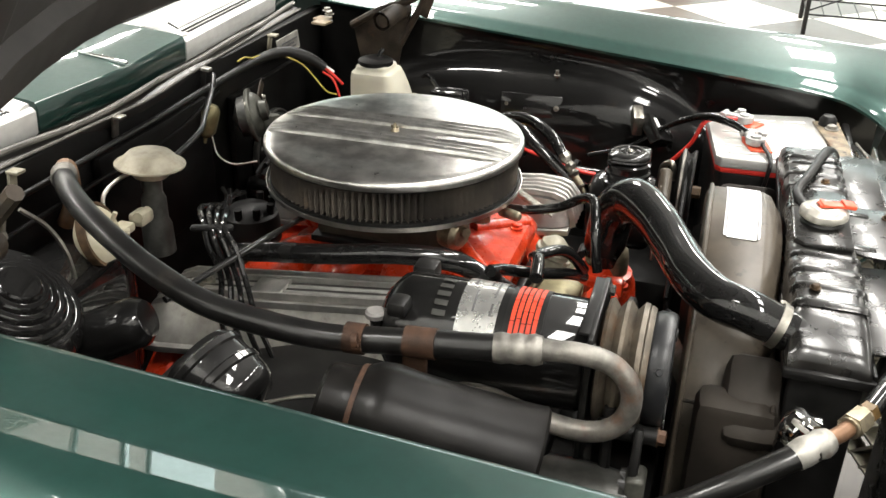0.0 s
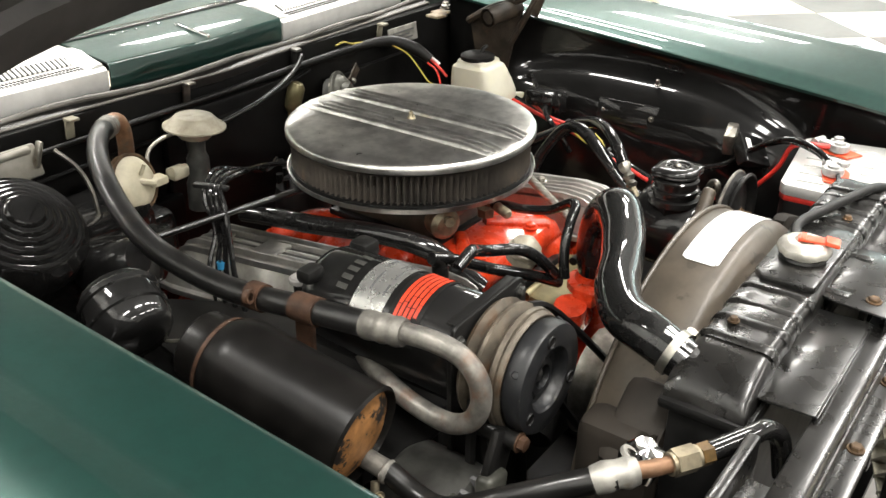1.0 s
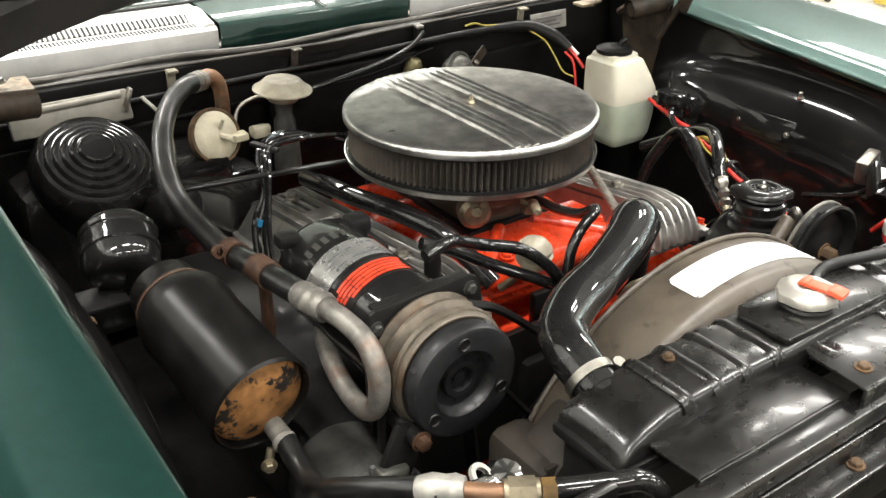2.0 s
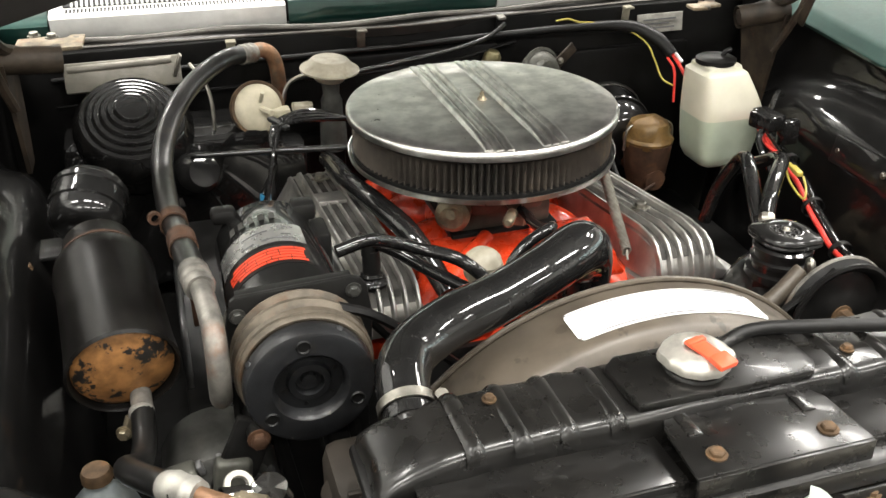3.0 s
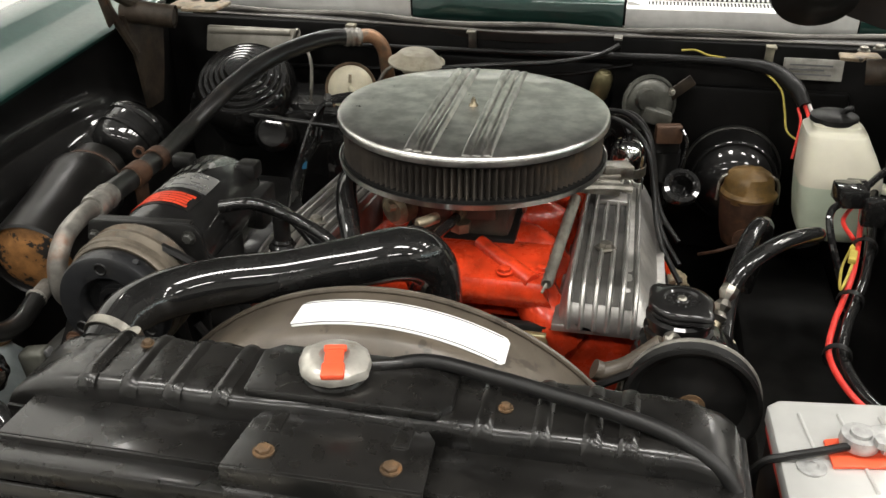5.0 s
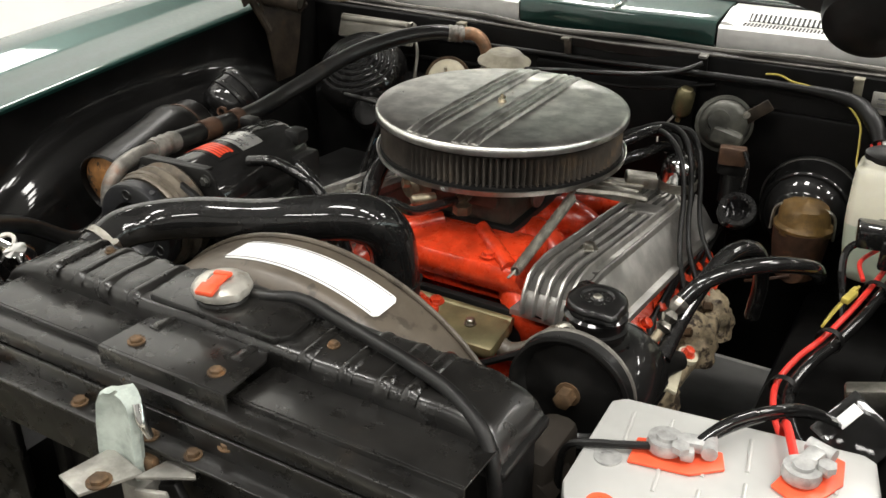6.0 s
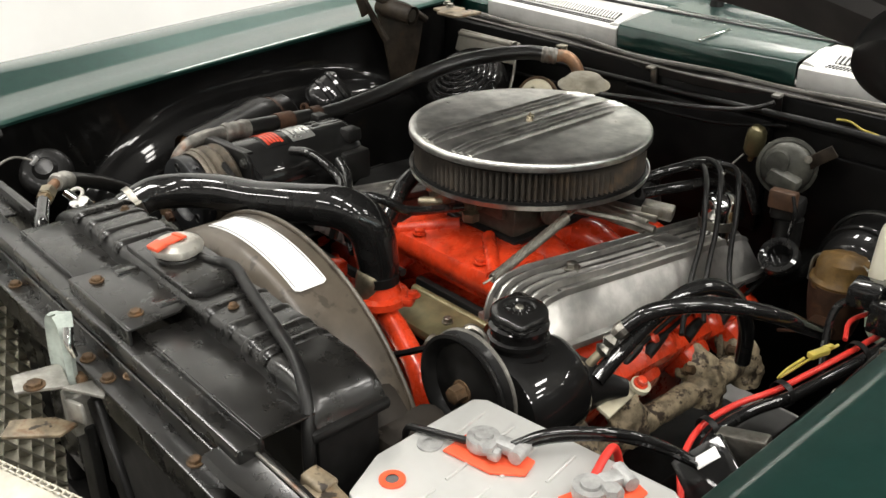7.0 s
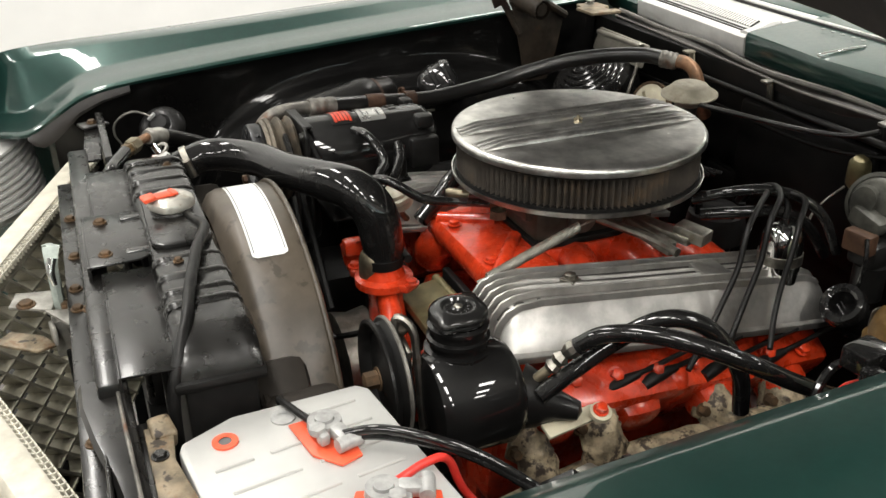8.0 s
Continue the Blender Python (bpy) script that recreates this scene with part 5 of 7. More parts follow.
solo("drive_belt", join(tube([(-0.345, -0.352, 0.80), (-0.33, -0.352, 0.70), (-0.30, -0.352, 0.52)], 0.0075, 6, 4), tube([(-0.268, -0.352, 0.80), (-0.255, -0.352, 0.70), (-0.235, -0.352, 0.52)], 0.0075, 6, 4), tube([(-0.242, -0.361, 0.80), (-0.20, -0.362, 0.74), (-0.075, -0.362, 0.58)], 0.005, 6, 4), tube([(-0.372, -0.361, 0.83), (-0.372, -0.362, 0.70), (-0.35, -0.362, 0.55)], 0.006, 6, 4), tube([(-0.27, -0.361, 0.892), (-0.225, -0.362, 0.868), (-0.13, -0.362, 0.78), (-0.05, -0.362, 0.70)], 0.005, 6, 4)), RUBBER_MATT, "black rubber drive belt on the compressor pulley", "belt")

hose = thing("refrigerant_hose", (-0.38, 0.0, 0.84), "black refrigerant hose with crimped metal ends", "hose")
part("rubber", tube([(-0.262, 0.338, 0.934), (-0.295, 0.310, 0.940), (-0.335, 0.262, 0.936), (-0.372, 0.197, 0.925), (-0.399, 0.126, 0.906), (-0.413, 0.05, 0.887), (-0.412, -0.06, 0.876), (-0.404, -0.15, 0.882), (-0.396, -0.245, 0.890)], 0.0138, 16, 6), HOSE, hose)
for a, b in (((-0.278, 0.326, 0.937), (-0.255, 0.344, 0.934)), ((-0.396, -0.245, 0.890), (-0.3905, -0.292, 0.8935))):
    a, b = Vector(a), Vector(b)
    part("ferrule", tube([a + (b - a) * k / 6 for k in range(7)], [0.0148, 0.0160, 0.0146, 0.0160, 0.0146, 0.0160, 0.0140], 16, 3), ZINC, hose)
part("bent_pipe", tube([(-0.391, -0.285, 0.8935), (-0.388, -0.325, 0.8955), (-0.386, -0.358, 0.889), (-0.386, -0.378, 0.868), (-0.387, -0.380, 0.840), (-0.387, -0.366, 0.816), (-0.385, -0.335, 0.803), (-0.378, -0.28, 0.805), (-0.36, -0.22, 0.812), (-0.33, -0.17, 0.82)], 0.0108, 14, 6), ZINC, hose, "grey oxidised bent metal pipe")
part("copper_elbow", tube([(-0.262, 0.340, 0.9345), (-0.243, 0.352, 0.935), (-0.228, 0.360, 0.925), (-0.220, 0.366, 0.905), (-0.217, 0.372, 0.87), (-0.217, 0.388, 0.84)], 0.0118, 14, 6), COPPER, hose, "browned copper elbow pipe")
part("clip", join(lathe([(0.0140, -0.010), (0.0160, -0.010), (0.0160, 0.010), (0.0140, 0.010)], (-0.4085, -0.105, 0.879), (0.05, -1, 0.03), 20), lathe([(0.0045, -0.003), (0.0078, -0.003), (0.0078, 0.003), (0.0045, 0.003)], (-0.428, -0.112, 0.890), (0.25, -1, 0.1), 16)), RUST_BODY, hose)
part("clip", join(lathe([(0.0141, -0.016), (0.0158, -0.016), (0.0158, 0.016), (0.0141, 0.016)], (-0.402, -0.172, 0.884), (0.05, -1, 0.05), 20), box((-0.40, -0.165, 0.83), (0.006, 0.026, 0.10), 0.002)), RUST_BODY, hose)

dry = thing("receiver_dryer", (-0.478, -0.2, 0.75), "black metal canister with a flaking rusty end", "canister")
ax = Vector((0.10, -1.0, -0.20)).normalized()
o = Vector((-0.496, -0.078, 0.868))
part("shell", lathe([(0, 0.026), (0.034, 0.026), (0.038, 0.030), (0.0395, 0.048), (0.043, 0.060), (0.0505, 0.072), (0.0525, 0.084), (0.0530, 0.090), (0.0515, 0.110), (0.0520, 0.150), (0.0530, 0.200), (0.0545, 0.228), (0.0552, 0.232), (0.0525, 0.235), (0.0500, 0.226), (0.046, 0.222)], o, ax, 40), DRYER, dry)
part("rusty_end", lathe([(0.0500, 0.224), (0.047, 0.2285), (0.043, 0.2300), (0.034, 0.2345), (0.015, 0.237), (0, 0.237)], o, ax, 36), RUST_CAP, dry, "end cap with flaking orange rust")
part("strap", lathe([(0.0425, 0.057), (0.0440, 0.057), (0.0452, 0.062), (0.0440, 0.062)], o, ax, 36), RUST_BODY, dry)
e0 = o + ax * 0.236 + Vector((0.010, 0, -0.032))
part("outlet", tube([e0 + Vector((0, 0.01, 0)), e0 + Vector((0.001, -0.022, -0.004))], 0.0105, 14, 1), ZINC, dry)
part("outlet_bead", lathe([(0.0105, 0.0), (0.0125, 0.002), (0.0125, 0.006), (0.0105, 0.008)], e0 + Vector((0, -0.014, -0.003)), (0, -1, -0.2), 18), PALE_STEEL, dry)
part("sight_glass", join(tube([e0 + Vector((-0.012, -0.012, -0.010)), e0 + Vector((-0.018, -0.016, -0.024))], 0.0045, 8, 1), bolt(e0 + Vector((-0.019, -0.020, -0.022)), 0.006, 0.006, (-0.3, -1, 0))), CADMIUM, dry, "small brass plug")
solo("dryer_hose", tube([e0 + Vector((0.001, -0.018, -0.003)), e0 + Vector((0.000, -0.052, -0.014)), e0 + Vector((-0.004, -0.085, -0.010)), (-0.474, -0.436, 0.812), (-0.466, -0.470, 0.834), (-0.450, -0.506, 0.853), (-0.438, -0.528, 0.863), (-0.428, -0.543, 0.868)], 0.0115, 14), HOSE, "short grey-black hose from the canister to the front pipe", "hose")

# ---- driver's side of the bay ----
bat = thing("battery", (0.47, -0.51, 0.64), "battery with a pale ribbed top, red rim and lead clamps", "battery")
TOP = [(0.350, -0.565), (0.345, -0.440), (0.356, -0.430), (0.560, -0.404), (0.572, -0.410), (0.610, -0.582), (0.602, -0.594), (0.385, -0.618), (0.374, -0.614)]
part("case", slab([(0.47 + (x - 0.47) * 0.97, -0.51 + (y + 0.51) * 0.97) for x, y in TOP], 0.64, 0.812, 0.004), BLACK_SATIN, bat, "black plastic case")
part("red_rim", slab([(0.47 + (x - 0.47) * 0.985, -0.51 + (y + 0.51) * 0.985) for x, y in TOP], 0.811, 0.821, 0.002), RED, bat, "red rim under the cover")
cover = part("cover", slab(TOP, 0.820, 0.838, 0.003), BATTERY_TOP, bat, "pale grey ribbed cover")
for k in range(6):
    a, b = Vector((0.392 + 0.035 * k, -0.600 + 0.0045 * k, 0.8385)), Vector((0.370 + 0.034 * k, -0.443 + 0.0045 * k, 0.8385))
    d = (b - a)
    segs = ((0.66, 0.96),) if k == 0 else ((0.02, 0.24), (0.34, 0.58), (0.68, 0.97)) if k % 2 else ((0.05, 0.44), (0.55, 0.96))
    for u, v in segs:
        part("rib", tube([a + d * u, a + d * v], 0.0018, 8, 1), BATTERY_TOP, cover)
for p in ((0.388, -0.577), (0.372, -0.520)):
    part("vent_ring", lathe([(0.006, 0.0), (0.012, 0.0), (0.012, 0.002), (0.006, 0.002)], (*p, 0.838), (0, 0, 1), 20), RED_TAG if p[0] > 0.38 else LEAD, cover)
    part("vent_plug", lathe([(0, 0.0), (0.006, 0.0), (0.006, 0.0012), (0, 0.0012)], (*p, 0.838), (0, 0, 1), 14), PRINT if p[0] > 0.38 else LEAD, cover)
for i, (px, py, rz) in enumerate(((0.412, -0.490, 15), (0.520, -0.470, 70))):
    m = pose(px, py, 0.8385, 0, 0, rz)
    pad = part("terminal_pad", slab([(-0.030, -0.022), (0.022, -0.026), (0.050, -0.012), (0.048, 0.010), (0.020, 0.016), (-0.024, 0.012)], 0.0, 0.003, 0.001, m), RED_TAG, bat, "red terminal washer")
    part("post", moved(lathe([(0, 0), (0.010, 0), (0.0085, 0.018), (0, 0.019)], (0, 0, 0.002), (0, 0, 1), 18), m), LEAD, pad)
    part("clamp", moved(join(lathe([(0.009, 0.006), (0.0155, 0.006), (0.0165, 0.010), (0.0155, 0.017), (0.009, 0.017)], (0, 0, 0), (0, 0, 1), 18), box((0.022, 0.004, 0.012), (0.022, 0.016, 0.012), 0.004), box((0.018, -0.012, 0.012), (0.012, 0.010, 0.012), 0.003), lathe([(0, -0.012), (0.007, -0.012), (0.007, 0.012), (0, 0.012)], (0.036, 0.004, 0.012), (0, 1, 0), 10),
                                lathe([(0, 0), (0.008, 0), (0.008, 0.006), (0, 0.007)], (0.012, -0.014, 0.016), (0, 0, 1), 6)), m), LEAD, pad, "grey corroded lead clamp")
part("tray", box((0.47, -0.51, 0.632), (0.30, 0.22, 0.014), 0.004), BLACK_SATIN, bat)
solo("battery_cable", join(tube([(0.435, -0.482, 0.851), (0.455, -0.45, 0.862), (0.485, -0.41, 0.860), (0.505, -0.37, 0.842), (0.525, -0.33, 0.812), (0.53, -0.28, 0.77), (0.53, -0.2, 0.74)], 0.0048, 10), tube([(0.437, -0.478, 0.850), (0.46, -0.445, 0.856), (0.490, -0.402, 0.852), (0.512, -0.362, 0.832), (0.535, -0.32, 0.80), (0.545, -0.26, 0.75)], 0.0036, 8)), RUBBER, "pair of black battery cables", "cable")
solo("thin_cable", tube([(0.402, -0.500, 0.849), (0.378, -0.508, 0.846), (0.352, -0.515, 0.842), (0.334, -0.515, 0.832), (0.325, -0.51, 0.80), (0.32, -0.50, 0.70)], 0.0036, 8), RUBBER_MATT, "thin black ground cable", "cable")
solo("red_battery_cable", tube([(0.520, -0.478, 0.852), (0.510, -0.452, 0.850), (0.500, -0.425, 0.851), (0.493, -0.402, 0.842), (0.495, -0.385, 0.80), (0.505, -0.34, 0.74)], 0.0040, 10), RED, "short red battery cable", "cable")

ps = thing("power_steering_pump", (0.285, -0.29, 0.70), "glossy black power steering pump with its filler cap", "pump")
part("reservoir", join(lathe([(0, -0.350), (0.048, -0.348), (0.058, -0.343), (0.0625, -0.333), (0.0625, -0.258), (0.058, -0.247), (0.046, -0.240), (0, -0.238)], (0.287, 0, 0.747), (0, 1, 0), 44), loft([[(0.268 + a, -0.30 + b, z) for a, b in ((0, -0.03), (0.03, -0.02), (0.045, 0), (0.03, 0.02), (0, 0.03), (-0.022, 0.02), (-0.03, 0), (-0.022, -0.02))] for z in (0.78, 0.808)])), BLACK_GLOSS, ps)
part("neck", lathe([(0.040, -0.006), (0.039, 0.002), (0.033, 0.004), (0.032, 0.010), (0.0360, 0.012), (0.0360, 0.017), (0.0325, 0.019), (0.0320, 0.026), (0.0350, 0.028), (0.0350, 0.032), (0.031, 0.035)], (0.272, -0.299, 0.806), (0, 0, 1), 32), BLACK_GLOSS, ps)
capm = pose(0.272, -0.299, 0.8400, 0, 0, -45) @ Matrix.Diagonal((1.0, 1.0, 0.80, 1.0))
cap_bm = lathe([(0, 0.0215), (0.006, 0.0215), (0.0075, 0.0195), (0.0165, 0.0195), (0.0185, 0.0225), (0.0225, 0.0232), (0.0255, 0.0218), (0.0305, 0.0200), (0.0325, 0.0175), (0.0335, 0.0130), (0.0325, 0.0105), (0.0335, 0.0075), (0.0325, 0.0045), (0.0300, 0.0025), (0, 0.0025)], (0, 0, 0), (0, 0, 1), 48)
for v in cap_bm.verts:
    a, r = math.atan2(v.co.y, v.co.x), (v.co.x ** 2 + v.co.y ** 2) ** 0.5
    if r > 0.029:
        k = 1 + 0.28 * max(0.0, math.cos(2 * a)) ** 6
        v.co.x, v.co.y = v.co.x * k, v.co.y * k
pc = part("filler_cap", moved(cap_bm, capm), BLACK_GLOSS, ps, "glossy black filler cap with two ears")
part("cap_knob", moved(lathe([(0, 0.0245), (0.0035, 0.0242), (0.0050, 0.0228), (0.0055, 0.0205), (0, 0.0200)], (0, 0, 0), (0, 0, 1), 12), capm), STEEL, pc)
part("raised_marks", moved(join(*[box((0.0122 * math.cos(a), 0.0122 * math.sin(a), 0.0200), (0.0044, 0.0016, 0.0018), 0.0004, (0, 0, math.degrees(a)), 1) for a in np.linspace(0.2, 6.2, 13)]), capm), BLACK_GLOSS, pc)
pp = part("pulley", lathe([(0.012, -0.375), (0.016, -0.384), (0.048, -0.381), (0.056, -0.376), (0.0650, -0.380), (0.0665, -0.384), (0.0590, -0.391), (0.0660, -0.398), (0.0660, -0.401), (0.0625, -0.402), (0.0580, -0.400), (0.052, -0.390), (0.020, -0.394), (0.012, -0.398), (0, -0.398)], (0.285, 0, 0.796), (0, 1, 0), 48), BLACK_SATIN, ps, "black stamped pulley")
part("worn_rim", lathe([(0.0650, -0.3805), (0.0672, -0.3815), (0.0672, -0.3845), (0.0655, -0.3855)], (0.285, 0, 0.796), (0, 1, 0), 48), ZINC, pp, "worn bright rim")
part("shaft_nut", bolt((0.285, -0.398, 0.796), 0.010, 0.016, (0, -1, 0)), RUST, pp)
part("snout", lathe([(0.040, 0.0), (0.030, 0.026), (0.018, 0.045), (0.011, 0.070), (0, 0.074)], (0.300, -0.235, 0.738), (0.75, 1, -0.15), 20), BLACK_SATIN, ps)
part("bracket", join(tube([(0.262, -0.372, 0.822), (0.258, -0.366, 0.850), (0.268, -0.352, 0.838), (0.276, -0.350, 0.80), (0.290, -0.350, 0.72)], 0.005, 8), box((0.235, -0.357, 0.76), (0.05, 0.006, 0.12), 0.002, (0, 14, 0))), STEEL, ps)
solo("pump_belt", join(tube([(0.270, -0.391, 0.853), (0.237, -0.391, 0.829), (0.169, -0.391, 0.786), (0.06, -0.391, 0.72)], 0.0042, 6, 4), tube([(0.25, -0.391, 0.735), (0.15, -0.391, 0.62)], 0.005, 6, 2)), RUBBER_MATT, "black rubber belt on the steering pump pulley", "belt")
solo("pump_strap", tube([(0.190, -0.364, 0.803), (0.202, -0.362, 0.799), (0.222, -0.361, 0.808), (0.240, -0.360, 0.824), (0.252, -0.359, 0.836), (0.255, -0.359, 0.839)], [0.0105, 0.0105, 0.0105, 0.0105, 0.0105, 0.0085], 14), SHROUD, "cranked brown-grey steel bar beside the pump pulley", "bracket")
ph = thing("steering_hose", (0.40, -0.08, 0.75), "glossy black steering hose with a metal coupling", "hose", "steering hoses")
part("hose", tube([(0.334, -0.182, 0.812), (0.352, -0.160, 0.832), (0.385, -0.125, 0.842), (0.42, -0.085, 0.838), (0.448, -0.035, 0.818), (0.452, 0.02, 0.785), (0.448, 0.08, 0.75)], 0.0102, 12), RUBBER, ph)
part("coupling", tube([(0.320, -0.210, 0.781), (0.322, -0.206, 0.785), (0.324, -0.202, 0.790), (0.326, -0.198, 0.796), (0.328, -0.194, 0.801), (0.331, -0.188, 0.807), (0.334, -0.183, 0.812)], [0.006, 0.0105, 0.0065, 0.0105, 0.0065, 0.0110, 0.0105], 8, 3), STEEL, ph)
part("steel_pipe", tube([(0.325, -0.20, 0.79), (0.312, -0.225, 0.762), (0.305, -0.24, 0.735)], 0.006, 10), CADMIUM, ph)
solo("steering_hose", tube([(0.330, -0.225, 0.755), (0.333, -0.185, 0.780), (0.343, -0.142, 0.812), (0.358, -0.10, 0.838), (0.373, -0.066, 0.840), (0.385, -0.032, 0.817), (0.386, 0.005, 0.76), (0.38, 0.02, 0.70)], 0.0105, 12), RUBBER, "glossy black steering hose arching over the cylinder head", "hose", "steering hoses")

jar = thing("washer_reservoir", (0.505, 0.212, 0.70), "milky plastic washer reservoir half full of pale green fluid", "reservoir")


def jar_section(z, w, d, cx, cy, n=56):
    """A rounded-box outline at one height."""
    out = []
    for k in range(n):
        a = 2 * math.pi * k / n
        c, q = math.cos(a), math.sin(a)
        r = (abs(c) ** 6 + abs(q) ** 6) ** (-1 / 6)
        out.append((cx + 0.5 * w * r * c, cy + 0.5 * d * r * q, z))
    return out


JS = [(0.706, 0.066, 0.060, 0.514, 0.213), (0.712, 0.086, 0.078, 0.513, 0.212), (0.726, 0.101, 0.090, 0.513, 0.212), (0.760, 0.110, 0.096, 0.5125, 0.211), (0.798, 0.116, 0.098, 0.512, 0.211), (0.815, 0.115, 0.098, 0.511, 0.211), (0.840, 0.103, 0.093, 0.505, 0.213), (0.862, 0.091, 0.086, 0.499, 0.215), (0.872, 0.085, 0.080, 0.497, 0.216), (0.877, 0.070, 0.068, 0.496, 0.216), (0.884, 0.066, 0.064, 0.496, 0.216), (0.888, 0.050, 0.050, 0.496, 0.216)]
LEVEL = [jar_section(*(float(np.interp(z, [q[0] for q in JS], [q[i] for q in JS])) for i in range(5))) for z in np.unique(np.concatenate([np.linspace(0.706, 0.888, 40), [0.798, 0.872, 0.877, 0.712]]))]
lo, up = loft([q for q in LEVEL if q[0][2] <= 0.7985]), loft([q for q in LEVEL if q[0][2] >= 0.7975])
part("upper_body", up, JAR, jar, "empty milky upper half")
part("lower_body", lo, FLUID, jar, "pale green fluid showing through")
part("tab", slab([(0.556, 0.182), (0.586, 0.160), (0.592, 0.168), (0.562, 0.205)], 0.792, 0.803, 0.002), JAR, jar)
part("cap", lathe([(0, 0.010), (0.012, 0.0105), (0.028, 0.009), (0.0335, 0.006), (0.0335, -0.001), (0.030, -0.003), (0, -0.003)], (0.493, 0.216, 0.886), (0, 0, 1), 28), RUBBER_MATT, jar, "black filler cap")
part("cap_spout", tube([(0.503, 0.214, 0.894), (0.508, 0.212, 0.903), (0.516, 0.210, 0.906)], 0.0042, 8), RUBBER_MATT, jar)

bo = thing("brake_booster", (0.39, 0.36, 0.62), "glossy black brake booster drum with a rounded rim", "brake booster")
part("drum", lathe([(0, -0.062), (0.026, -0.062), (0.044, -0.055), (0.056, -0.044), (0.063, -0.030), (0.066, -0.018), (0.066, -0.008), (0.070, 0.010), (0.078, 0.030), (0.078, 0.05), (0, 0.05)], (0.381, 0.350, 0.727), (0, 1, 0), 48), BLACK_GLOSS, bo)
part("rim_band", lathe([(0.0655, -0.0200), (0.0690, -0.0205), (0.0715, -0.0180), (0.0722, -0.0140), (0.0710, -0.0100), (0.0680, -0.0082), (0.0660, -0.0085)], (0.381, 0.350, 0.727), (0, 1, 0), 48), BLACK_GLOSS, bo, "rounded glossy black rim")
part("crimp_ring", lathe([(0.0775, 0.027), (0.0800, 0.028), (0.0812, 0.032), (0.0806, 0.038), (0.0778, 0.040)], (0.381, 0.350, 0.727), (0, 1, 0), 48), DARK_ZINC, bo, "dull worn crimp ring")
mc = thing("master_cylinder", (0.394, 0.24, 0.66), "rusty brake master cylinder with a gold cover", "master cylinder")
part("body", join(lathe([(0, 0.665), (0.030, 0.668), (0.036, 0.69), (0.040, 0.72), (0.042, 0.748), (0, 0.75)], (0.394, 0.238, 0), (0, 0, 1), 24), tube([(0.394, 0.30, 0.690), (0.394, 0.23, 0.688), (0.395, 0.200, 0.687)], 0.019, 14), tube([(0.394, 0.200, 0.682), (0.36, 0.195, 0.668), (0.33, 0.21, 0.65)], 0.0028, 8)), RUST_BODY, mc)
part("cover", uneven(lathe([(0.040, 0.738), (0.043, 0.744), (0.043, 0.752), (0.038, 0.757), (0.036, 0.772), (0.033, 0.782), (0.020, 0.788), (0.008, 0.789), (0, 0.793)], (0.395, 0.240, 0), (0, 0, 1), 36), 0.004, 60), GOLD, mc, "gold plated cover stained with rust")
part("bail_wire", tube([(0.394 - 0.046, 0.238, 0.735), (0.394 - 0.040, 0.238, 0.775), (0.394, 0.238, 0.784), (0.394 + 0.040, 0.238, 0.775), (0.394 + 0.046, 0.238, 0.735)], 0.0025, 6), STEEL, mc)

wm = thing("wiper_motor", (0.23, 0.34, 0.80), "mottled zinc wiper motor with a brown gear housing", "wiper motor")
wa, wo = Vector((0.42, -1, 0.20)).normalized(), Vector((0.232, 0.345, 0.850))
part("motor", lathe([(0, 0.022), (0.018, 0.021), (0.030, 0.017), (0.037, 0.010), (0.040, 0.004), (0.041, 0.0), (0, 0.0)], wo, wa, 36), MOTTLED, wm)
part("flange", lathe([(0.030, -0.004), (0.045, -0.004), (0.0465, -0.001), (0.0465, 0.003), (0.041, 0.005)], wo, wa, 36), MOTTLED, wm, "mottled zinc mounting flange")
part("cast_boss", uneven(join(box((0.244, 0.318, 0.838), (0.050, 0.030, 0.026), 0.008, (0, 16, 8)), lathe([(0, 0.0), (0.019, 0.0), (0.017, 0.012), (0, 0.014)], wo + Vector((-0.006, -0.020, 0.012)), wa, 24)), 0.002, 80), MOTTLED, wm)
for q in ((-0.030, -0.004, 0.028), (0.034, -0.004, 0.022)):
    part("screw", bolt(wo + Vector(q), 0.0045, 0.004, wa), STEEL, wm)
part("rear_case", lathe([(0.036, -0.004), (0.034, -0.020), (0, -0.035)], wo, wa, 28), DARK_ZINC, wm)
part("gear_housing", join(box((0.262, 0.312, 0.800), (0.046, 0.045, 0.036), 0.008, (0, 0, 10)), lathe([(0, 0.0), (0.022, 0.0), (0.022, 0.05), (0, 0.05)], (0.268, 0.31, 0.735), (0, 0, 1), 20)), BLACK_SATIN, wm)
part("brown_plate", box((0.266, 0.284, 0.822), (0.042, 0.020, 0.030), 0.004, (0, 0, 10)), COPPER_DARK, wm, "browned metal terminal box")
part("terminal_wire", tube([(0.285, 0.275, 0.835), (0.295, 0.268, 0.815), (0.292, 0.27, 0.785), (0.28, 0.275, 0.74)], 0.003, 8), RUBBER, wm)
part("strap", box((0.275, 0.352, 0.872), (0.060, 0.004, 0.020), 0.002, (0, -38, 12)), HINGE, wm)
solo("vacuum_switch", lathe([(0, 0.034), (0.010, 0.032), (0.0155, 0.024), (0.0165, 0.010), (0.0165, -0.012), (0.012, -0.020), (0.006, -0.024), (0.006, -0.034), (0, -0.034)], (0.150, 0.384, 0.858), (0.22, -0.25, 1), 20), OLIVE, "small olive-grey vacuum switch on the firewall", "switch")
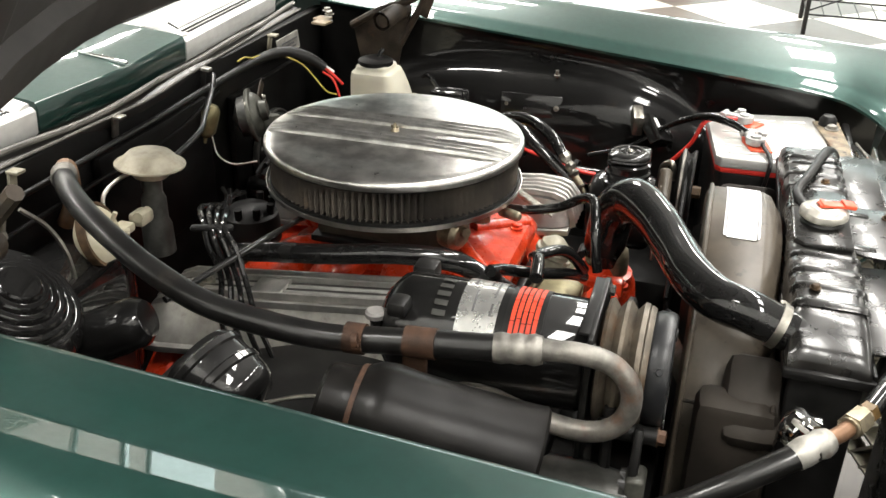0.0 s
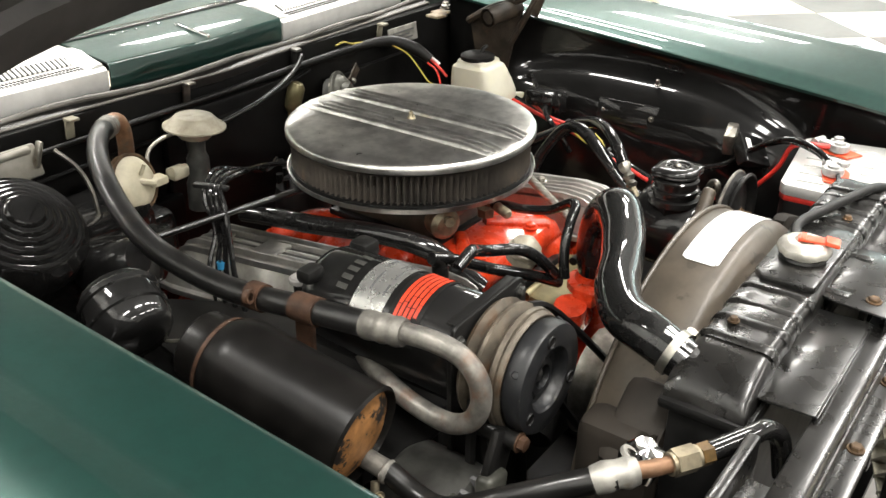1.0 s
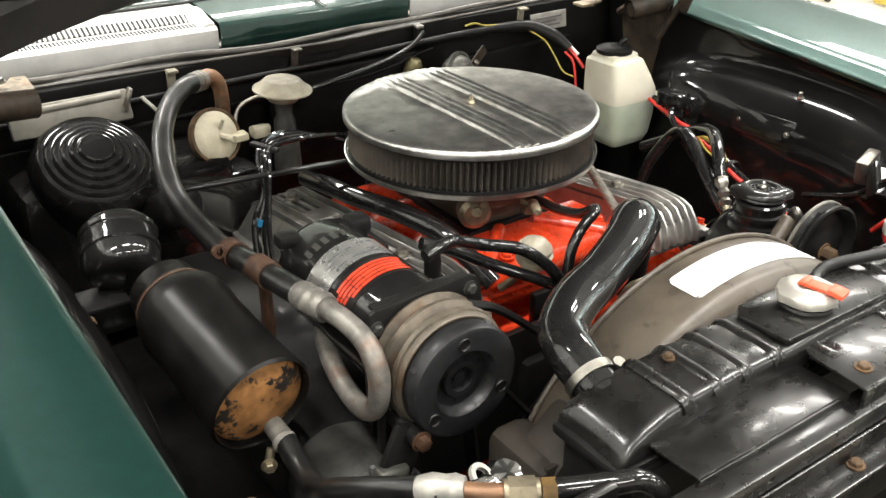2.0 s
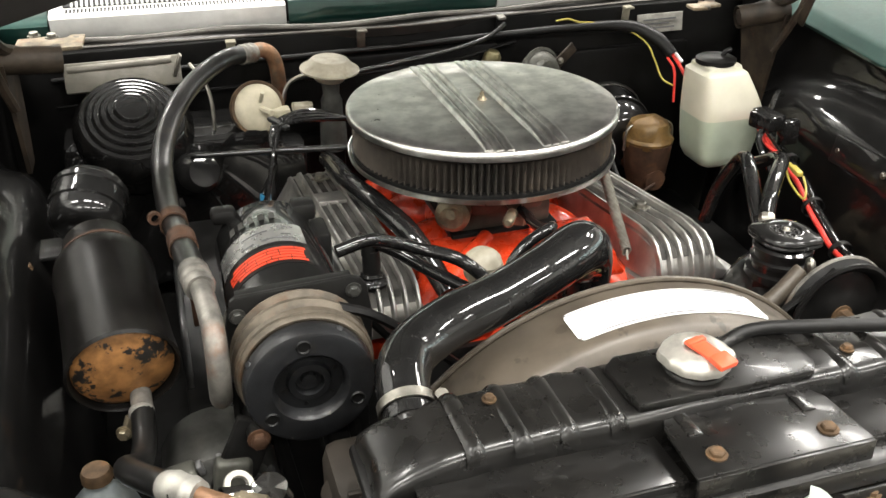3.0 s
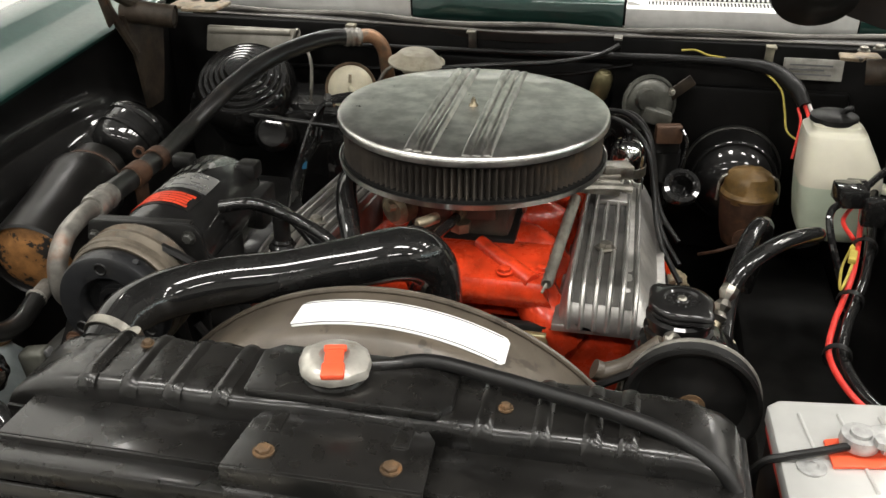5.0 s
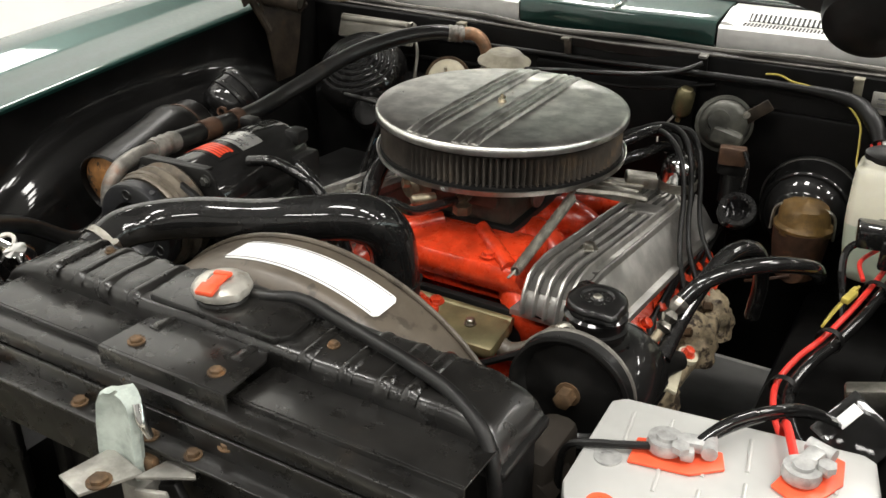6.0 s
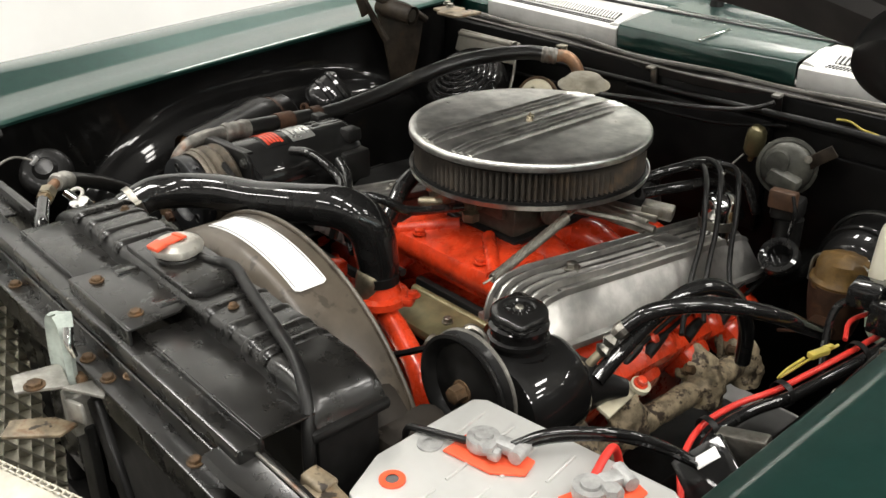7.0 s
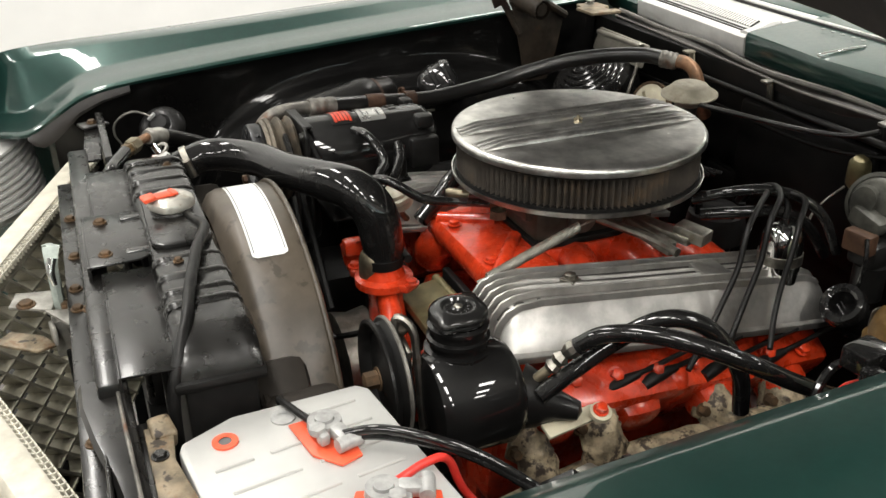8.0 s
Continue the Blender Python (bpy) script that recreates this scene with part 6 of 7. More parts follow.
solo("ball_chain", tube([(0.140, 0.372, 0.84), (0.125, 0.355, 0.815), (0.13, 0.33, 0.80), (0.155, 0.30, 0.80)], 0.0018, 6), STEEL, "thin beaded chain below the switch", "chain")
solo("rubber_elbow", join(lathe([(0.016, -0.010), (0.0175, 0.010), (0.0215, 0.013), (0.0285, 0.012), (0.0310, 0.006), (0.0310, -0.004), (0.0275, -0.012), (0.0255, -0.040), (0.016, -0.042), (0.016, -0.010)], (0.293, 0.249, 0.745), (0.10, -0.62, 0.66), 32), tube([(0.291, 0.262, 0.728), (0.288, 0.285, 0.705), (0.284, 0.33, 0.69), (0.28, 0.385, 0.69)], 0.0225, 18)), RUBBER, "black rubber elbow with an open round mouth", "hose")

coil = thing("ignition_coil", (0.205, 0.209, 0.74), "chrome ignition coil with black leads", "ignition coil")
CL = (0.205, 0.209, 0)
part("can", lathe([(0, 0.838), (0.012, 0.837), (0.021, 0.833), (0.0270, 0.823), (0.0285, 0.808), (0.0285, 0.740), (0, 0.740)], CL, (0.0, 0.0, 1), 32), CHROME, coil)
part("bracket", lathe([(0.0286, 0.782), (0.0302, 0.782), (0.0302, 0.796), (0.0286, 0.796)], CL, (0, 0, 1), 32), STEEL, coil)
part("tower", lathe([(0, 0.846), (0.006, 0.846), (0.007, 0.838), (0.010, 0.831), (0, 0.830)], CL, (0, 0, 1), 16), RUBBER, coil)
part("lead", tube([(0.205, 0.209, 0.842), (0.19, 0.222, 0.858), (0.15, 0.235, 0.852), (0.08, 0.245, 0.83)], 0.004, 8), RUBBER_MATT, coil, "black coil lead")
dist = thing("distributor", (0.02, 0.27, 0.76), "black distributor behind the air cleaner", "distributor")
part("cap", lathe([(0, 0.787), (0.03, 0.784), (0.043, 0.774), (0.046, 0.756), (0.046, 0.73), (0, 0.73)], (0.02, 0.245, 0), (0, 0, 1), 28), RUBBER_MATT, dist)
part("shaft", tube([(0.02, 0.245, 0.62), (0.02, 0.245, 0.74)], 0.028, 16, 1), BLACK_SATIN, dist)
for k in range(8):
    a = k * math.pi / 4
    part("terminal", tube([(0.02 + 0.034 * math.cos(a), 0.245 + 0.034 * math.sin(a), 0.772), (0.02 + 0.036 * math.cos(a), 0.245 + 0.036 * math.sin(a), 0.794)], 0.006, 8, 1), FIREWALL, dist)
W = "spark plug wires"
for k in range(4):
    o2 = 0.012 * k
    if k < 3:
        dy, up = (-0.045, -0.010, 0.040)[k], (0.004, 0.010, 0.0)[k]
        solo("spark_plug_wire", tube([(0.075, 0.235 + o2, 0.815), (0.115, 0.215 + o2, 0.850), (0.165, 0.205 + o2, 0.866 + up), (0.205, 0.188 + 0.6 * dy + 0.012 * k, 0.868 + up), (0.232, 0.168 + dy, 0.850 + up), (0.245, 0.150 + dy, 0.810), (0.253, 0.130 + 1.1 * dy, 0.768), (0.266, 0.108 + 1.25 * dy, 0.735), (0.292, 0.075 + 1.5 * dy, 0.706)], 0.0040, 10), RUBBER_MATT, "thin black spark plug wire draped over the valve cover", "wire", W)
    solo("spark_plug_wire", tube([(-0.01, 0.235 + o2, 0.822), (-0.09, 0.215, 0.850 - 0.003 * k), (-0.19, 0.160 + o2, 0.882), (-0.246, 0.132 + 0.009 * k, 0.889), (-0.262, 0.118 + 0.013 * k - 0.01, 0.870), (-0.275 + 0.004 * k, 0.105 + 0.014 * k - 0.015, 0.83), (-0.287, 0.092 + 0.017 * k - 0.02, 0.785), (-0.295, 0.07 + 0.02 * k - 0.03, 0.72)], 0.0037, 8), RUBBER, "black spark plug wire tied in a loom", "wire", W)
solo("wire_separator", box((-0.250, 0.146, 0.888), (0.011, 0.052, 0.007), 0.003, (0, 0, 20)), RUBBER_MATT, "black wire separator on the plug wires", "clip")
solo("wire_tape", lathe([(0.006, -0.005), (0.0078, -0.005), (0.0078, 0.005), (0.006, 0.005)], (-0.283, 0.100, 0.798), (0.1, 0.2, 1), 12), BLUE, "blue tape round a plug wire", "tape")

for y, z in ((-0.080, 0.696), (-0.022, 0.692), (0.072, 0.682), (0.155, 0.672)):
    bt2 = thing("plug_boot", (0.265, y, z), "black rubber spark plug boot with its wire", "plug boot", "plug boots")
    part("boot", tube([(0.274, y - 0.024, z - 0.008), (0.270, y - 0.008, z - 0.004), (0.267, y + 0.014, z), (0.265, y + 0.032, z + 0.002)], [0.0085, 0.0095, 0.0075, 0.0050], 12), RUBBER_MATT, bt2)
    part("wire", tube([(0.265, y + 0.028, z + 0.002), (0.264, y + 0.060, z + 0.008), (0.265, y + 0.095, z + 0.018), (0.266, y + 0.13, z + 0.026)], 0.0034, 8), RUBBER_MATT, bt2)
for pts, r in (([(0.110, 0.125, 0.850), (0.145, 0.165, 0.868), (0.165, 0.205, 0.872), (0.185, 0.245, 0.862), (0.205, 0.275, 0.835), (0.215, 0.30, 0.78)], 0.0075), ([(0.115, 0.14, 0.826), (0.155, 0.185, 0.838), (0.170, 0.225, 0.838), (0.180, 0.27, 0.815), (0.185, 0.31, 0.76)], 0.0085)):
    solo("vacuum_hose", tube(pts, r, 12), RUBBER, "black vacuum hose curving down behind the air cleaner", "hose")

# manifold and pipes beneath the driver's head
ex = thing("exhaust_manifold", (0.36, -0.08, 0.60), "tan heat-stained exhaust manifold", "exhaust manifold")
part("log", uneven(tube([(0.305, -0.262, 0.576), (0.300, -0.20, 0.584), (0.293, -0.10, 0.592), (0.294, -0.02, 0.596), (0.298, 0.06, 0.596), (0.294, 0.18, 0.588), (0.292, 0.22, 0.55)], [0.016, 0.0175, 0.018, 0.018, 0.019, 0.019, 0.020], 22, 9), 0.002, 60), TAN_METAL, ex)
for y, z, r in ((-0.205, 0.622, 0.023), (-0.115, 0.634, 0.026), (0.070, 0.608, 0.027), (0.181, 0.594, 0.024)):
    part("port", uneven(uneven(tube([(0.246, y + 0.004, z + 0.030), (0.270, y, z + 0.026), (0.290, y, z + 0.014), (0.302, y, z - 0.006), (0.304, y, z - 0.034)], [r * 0.95, r, r * 1.06, r * 1.04, r], 30, 10), 0.0030, 160), 0.005, 60), TAN_METAL, ex, "wrinkled tan heat-stained port")
    part("port_flange", uneven(slab([(-0.030, -0.020), (-0.010, -0.028), (0.026, -0.026), (0.032, 0.012), (0.012, 0.026), (-0.026, 0.024)], 0, 0.009, 0.003, pose(0.268, y, z + 0.020, 74, 12, 84)), 0.003, 90), TAN_METAL, ex)
    part("stud", bolt((0.286, y - 0.028, z + 0.024), 0.007, 0.012, (1, 0, 0.3)), RUST, ex)
part("bracket", join(box((0.335, -0.185, 0.712), (0.020, 0.075, 0.006), 0.002, (0, 24, 10)), lathe([(0.006, 0), (0.013, 0), (0.013, 0.006), (0.006, 0.006)], (0.340, -0.150, 0.716), (0.4, 0, 1), 18)), CREAM, ex, "pale bracket with a bolt eye")
part("bolt", bolt((0.341, -0.150, 0.722), 0.007, 0.008, (0.4, 0, 1)), ORANGE, ex)

# wiring on the driver's inner fender
hn = thing("wiring_harness", (0.49, -0.05, 0.72), "black taped wiring harness with red cable and yellow connector", "wiring harness")
RC = [(0.540, 0.16, 0.800), (0.526, 0.085, 0.786), (0.513, 0.021, 0.776), (0.498, -0.039, 0.766), (0.481, -0.087, 0.754), (0.463, -0.139, 0.749), (0.453, -0.19, 0.738), (0.468, -0.245, 0.728), (0.50, -0.29, 0.72)]
part("red_cable", tube(RC, 0.0038, 10), RED, hn)
part("black_loom", tube([(x + 0.016, y + 0.004, z - 0.003) for x, y, z in RC], 0.0072, 10), RUBBER, hn)
for x, y, z in RC[2:7:2]:
    part("tie", lathe([(0.0155, -0.004), (0.0165, -0.004), (0.0165, 0.004), (0.0155, 0.004)], (x + 0.009, y + 0.002, z), (0.2, 1, 0.15), 14), RUBBER_MATT, hn)
part("connector", join(box((0.497, -0.026, 0.787), (0.010, 0.030, 0.008), 0.002, (0, 0, -14)), box((0.499, -0.008, 0.788), (0.007, 0.016, 0.006), 0.002, (0, 0, -14))), YELLOW, hn)
part("yellow_wire", tube([(0.492, -0.05, 0.788), (0.484, -0.07, 0.778), (0.478, -0.075, 0.765), (0.486, -0.03, 0.772), (0.503, 0.01, 0.786)], 0.0018, 6), YELLOW, hn)
part("red_loop", tube([(0.505, 0.02, 0.79), (0.495, 0.05, 0.80), (0.510, 0.085, 0.806), (0.53, 0.12, 0.81), (0.545, 0.13, 0.80)], 0.003, 8), RED, hn)
solo("connector_block", join(box((0.500, 0.066, 0.834), (0.036, 0.045, 0.026), 0.004, (0, 0, 10)), box((0.515, 0.095, 0.826), (0.028, 0.03, 0.03), 0.004), box((0.53, 0.05, 0.818), (0.03, 0.02, 0.04), 0.004), tube([(0.50, 0.06, 0.83), (0.478, 0.05, 0.815), (0.478, 0.03, 0.79), (0.495, 0.0, 0.74)], 0.005, 8), tube([(0.52, 0.09, 0.83), (0.56, 0.13, 0.85), (0.585, 0.15, 0.84)], 0.005, 8)), RUBBER, "cluster of black wiring connectors", "connector")
rel = thing("relay", (0.545, -0.315, 0.79), "square black relay with a small white label", "relay")
rn, rz = Vector((-0.08, -0.73, 0.66)).normalized(), Vector((0.54, 0.54, 0.64))
rz = (rz - rn * rz.dot(rn)).normalized()
rx = rz.cross(rn)
RP = Matrix.Translation((0.550, -0.318, 0.794)) @ Matrix((rx, -rn, rz)).transposed().to_4x4()
part("housing", moved(join(box((0, -0.004, 0), (0.058, 0.026, 0.052), 0.004), box((0, -0.013, 0), (0.063, 0.008, 0.057), 0.0025)), RP), BLACK_GLOSS, rel)
part("label", moved(box((-0.016, -0.0175, 0.006), (0.012, 0.0015, 0.025), 0.0005), RP), WHITE_LABEL, rel)
part("bracket", moved(join(box((0.040, 0.004, 0), (0.016, 0.004, 0.070), 0.0015), bolt((0.040, 0.001, -0.026), 0.004, 0.004, (0, -1, 0))), RP), BLACK_SATIN, rel)
part("foot", box((0.555, -0.282, 0.812), (0.05, 0.02, 0.04), 0.004, (0, -12, 12)), STEEL, rel)

ap = thing("access_plate", (0.578, -0.075, 0.79), "small black access plate on the glossy inner fender", "plate")
part("plate", box((0.5685, -0.076, 0.812), (0.006, 0.120, 0.044), 0.0025, (0, 12, 3)), BLACK_GLOSS, ap)
for y in (-0.126, -0.028):
    part("screw", bolt((0.5655, y, 0.812), 0.004, 0.003, (-0.95, 0, 0.2)), STEEL, ap)
solo("fender_stud", lathe([(0, 0.0), (0.006, 0.0), (0.006, 0.003), (0.0035, 0.004), (0.0035, 0.012), (0, 0.013)], (0.600, -0.117, 0.866), (-0.2, 0, 1), 12), STEEL, "short steel stud on the inner fender", "stud")

# ---- passenger's side at the firewall ----
eg = thing("vacuum_valve", (-0.146, 0.295, 0.78), "aged cream mushroom-shaped vacuum valve on a stem", "vacuum valve")
part("cap", lathe([(0, 0.0125), (0.026, 0.0125), (0.0285, 0.0115), (0.036, 0.004), (0.044, -0.0025), (0.0465, -0.003), (0.0465, -0.0055), (0.042, -0.007), (0.030, -0.012), (0.022, -0.022), (0, -0.024)], (-0.146, 0.295, 0.916), (0.06, -0.05, 1), 36), DOME, eg)
part("stem", lathe([(0.016, 0.90), (0.014, 0.885), (0.013, 0.870), (0.017, 0.86), (0.017, 0.83), (0.021, 0.82), (0.022, 0.78), (0, 0.78)], (-0.146, 0.297, 0), (0, 0, 1), 24), DARK_ZINC, eg)
part("fitting", join(box((-0.195, 0.285, 0.856), (0.03, 0.022, 0.018), 0.005), tube([(-0.18, 0.285, 0.858), (-0.21, 0.28, 0.862)], 0.007, 10, 1)), CREAM_DARK, eg)
solo("vacuum_line", tube([(-0.115, 0.29, 0.905), (-0.17, 0.32, 0.90), (-0.205, 0.33, 0.885), (-0.22, 0.32, 0.862), (-0.225, 0.31, 0.845)], 0.003, 8), STEEL, "thin steel vacuum line", "pipe")
dm = thing("vacuum_diaphragm", (-0.262, 0.305, 0.81), "cream diaphragm disc with a brown rim", "diaphragm")
ax2, oc = Vector((0.22, -0.9, 0.33)).normalized(), Vector((-0.262, 0.300, 0.858))
part("disc", lathe([(0, 0.016), (0.020, 0.015), (0.032, 0.011), (0.038, 0.004), (0.038, -0.004), (0.034, -0.014), (0.022, -0.024), (0, -0.026)], oc, ax2, 36), CREAM, dm)
part("rim", lathe([(0.0385, -0.007), (0.043, -0.006), (0.0435, 0.0), (0.043, 0.005), (0.0385, 0.005)], oc, ax2, 36), RUST, dm)
part("nipple", join(tube([oc + ax2 * 0.012, oc + ax2 * 0.034 + Vector((0.01, 0, -0.01))], 0.005, 8, 1), tube([oc + ax2 * 0.016 + Vector((0, 0, 0.01)), oc + ax2 * 0.024 + Vector((0.002, 0, 0.024))], 0.003, 8, 1), box(oc + ax2 * 0.006 + Vector((0.032, -0.002, -0.008)), (0.03, 0.022, 0.012), 0.003)), CREAM, dm)
solo("solenoid", tube([(-0.30, 0.33, 0.80), (-0.25, 0.29, 0.80)], 0.020, 16, 1), DOME, "cream cylindrical solenoid behind the plug wires", "solenoid")

hb = thing("heater_housing", (-0.42, 0.34, 0.60), "glossy black blower housing with concentric ribs", "heater housing")
part("case", join(box((-0.40, 0.335, 0.71), (0.32, 0.13, 0.26), 0.03), box((-0.245, 0.35, 0.70), (0.12, 0.09, 0.18), 0.02)), DRUM, hb)
hx, hc = Vector((0.05, -0.55, 0.83)).normalized(), Vector((-0.448, 0.292, 0.852))
prof = [(0, 0.055)]
for k in range(6):
    r = 0.018 + 0.0105 * k
    prof += [(r, 0.0512 - 0.0054 * k), (r + 0.004, 0.0515 - 0.0054 * k), (r + 0.007, 0.0490 - 0.0054 * k), (r + 0.0085, 0.0462 - 0.0054 * k)]
prof += [(0.083, 0.014), (0.087, 0.006), (0.088, -0.010), (0.085, -0.03), (0.08, -0.06)]
part("ribbed_drum", lathe(prof, hc, hx, 48), DRUM, hb)
part("motor", lathe([(0, 0.07), (0.022, 0.068), (0.030, 0.058), (0.032, 0.03), (0.032, -0.02), (0, -0.02)], (-0.375, 0.235, 0.79), (0.25, -0.9, 0.4), 26), BLACK_GLOSS, hb)
part("cooling_tube", tube([(-0.355, 0.33, 0.93), (-0.335, 0.312, 0.90), (-0.330, 0.295, 0.86), (-0.335, 0.285, 0.80)], 0.003, 6), STEEL, hb)
part("cover_plate", join(box((-0.452, 0.352, 0.916), (0.17, 0.012, 0.045), 0.004, (-20, 0, 0)), tube([(-0.53, 0.348, 0.931), (-0.38, 0.348, 0.934)], 0.005, 12, 1)), GREY_BEIGE, hb, "beige metal cover plate")
part("clip", join(box((-0.372, 0.342, 0.926), (0.006, 0.012, 0.036), 0.002, (0, 20, 0))), STEEL, hb)

vc = thing("vapour_canister", (-0.50, 0.0, 0.82), "glossy black drum with two raised bands", "canister")
va, vo = Vector((0.22, 0.80, 0.45)).normalized(), Vector((-0.517, -0.048, 0.843))
part("drum", lathe([(0, 0.010), (0.018, 0.011), (0.033, 0.014), (0.040, 0.022), (0.0425, 0.032), (0.0430, 0.050), (0.0430, 0.076), (0.039, 0.083), (0.032, 0.085), (0, 0.087)], vo, va, 40), BLACK_GLOSS, vc)
for h in (0.042, 0.066):
    part("band", lathe([(0.0431, h), (0.0450, h + 0.002), (0.0450, h + 0.008), (0.0431, h + 0.010)], vo, va, 36), BLACK_GLOSS, vc)
part("bracket", box((-0.545, -0.03, 0.828), (0.06, 0.05, 0.006), 0.002), BLACK_SATIN, vc)
part("wire", tube([(-0.48, -0.03, 0.83), (-0.46, -0.07, 0.835), (-0.445, -0.09, 0.82), (-0.44, -0.10, 0.78)], 0.0022, 6), STEEL, vc)
solo("inner_fender_plug", lathe([(0, 0), (0.010, 0), (0.008, 0.006), (0, 0.007)], (-0.575, -0.10, 0.842), (0, 0, 1), 14), RUST, "small rusty plug on the inner fender", "plug")

# ---- firewall wiring and tags ----
solo("cowl_pipe", tube([(0.176, 0.380, 0.934), (0.155, 0.370, 0.924), (0.132, 0.361, 0.917), (0.084, 0.341, 0.912), (0.036, 0.319, 0.912), (-0.012, 0.296, 0.914), (-0.057, 0.288, 0.911), (-0.104, 0.286, 0.906)], 0.0040, 10), HOSE, "thin grey-black pipe along the firewall", "pipe")
fw = thing("firewall_harness", (0.0, 0.395, 0.88), "black taped wiring harness along the firewall", "wiring harness")
part("loom", tube([(-0.56, 0.397, 0.902), (-0.30, 0.392, 0.906), (0.0, 0.388, 0.910), (0.18, 0.386, 0.914), (0.34, 0.386, 0.914), (0.415, 0.372, 0.910), (0.452, 0.340, 0.893), (0.468, 0.312, 0.872)], [0.004, 0.004, 0.005, 0.006, 0.008, 0.012, 0.013, 0.010], 12), RUBBER_MATT, fw)
part("lower_loom", tube([(-0.56, 0.394, 0.86), (-0.2, 0.390, 0.868), (0.05, 0.389, 0.872), (0.20, 0.386, 0.90)], 0.0035, 8), FIREWALL, fw)
part("red_wire", tube([(0.466, 0.315, 0.876), (0.474, 0.296, 0.858), (0.480, 0.28, 0.84)], 0.003, 8), RED, fw)
part("red_wire", tube([(0.458, 0.312, 0.868), (0.462, 0.29, 0.85), (0.455, 0.27, 0.80)], 0.0022, 8), RED, fw)
part("white_wire", tube([(0.472, 0.318, 0.878), (0.480, 0.298, 0.862)], 0.003, 6), WHITE_LABEL, fw)
part("yellow_wire", tube([(0.276, 0.390, 0.928), (0.298, 0.388, 0.930), (0.320, 0.386, 0.923), (0.348, 0.384, 0.920), (0.378, 0.378, 0.909), (0.40, 0.372, 0.910), (0.432, 0.345, 0.888), (0.440, 0.322, 0.862), (0.445, 0.300, 0.835), (0.46, 0.285, 0.825)], 0.0017, 6), YELLOW, fw)
for tx, tm in ((-0.285, CREAM_DARK), (-0.072, STEEL), (0.415, CREAM_DARK)):
    solo("cowl_tab", join(box((tx, 0.398, 0.926), (0.014, 0.004, 0.032), 0.001, (8, 0, 0)), box((tx, 0.390, 0.941), (0.016, 0.018, 0.004), 0.001)), tm, "small metal clip under the cowl flange", "clip", "cowl clips")
tab = solo("cowl_tab", box((0.173, 0.398, 0.926), (0.012, 0.005, 0.034), 0.001, (8, 0, 0)), BLACK_SATIN, "black plastic cable clip with a pale worn tip", "clip", "cowl clips")
part("tip", box((0.173, 0.391, 0.943), (0.014, 0.016, 0.005), 0.001, (6, 0, 0)), PALE_STEEL, tab, "pale worn tip")
pl = thing("data_plate", (0.484, 0.395, 0.89), "dull silver data plate riveted to the firewall", "data plate")
part("plate", box((0.484, 0.394, 0.907), (0.092, 0.003, 0.034), 0.001, (-8, 0, 0)), PALE_STEEL, pl)
part("text_bars", join(*[box((0.480 - 0.006 * (k % 2), 0.3915 - 0.0014 * k, 0.899 + 0.008 * k), (0.066 - 0.012 * (k % 2), 0.001, 0.003), 0, (-8, 0, 0)) for k in range(3)]), PRINT, pl)

# ---- small pieces on top of the engine ----
solo("heater_pipe", tube([(-0.182, 0.165, 0.818), (-0.179, 0.10, 0.828), (-0.174, 0.03, 0.835), (-0.160, -0.06, 0.844), (-0.140, -0.125, 0.836), (-0.125, -0.16, 0.815), (-0.11, -0.20, 0.785)], [0.012, 0.0135, 0.0135, 0.0135, 0.0145, 0.0135, 0.013], 14), RUBBER, "black pipe above the passenger valve cover", "pipe")
solo("vacuum_hose", tube([(-0.250, -0.255, 0.892), (-0.215, -0.250, 0.897), (-0.19, -0.240, 0.886), (-0.156, -0.238, 0.871), (-0.12, -0.258, 0.864), (-0.095, -0.272, 0.846), (-0.07, -0.285, 0.815)], 0.0075, 10), RUBBER, "black vacuum hose over the manifold", "hose")
solo("vacuum_hose", tube([(-0.215, -0.195, 0.872), (-0.18, -0.205, 0.858), (-0.14, -0.235, 0.838), (-0.10, -0.268, 0.822), (-0.06, -0.285, 0.80)], 0.0075, 10), RUBBER, "black vacuum hose beside the valve cover", "hose")
solo("fuel_hose", tube([(0.004, -0.140, 0.848), (0.002, -0.165, 0.853), (-0.002, -0.193, 0.857), (-0.004, -0.235, 0.868), (-0.012, -0.268, 0.890), (-0.028, -0.284, 0.895), (-0.052, -0.291, 0.886), (-0.069, -0.295, 0.868), (-0.078, -0.299, 0.845), (-0.082, -0.304, 0.822)], 0.0066, 12), RUBBER, "black fuel hose arching from the carburettor to the sender", "hose")
solo("throttle_rod", tube([(-0.375, 0.137, 0.858), (-0.30, 0.116, 0.862), (-0.22, 0.094, 0.866), (-0.143, 0.073, 0.868), (-0.09, 0.060, 0.868)], 0.0042, 10), BLACK_GLOSS, "thin glossy black rod running below the air cleaner", "rod")
bv = thing("breather_valve", (-0.202, -0.198, 0.812), "black breather valve plugged into the finned valve cover", "valve")
part("grommet", lathe([(0.0, 0.0), (0.0175, 0.0), (0.0185, 0.004), (0.0165, 0.008), (0.0125, 0.010), (0.0130, 0.013), (0.0105, 0.016), (0, 0.016)], (-0.201, -0.198, 0.812), (0, 0, 1), 24), RUBBER, bv, "ribbed rubber grommet")
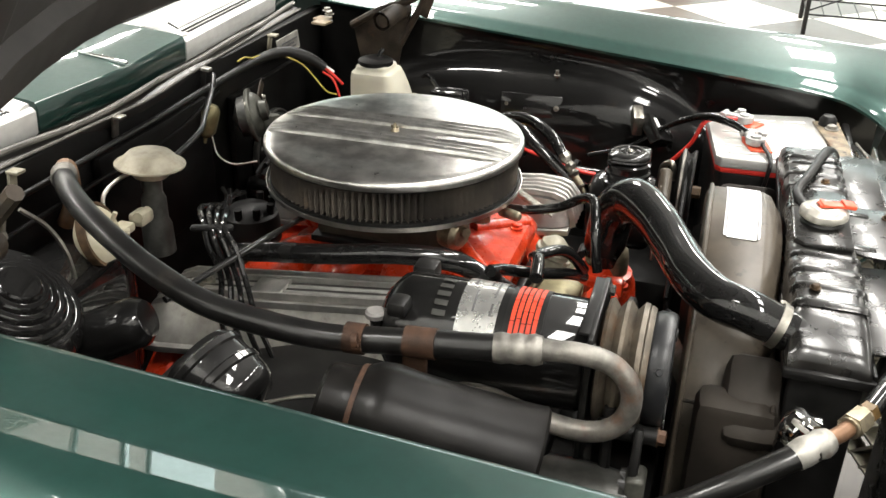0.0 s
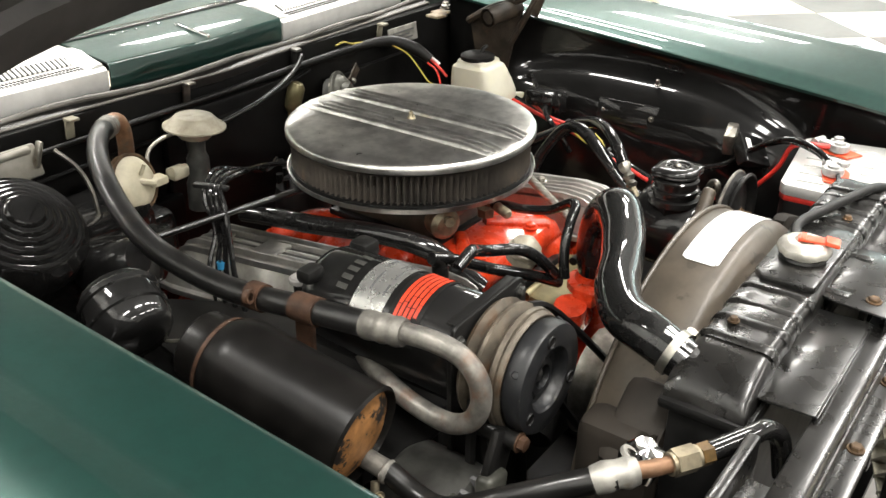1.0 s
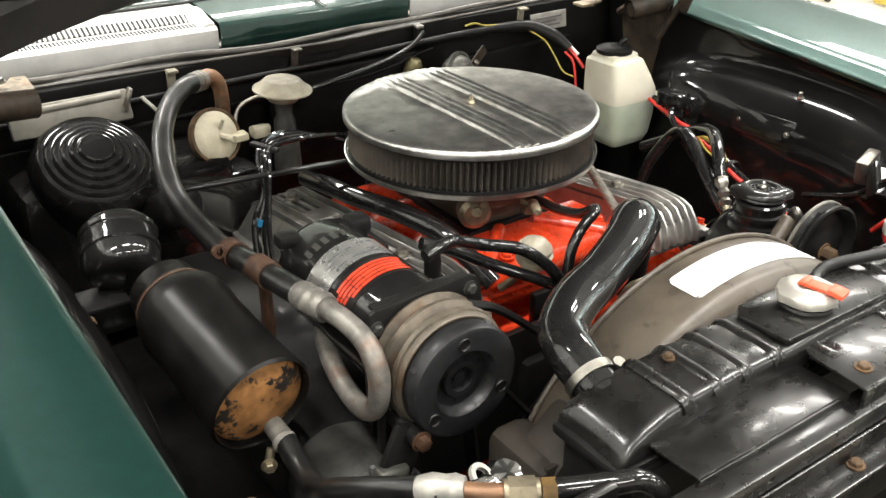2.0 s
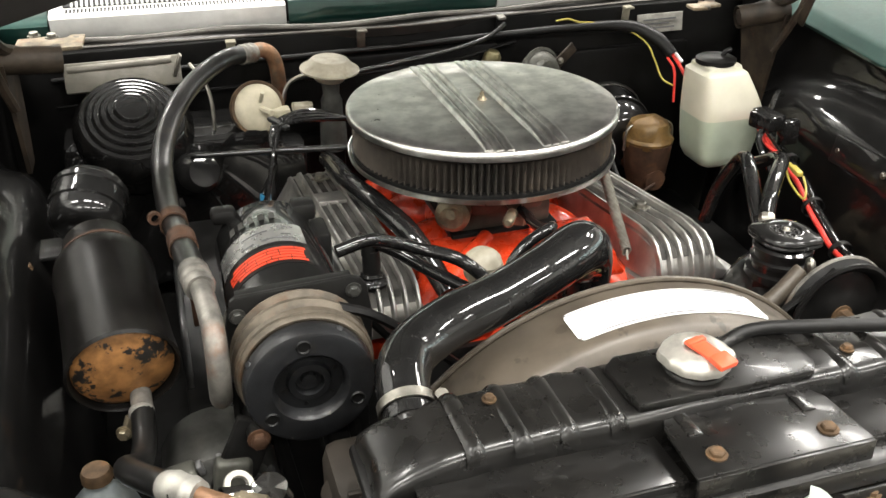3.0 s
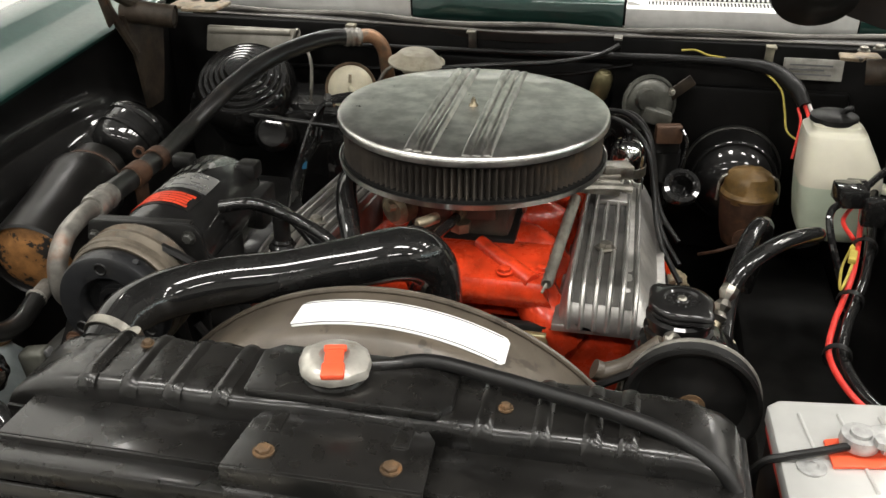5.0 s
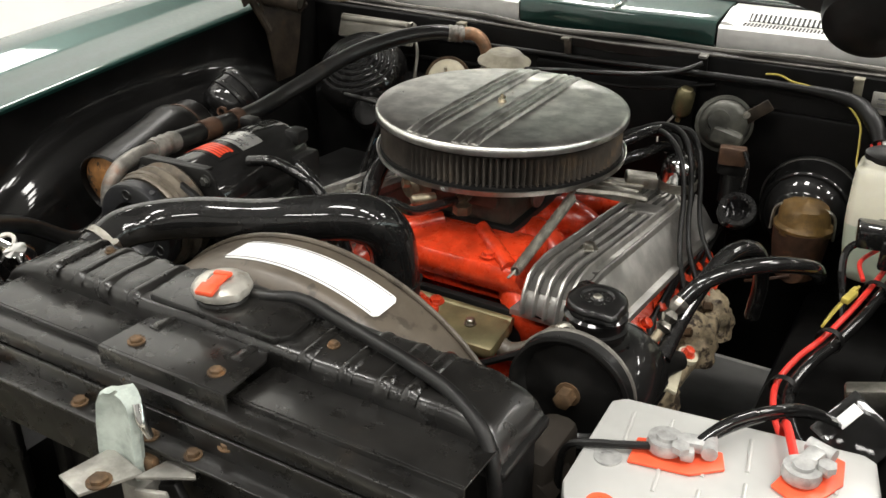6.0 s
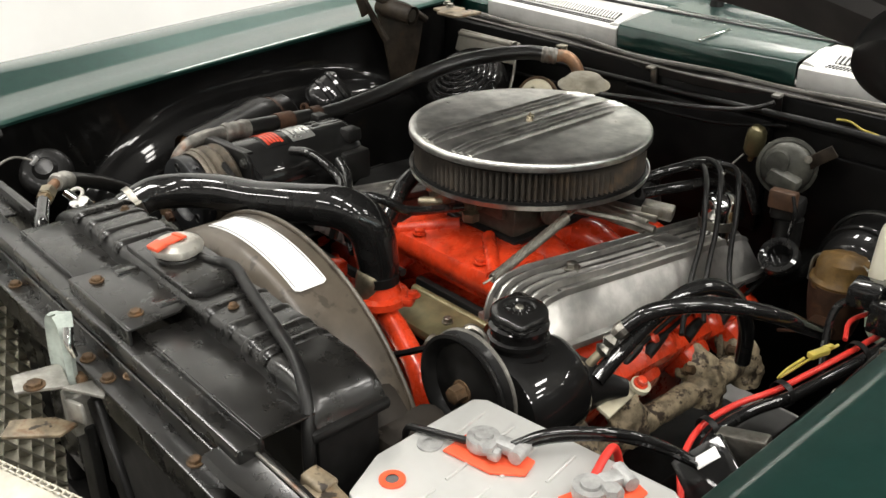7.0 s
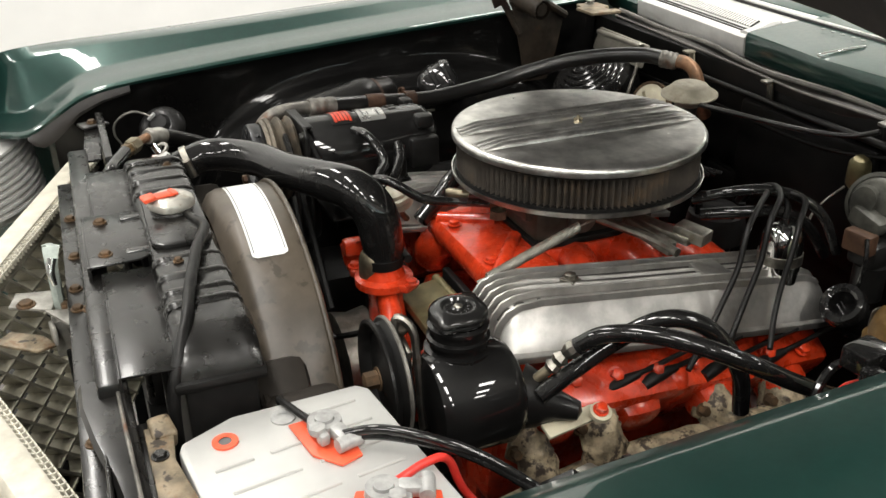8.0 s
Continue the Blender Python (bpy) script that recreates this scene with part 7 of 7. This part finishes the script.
part("stem", join(lathe([(0, 0.012), (0.0105, 0.012), (0.0105, 0.034), (0.0088, 0.044), (0, 0.046)], (-0.201, -0.198, 0.812), (0, 0, 1), 18), tube([(-0.204, -0.198, 0.850), (-0.204, -0.197, 0.862), (-0.212, -0.195, 0.871)], 0.0085, 12)), RUBBER_MATT, bv)
ff = thing("fuel_filter", (-0.084, -0.246, 0.82), "small pale green stepped filter can", "filter")
part("can", lathe([(0, 0.030), (0.008, 0.029), (0.014, 0.024), (0.019, 0.020), (0.0195, 0.014), (0.023, 0.012), (0.023, 0.006), (0.020, 0.003), (0.020, -0.006), (0.012, -0.012), (0, -0.012)], (-0.084, -0.242, 0.834), (0.1, -0.35, 1), 28), DOME, ff)
part("pipe", tube([(-0.084, -0.24, 0.826), (-0.10, -0.235, 0.81), (-0.115, -0.22, 0.79)], 0.005, 8), CADMIUM, ff)
ts = thing("temperature_sender", (-0.083, -0.315, 0.77), "dull metal sender can on an orange housing", "sender")
part("can", lathe([(0, 0.822), (0.012, 0.821), (0.019, 0.815), (0.021, 0.806), (0.021, 0.782), (0, 0.782)], (-0.080, -0.314, 0), (0.12, 0, 1), 24), CADMIUM, ts)
part("base", join(tube([(-0.08, -0.314, 0.785), (-0.07, -0.31, 0.755), (-0.03, -0.30, 0.745)], 0.021, 12), box((-0.055, -0.322, 0.790), (0.022, 0.03, 0.022), 0.004)), ORANGE, ts)
hel = [(0.1245 + 0.0205 * t + 0.0062 * math.cos(t * 400), -0.196 + 0.120 * t, 0.799 + 0.060 * t + 0.0062 * math.sin(t * 400)) for t in np.linspace(0, 1, 560)]
solo("return_spring", join(tube(hel, 0.0013, 5, 1), tube([(0.126, -0.188, 0.803), (0.143, -0.084, 0.855)], 0.0050, 10, 1), tube([(0.120, -0.208, 0.794), (0.1245, -0.196, 0.80)], 0.0018, 6, 1), tube([(0.145, -0.076, 0.859), (0.14, -0.05, 0.862)], 0.0018, 6, 1)), SPRING, "tightly coiled throttle return spring", "spring")
solo("choke_bolt", join(lathe([(0, 0), (0.007, 0), (0.007, 0.03), (0.004, 0.034), (0, 0.034)], (-0.016, -0.160, 0.856), (-0.6, -1, 0.1), 12)), CADMIUM, "brass fitting on the carburettor", "fitting")
solo("throttle_bracket", join(box((0.150, 0.045, 0.838), (0.10, 0.022, 0.012), 0.003, (0, 5, 25)), box((0.19, 0.07, 0.842), (0.045, 0.028, 0.018), 0.003, (0, 5, 25))), STEEL, "grey throttle cable bracket", "bracket")

# ---- low down at the front, passenger's side ----
alt = thing("alternator", (-0.405, -0.345, 0.66), "grey cast alternator below the pipes", "alternator")
part("body", lathe([(0, -0.05), (0.040, -0.048), (0.054, -0.036), (0.057, -0.01), (0.057, 0.04), (0.048, 0.052), (0, 0.055)], (-0.398, -0.345, 0.705), (0, 1, 0), 36), DARK_ZINC, alt)
for k in range(7):
    a = radians(30 + 20 * k)
    part("vent", box((-0.398 + 0.052 * math.cos(a), -0.385, 0.705 + 0.052 * math.sin(a)), (0.012, 0.012, 0.006), 0.002, (0, -math.degrees(a), 0)), PRINT, alt)
part("mount", join(box((-0.375, -0.392, 0.765), (0.04, 0.01, 0.085), 0.004, (0, 24, 0)), tube([(-0.36, -0.41, 0.795), (-0.36, -0.36, 0.795)], 0.010, 12, 1)), BLACK_SATIN, alt)
part("bolt", bolt((-0.36, -0.41, 0.795), 0.008, 0.008, (0, -1, 0)), COPPER_DARK, alt)
for c, sz, r in (((-0.388, -0.396, 0.742), (0.036, 0.020, 0.050), 8), ((-0.432, -0.384, 0.728), (0.034, 0.024, 0.056), -10), ((-0.41, -0.40, 0.70), (0.060, 0.016, 0.018), 0)):
    part("end_casting", uneven(box(c, sz, 0.006, (0, r, 0), 3), 0.0015, 90), MOTTLED, alt)
fl = thing("refrigerant_line", (-0.36, -0.58, 0.80), "front refrigerant line with brass and copper fittings", "pipe")
part("crimp", tube([(-0.438, -0.527, 0.862), (-0.432, -0.535, 0.866), (-0.426, -0.543, 0.869), (-0.421, -0.549, 0.870), (-0.415, -0.555, 0.871)], [0.0125, 0.0138, 0.0122, 0.0138, 0.0115], 16, 4), PALE_STEEL, fl, "pale crimped ferrule")
part("copper_pipe", tube([(-0.416, -0.554, 0.871), (-0.402, -0.566, 0.871), (-0.380, -0.581, 0.871)], 0.0075, 14), COPPER, fl, "browned copper pipe")
part("hex_nut", join(tube([(-0.389, -0.575, 0.871), (-0.371, -0.586, 0.871)], 0.0125, 6, 1), tube([(-0.392, -0.573, 0.871), (-0.368, -0.588, 0.871)], 0.0105, 14, 1)), CADMIUM, fl)
part("jam_nut", tube([(-0.367, -0.5885, 0.871), (-0.357, -0.5945, 0.871)], 0.0105, 6, 1), GOLD, fl, "small brass nut")
part("front_pipe", tube([(-0.358, -0.594, 0.871), (-0.335, -0.604, 0.870), (-0.312, -0.614, 0.869), (-0.290, -0.622, 0.866), (-0.276, -0.632, 0.850), (-0.272, -0.64, 0.81)], 0.0098, 14), RUBBER, fl)
part("loop_tag", lathe([(0.0075, -0.0022), (0.0120, -0.0022), (0.0125, 0.0), (0.0120, 0.0022), (0.0075, 0.0022)], (-0.386, -0.538, 0.858), (0.35, -0.45, 0.8), 24), PALE_STEEL, fl, "pale loop tag")
part("service_valve", uneven(join(lathe([(0, 0.016), (0.013, 0.014), (0.019, 0.006), (0.020, -0.004), (0.016, -0.018), (0, -0.020)], (-0.366, -0.540, 0.842), (0.2, -0.3, 1), 22), tube([(-0.40, -0.545, 0.856), (-0.372, -0.538, 0.848)], 0.007, 10, 1)), 0.005, 75), CHROME, fl, "crumpled bright foil round the service valve")
bt = thing("washer_bottle", (-0.511, -0.335, 0.60), "cloudy plastic bottle with blue contents", "bottle")
part("bottle", lathe([(0, 0.60), (0.034, 0.602), (0.038, 0.61), (0.038, 0.68), (0.032, 0.70), (0.014, 0.722), (0.012, 0.735), (0, 0.735)], (-0.513, -0.345, 0), (0, 0, 1), 26), CLEARISH, bt)
part("contents", lathe([(0.0383, 0.603), (0.0388, 0.61), (0.0388, 0.648), (0.0383, 0.650)], (-0.513, -0.345, 0), (0, 0, 1), 26), BLUE, bt, "blue fluid")
part("cap", lathe([(0, 0.745), (0.013, 0.744), (0.015, 0.740), (0.015, 0.732), (0, 0.730)], (-0.513, -0.345, 0), (0, 0, 1), 20), RUST, bt)
hr = thing("horn", (-0.56, -0.52, 0.79), "round black horn on the inner fender", "horn")
part("disc", lathe([(0, 0.020), (0.014, 0.019), (0.020, 0.012), (0.034, 0.010), (0.040, 0.004), (0.042, -0.004), (0.036, -0.014), (0.018, -0.020), (0, -0.020)], (-0.560, -0.519, 0.838), (0.6, -0.3, 0.7), 32), BLACK_SATIN, hr)
part("wire", tube([(-0.558, -0.530, 0.858), (-0.565, -0.547, 0.866), (-0.565, -0.563, 0.871), (-0.565, -0.582, 0.866), (-0.565, -0.597, 0.852), (-0.565, -0.599, 0.832), (-0.564, -0.590, 0.814), (-0.560, -0.584, 0.790)], 0.0020, 6), ZINC, hr, "thin grey horn wire")
part("terminal", box((-0.560, -0.534, 0.860), (0.007, 0.016, 0.006), 0.001, (40, 0, 0)), LEAD, hr)

# ---- things standing about the showroom ----
sq = 0.62
ca, sa = math.cos(radians(44)), math.sin(radians(44))
tiles = {}
for nm, mt in (("light", TILE_WHITE), ("dark", TILE_DARK), ("tan", TILE_TAN)):
    b = box((0, 0, 0), (sq - 0.004, sq - 0.004, 0.008), 0.0015)
    me = bpy.data.meshes.new("tile_" + nm)
    b.to_mesh(me)
    b.free()
    me.materials.append(mt)
    tiles[nm] = me
for i in range(-6, 16):
    for j in range(-10, 11):
        x, y = 3.6 + sq * (ca * i - sa * j), 0.4 + sq * (sa * i + ca * j)
        if 1.3 < x < 8.4 and -3.6 < y < 5.6:
            ob = new("tile", tiles["tan" if y > 1.05 else "light" if (i + j) % 2 == 0 else ("tan" if (i - j) % 6 == 1 else "dark")])
            ob.parent = floor
            ob.location = Vector((x, y, -0.004)) - BASE["floor"]
            ob.rotation_euler = (0, 0, radians(44))


def wire_rack(x, y):
    r = thing("wire_rack", (x, y, 0), "dark wire shelving rack standing on the floor", "rack")
    for dx in (-0.22, 0.22):
        for dy in (-0.45, 0.45):
            part("post", tube([(x + dx, y + dy, 0), (x + dx, y + dy, 1.5)], 0.014, 8, 1), BLACK_SATIN, r)
    for z in (0.12, 0.55, 1.0, 1.45):
        for k in range(10):
            part("wire", tube([(x - 0.22, y - 0.45 + 0.9 * k / 9, z), (x + 0.22, y - 0.45 + 0.9 * k / 9, z)], 0.004, 6, 1), BLACK_SATIN, r)
        for dx in (-0.22, 0.22):
            part("shelf_rail", tube([(x + dx, y - 0.45, z), (x + dx, y + 0.45, z)], 0.006, 6, 1), BLACK_SATIN, r)
    part("brace", join(tube([(x - 0.22, y - 0.45, 0.14), (x - 0.22, y + 0.45, 0.54)], 0.005, 6, 1), tube([(x - 0.22, y + 0.45, 0.14), (x - 0.22, y - 0.45, 0.54)], 0.005, 6, 1)), BLACK_SATIN, r)


wire_rack(5.1, -1.32)
cab = thing("wooden_cabinet", (5.85, 0.02, 0), "light brown wooden cabinet on the tiled floor", "cabinet")
part("carcass", box((5.85, 0.02, 0.42), (0.45, 0.36, 0.80), 0.008), WOODY, cab)
part("plinth", box((5.86, 0.02, 0.02), (0.40, 0.33, 0.04), 0.004), BLACK_SATIN, cab)
part("door", box((5.622, 0.02, 0.44), (0.012, 0.33, 0.70), 0.004), WOODY, cab)
fe = thing("fire_extinguisher", (5.55, 0.32, 0), "red fire extinguisher standing on the floor", "fire extinguisher")
part("cylinder", lathe([(0, 0), (0.06, 0.0), (0.065, 0.02), (0.065, 0.36), (0.04, 0.42), (0.02, 0.44), (0, 0.44)], (5.55, 0.32, 0), (0, 0, 1), 24), RED, fe)
part("label", lathe([(0.0655, 0.16), (0.0665, 0.16), (0.0665, 0.28), (0.0655, 0.28)], (5.55, 0.32, 0), (0, 0, 1), 24), WHITE_LABEL, fe)
part("valve", box((5.55, 0.32, 0.46), (0.09, 0.03, 0.05), 0.008), BLACK_SATIN, fe)
bk = thing("tool_cart", (4.95, 2.05, 0), "grey cart on black castors with a yellow base", "cart")
part("tray", box((5.0, 2.05, 0.20), (0.40, 0.50, 0.10), 0.01), GREY_PLASTIC, bk)
part("yellow_base", box((4.78, 2.18, 0.08), (0.06, 0.10, 0.14), 0.02), YELLOW, bk)
for dx, dy in ((-0.17, -0.2), (-0.17, 0.05), (0.17, -0.2), (0.17, 0.2)):
    part("castor", lathe([(0, -0.015), (0.04, -0.015), (0.045, -0.008), (0.045, 0.008), (0.04, 0.015), (0, 0.015)], (5.0 + dx, 2.05 + dy, 0.046), (0, 1, 0), 18), RUBBER, bk)
part("upright", tube([(5.0, 2.2, 0.2), (5.0, 2.2, 0.95)], 0.02, 10, 1), STEEL, bk)
ch = thing("office_chair", (4.7, 2.62, 0), "office chair base on dark round castors", "chair")
for k in range(3):
    a = 2.1 * k
    part("castor", lathe([(0, -0.012), (0.032, -0.012), (0.035, 0.0), (0.032, 0.012), (0, 0.012)], (4.7 + 0.22 * math.cos(a), 2.62 + 0.22 * math.sin(a), 0.036), (0, 1, 0), 18), RUBBER, ch)
    part("spoke", tube([(4.7, 2.62, 0.12), (4.7 + 0.22 * math.cos(a), 2.62 + 0.22 * math.sin(a), 0.07)], 0.015, 8, 1), BLACK_SATIN, ch)
part("column", tube([(4.7, 2.62, 0.10), (4.7, 2.62, 0.42)], 0.025, 12, 1), CHROME, ch)
part("seat", box((4.7, 2.62, 0.46), (0.46, 0.46, 0.08), 0.03), BLACK_SATIN, ch)
